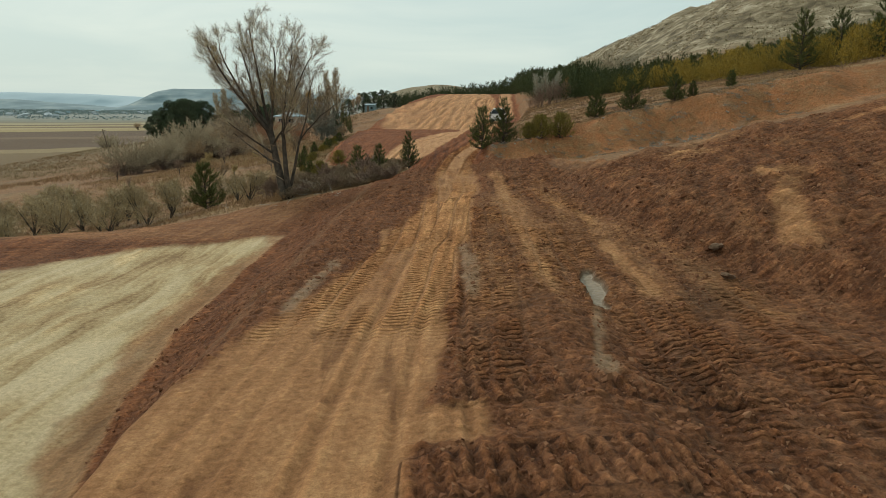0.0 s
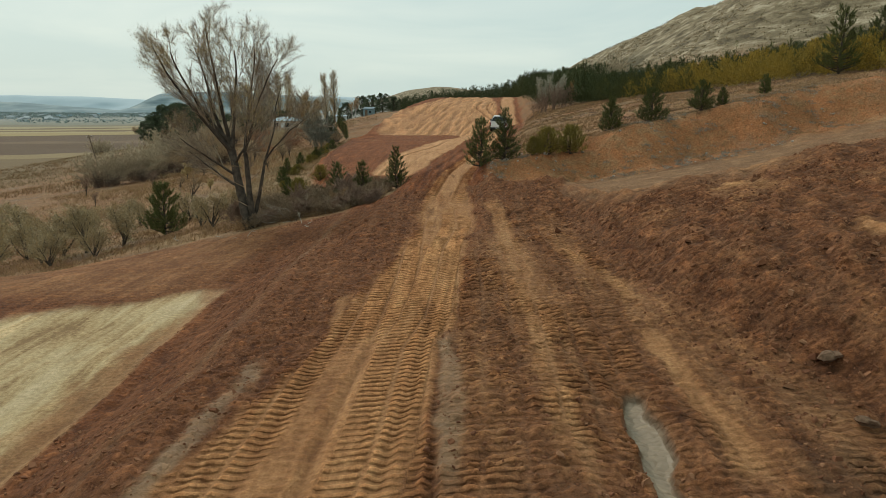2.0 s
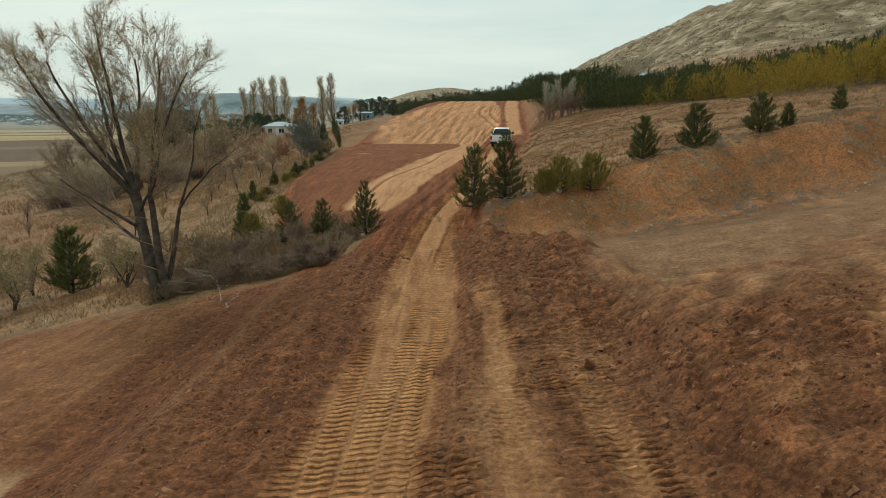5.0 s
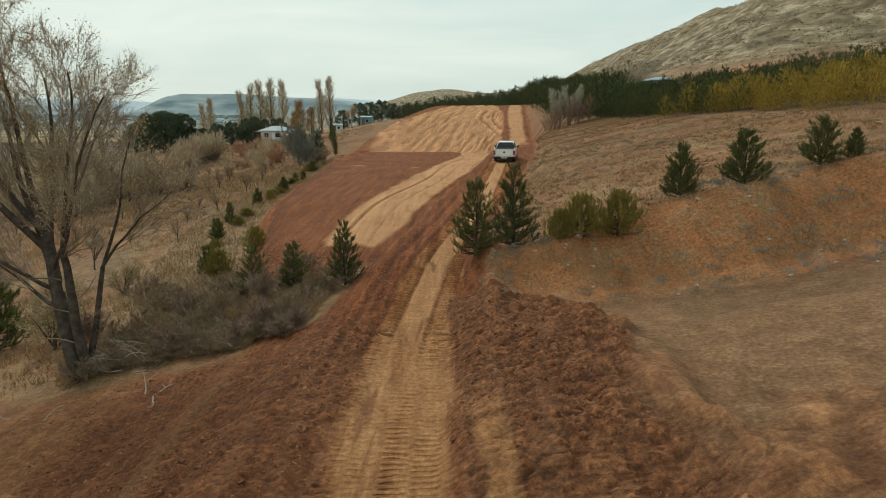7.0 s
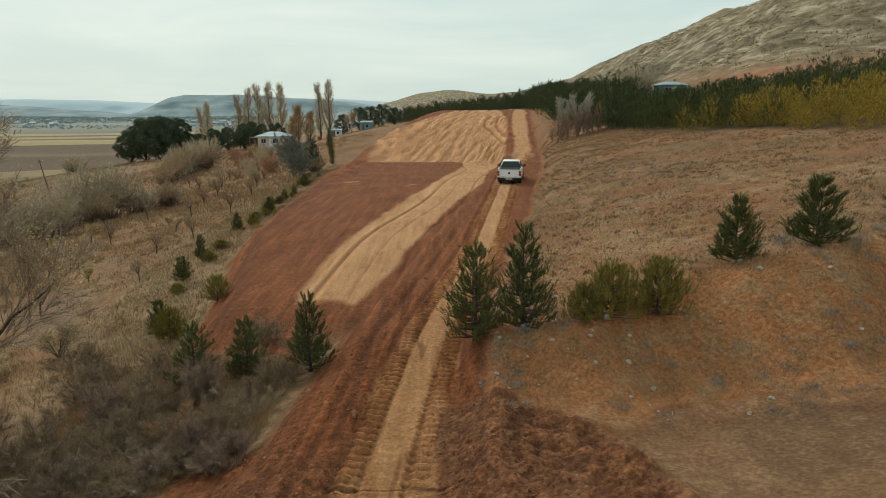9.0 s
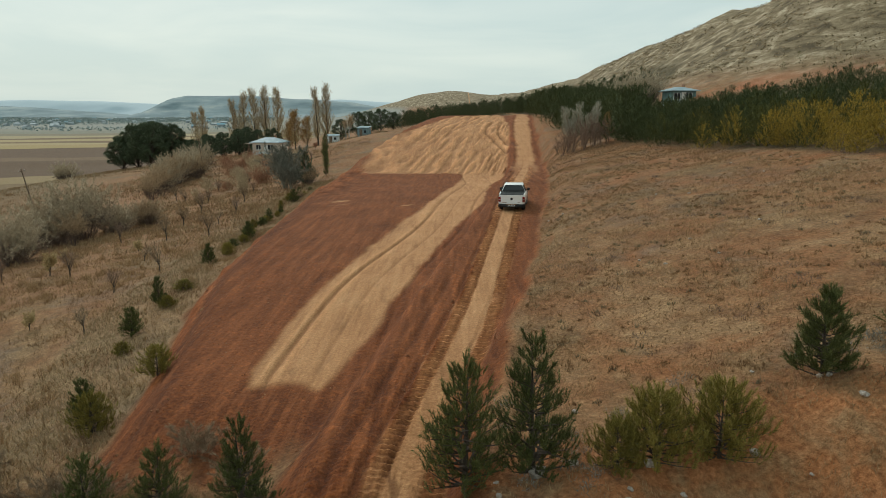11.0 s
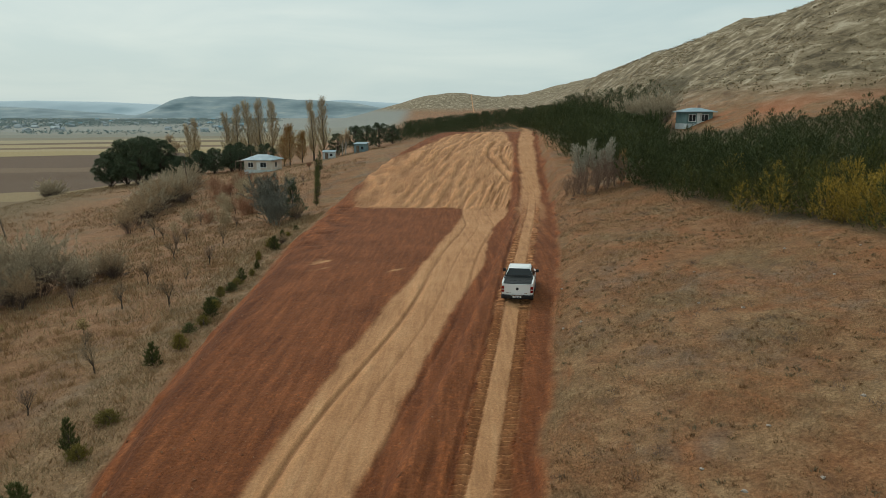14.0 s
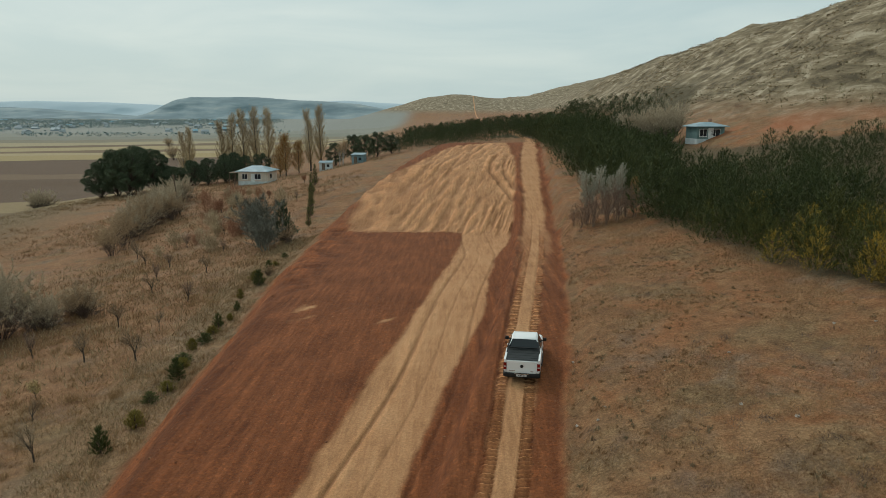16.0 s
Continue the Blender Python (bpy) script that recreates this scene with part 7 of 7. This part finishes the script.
# the small town in the valley
def town():
    rng = np.random.default_rng(501)
    # wall colours here and the treetop colours below include a bluish haze tint
    mats = [surface("hazy_wall_white", (0.36, 0.41, 0.43), (0.47, 0.51, 0.53), 0.9, scale=0.02, bump=0), surface("hazy_wall_grey", (0.24, 0.28, 0.30), (0.34, 0.38, 0.40), 0.9, scale=0.02, bump=0), surface("far_roof_blue", (0.14, 0.30, 0.38), (0.2, 0.36, 0.44), 0.7, scale=0.02, bump=0)]
    for k in range(150):
        y = rng.uniform(1000, 2700)
        x = -y * rng.uniform(0.30, 0.86)
        w, d, h = rng.uniform(7, 15), rng.uniform(7, 10), rng.uniform(3, 5)
        z = float(ground(np.array([x]), np.array([y]))[0]) - 1
        hs = thing("far_house", pose(x, y, z, 0, 0, rng.uniform(-40, 40)), "small pale house in the distant valley town", "house", "valley town")
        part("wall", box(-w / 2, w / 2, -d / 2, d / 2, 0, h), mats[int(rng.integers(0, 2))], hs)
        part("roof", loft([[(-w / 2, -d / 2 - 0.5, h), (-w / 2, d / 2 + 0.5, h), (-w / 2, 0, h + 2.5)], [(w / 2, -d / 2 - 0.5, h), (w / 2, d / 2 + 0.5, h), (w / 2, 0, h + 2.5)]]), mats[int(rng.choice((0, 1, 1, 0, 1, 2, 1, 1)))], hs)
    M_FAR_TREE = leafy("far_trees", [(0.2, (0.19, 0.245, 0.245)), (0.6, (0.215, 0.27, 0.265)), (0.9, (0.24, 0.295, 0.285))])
    y = 900 + 2100 * rng.random(9000) ** 0.8
    x = -y * rng.uniform(0.26, 0.88, 9000)
    keep = fbm(x * 0.0022, y * 0.009, 3, 511) > 0.54
    x, y = x[keep], y[keep]
    c = np.stack([x, y, ground(x, y) + 3], 1)
    c = np.repeat(c, 9, 0) + rng.normal(size=(len(c) * 9, 3)) * np.array([16, 8, 1.3])
    v, f = leaves(rng, c, 1.7, 0.5)
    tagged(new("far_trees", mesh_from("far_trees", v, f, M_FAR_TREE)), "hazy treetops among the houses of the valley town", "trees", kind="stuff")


town()
# lone trees out in the fields
for xx, yy, s in ((-165, 450, 2.0), (-150, 560, 1.6), (-240, 620, 1.8), (-210, 480, 1.2)):
    tagged(copy_thing(b5, stand(xx, yy, 0, s * 0.8)), "lone dark bush in the stubble fields", group="field bushes")


# ---- small things: stones, clods, cut branches, cushion plants ----
M_STONE = surface("pale_stone", (0.26, 0.21, 0.17), (0.52, 0.46, 0.40), 0.9, scale=4, bump=0.5)
M_CLOD = leafy("earth_clods", [(0.2, (0.12, 0.046, 0.022)), (0.55, (0.22, 0.092, 0.045)), (0.85, (0.30, 0.15, 0.08)), (1.0, (0.48, 0.32, 0.22))], 0.95)
M_CUSHION = leafy("blue_grey_cushions", [(0.2, (0.12, 0.11, 0.09)), (0.55, (0.235, 0.225, 0.19)), (0.9, (0.40, 0.40, 0.36))])
M_DEADWOOD = leafy("bleached_branches", [(0.2, (0.20, 0.16, 0.12)), (0.6, (0.36, 0.31, 0.25)), (0.9, (0.5, 0.45, 0.38))])


def stone_mesh(seed, squash=0.6):
    bm = bmesh.new()
    bmesh.ops.create_icosphere(bm, subdivisions=2, radius=1.0)
    r = random.Random(seed)
    off = Vector((r.uniform(0, 50), r.uniform(0, 50), r.uniform(0, 50)))
    for v in bm.verts:
        k = 0.72 + 0.55 * noise.noise(v.co * 1.1 + off) + 0.15 * noise.noise(v.co * 3.0 + off)
        v.co = Vector((v.co.x * k, v.co.y * k * 0.85, v.co.z * k * squash))
    me = bpy.data.meshes.new("stone")
    bm.to_mesh(me)
    bm.free()
    me.materials.append(M_STONE)
    return me


M_MUDSTONE = surface("muddy_stone", (0.10, 0.055, 0.032), (0.22, 0.135, 0.085), 0.9, scale=4, bump=0.5)
stones = [stone_mesh(k) for k in range(4)]
muddy = stone_mesh(8)
muddy.materials[0] = M_MUDSTONE
rr = random.Random(9)


def lay_stone(x, y, s, label):
    ob = new("stone", muddy if "brown" in label else stones[rr.randrange(4)])
    ob.matrix_world = pose(x, y, height(x, y) + 0.12 * s, rr.uniform(-12, 12), rr.uniform(-12, 12), rr.uniform(0, 360)) @ Matrix.Diagonal((s, s, s, 1))
    tagged(ob, label, "stone", "stones")


lay_stone(4.3, 48.9, 0.30, "pale boulder at the foot of the young pines")
lay_stone(5.1, 49.1, 0.18, "pale stone beside the young pines")
lay_stone(6.6, 48.6, 0.20, "pale stone below the bushy pines")
lay_stone(8.9, 48.9, 0.17, "pale stone below the bushy pines")
lay_stone(7.3, 18.0, 0.26, "brown boulder lying in the mud")
lay_stone(6.9, 16.2, 0.20, "brown boulder lying in the mud")
for k in range(80):
    lay_stone(rr.uniform(3.0, 24), rr.uniform(44.5, 52), rr.uniform(0.04, 0.13), "small pale stone on the eroded bank")
for k in range(24):
    xx, yy = rr.uniform(8, 26), rr.uniform(60, 95)
    lay_stone(xx, yy, rr.uniform(0.05, 0.13), "small pale stone in the dry grass")


def clods(name, spots, sizes, label, seed):
    r = np.random.default_rng(seed)
    base = np.array([[i, j, k] for k in (-0.45, 0.45) for i, j in ((-0.7, -0.6), (0.7, -0.6), (0.7, 0.6), (-0.7, 0.6))], float)
    f = np.array([[4, 5, 6], [4, 6, 7], [0, 1, 5], [0, 5, 4], [1, 2, 6], [1, 6, 5], [2, 3, 7], [2, 7, 6], [3, 0, 4], [3, 4, 7]])
    n = len(spots)
    k = len(base)
    v = base[None] * sizes[:, None, None] * r.uniform(0.55, 1.25, (n, 1, 3)) + r.normal(size=(n, k, 3)) * sizes[:, None, None] * 0.17
    v[:, 4:, :2] *= 0.72
    lean = r.normal(size=(n, 1, 2)) * 0.3
    v[..., 2] += (v[..., :2] * lean).sum(-1)
    a = r.uniform(0, 6.28, n)
    c, s = np.cos(a)[:, None], np.sin(a)[:, None]
    v = np.stack([v[..., 0] * c - v[..., 1] * s, v[..., 0] * s + v[..., 1] * c, v[..., 2]], -1) + spots[:, None]
    F = (f[None] + k * np.arange(n)[:, None, None]).reshape(-1, 3)
    tagged(new(name, mesh_from(name, v.reshape(-1, 3), F, M_CLOD)), label, "soil", kind="stuff")


rng = np.random.default_rng(601)


def on_red(x, y):
    z = zones(x, y)
    return (z["works"] > 0.6) & (z["sand"] < 0.3) & (z["terr"] < 0.2) & (z["pool"] < 0.1) & (z["loam"] < 0.3) & (fbm(x * 0.5, y * 0.5, 3, 401) > 0.42)


q = scatter(rng, 60000, -9, 16, 6, 50, on_red)
clods("mud_clods", q, rng.gamma(1.3, 0.013, len(q)) + 0.008, "loose clods of red-brown mud", 602)
q = scatter(rng, 3200, 4.5, 17, 8, 33, lambda x, y: (x > toe(y) - 1.2) & on_red(x, y))
clods("slope_rubble", q + np.array([0, 0, 0.01]), np.minimum(rng.gamma(1.3, 0.024, len(q)) + 0.015, 0.15), "broken slabs and clods of red-brown earth on the dug slope", 604)
q = scatter(rng, 16000, -16, 14, 50, 125, on_red)
clods("earth_crumbs", q, rng.gamma(1.4, 0.014, len(q)) + 0.010, "loose crumbs of red earth", 603)

# cushions of blue-grey herbs on the bank
q = scatter(rng, 420, 3.0, 24, 44.5, 52, lambda x, y: fbm(x * 0.6, y * 0.6, 2, 411) > 0.48)
cs = np.repeat(q, 90, 0) + rng.normal(size=(len(q) * 90, 3)) * np.array([0.14, 0.14, 0.04])
v, f = blades(rng, cs, np.tile([[0, 0, 1.0]], (len(cs), 1)), 1, 0.13, 0.007, 0.8)
tagged(new("cushion_plants", mesh_from("cushion_plants", v, f, M_CUSHION)), "low blue-grey cushion plants on the eroded bank", "plants", kind="stuff")
q = scatter(rng, 800, 5, 30, 50, 125, lambda x, y: off_works(x, y) & (fbm(x * 0.25, y * 0.25, 2, 415) > 0.5))
cs = np.repeat(q, 70, 0) + rng.normal(size=(len(q) * 70, 3)) * np.array([0.2, 0.2, 0.03])
v, f = blades(rng, cs, np.tile([[0, 0, 1.0]], (len(cs), 1)), 1, 0.15, 0.007, 0.8)
tagged(new("dwarf_shrubs", mesh_from("dwarf_shrubs", v, f, M_TWIG_DARK)), "dark dwarf shrubs dotted over the dry grass", "plants", kind="stuff")


# cut branches heaped at the foot of the tall tree
def brush_pile(x, y, label, seed, n, spread, length):
    r = np.random.default_rng(seed)
    t = thing("branch_pile", pose(x, y, height(x, y)), label, "branches")
    for k in range(n):
        a = r.uniform(0, 6.28)
        p = np.array([r.normal() * spread, r.normal() * spread * 0.5, 0.05 + 0.10 * r.random() * (k % 4)])
        b = limb(r, p, (math.cos(a), math.sin(a) * 0.5, r.uniform(-0.02, 0.30)), length * r.uniform(0.5, 1.2), 0.022, 0.006, 0.14, -0.03, 6)
        kids = branch_out(r, b, 4, 0.3, 0.95, 0.7, 0.55 * length * 0.6, 0.6, 0.15, 0.0)
        put("branch", tubes([b] + kids, 4), M_DEADWOOD, t)


brush_pile(-8.5, 43.7, "heap of bleached cut branches on red soil", 71, 12, 0.9, 1.9)
brush_pile(-7.0, 43.9, "heap of bleached cut branches on red soil", 72, 9, 0.7, 1.6)
brush_pile(-6.6, 40.6, "few dry twigs on the red bank", 73, 4, 0.8, 0.9)
brush_pile(-10.5, 40.0, "few dry twigs on the red bank", 74, 5, 1.2, 0.9)
M_CUT = surface("fresh_cut_wood", (0.34, 0.17, 0.06), (0.5, 0.28, 0.12), 0.85, scale=8)
st = thing("stump", pose(-9.55, 43.45, height(-9.55, 43.45) - 0.05, 18, 10, 0), "freshly cut orange stump beside the tall tree", "stump")
part("bark_ring", loft([disc_ring(0, 0, 0, 0.17, 14, "z"), disc_ring(0, 0, 0.22, 0.15, 14, "z"), disc_ring(0, 0, 0.36, 0.13, 14, "z")]), M_BARK, st)
part("cut_face", loft([disc_ring(0, 0, 0.355, 0.115, 14, "z"), disc_ring(0, 0, 0.372, 0.11, 14, "z")]), M_CUT, st)
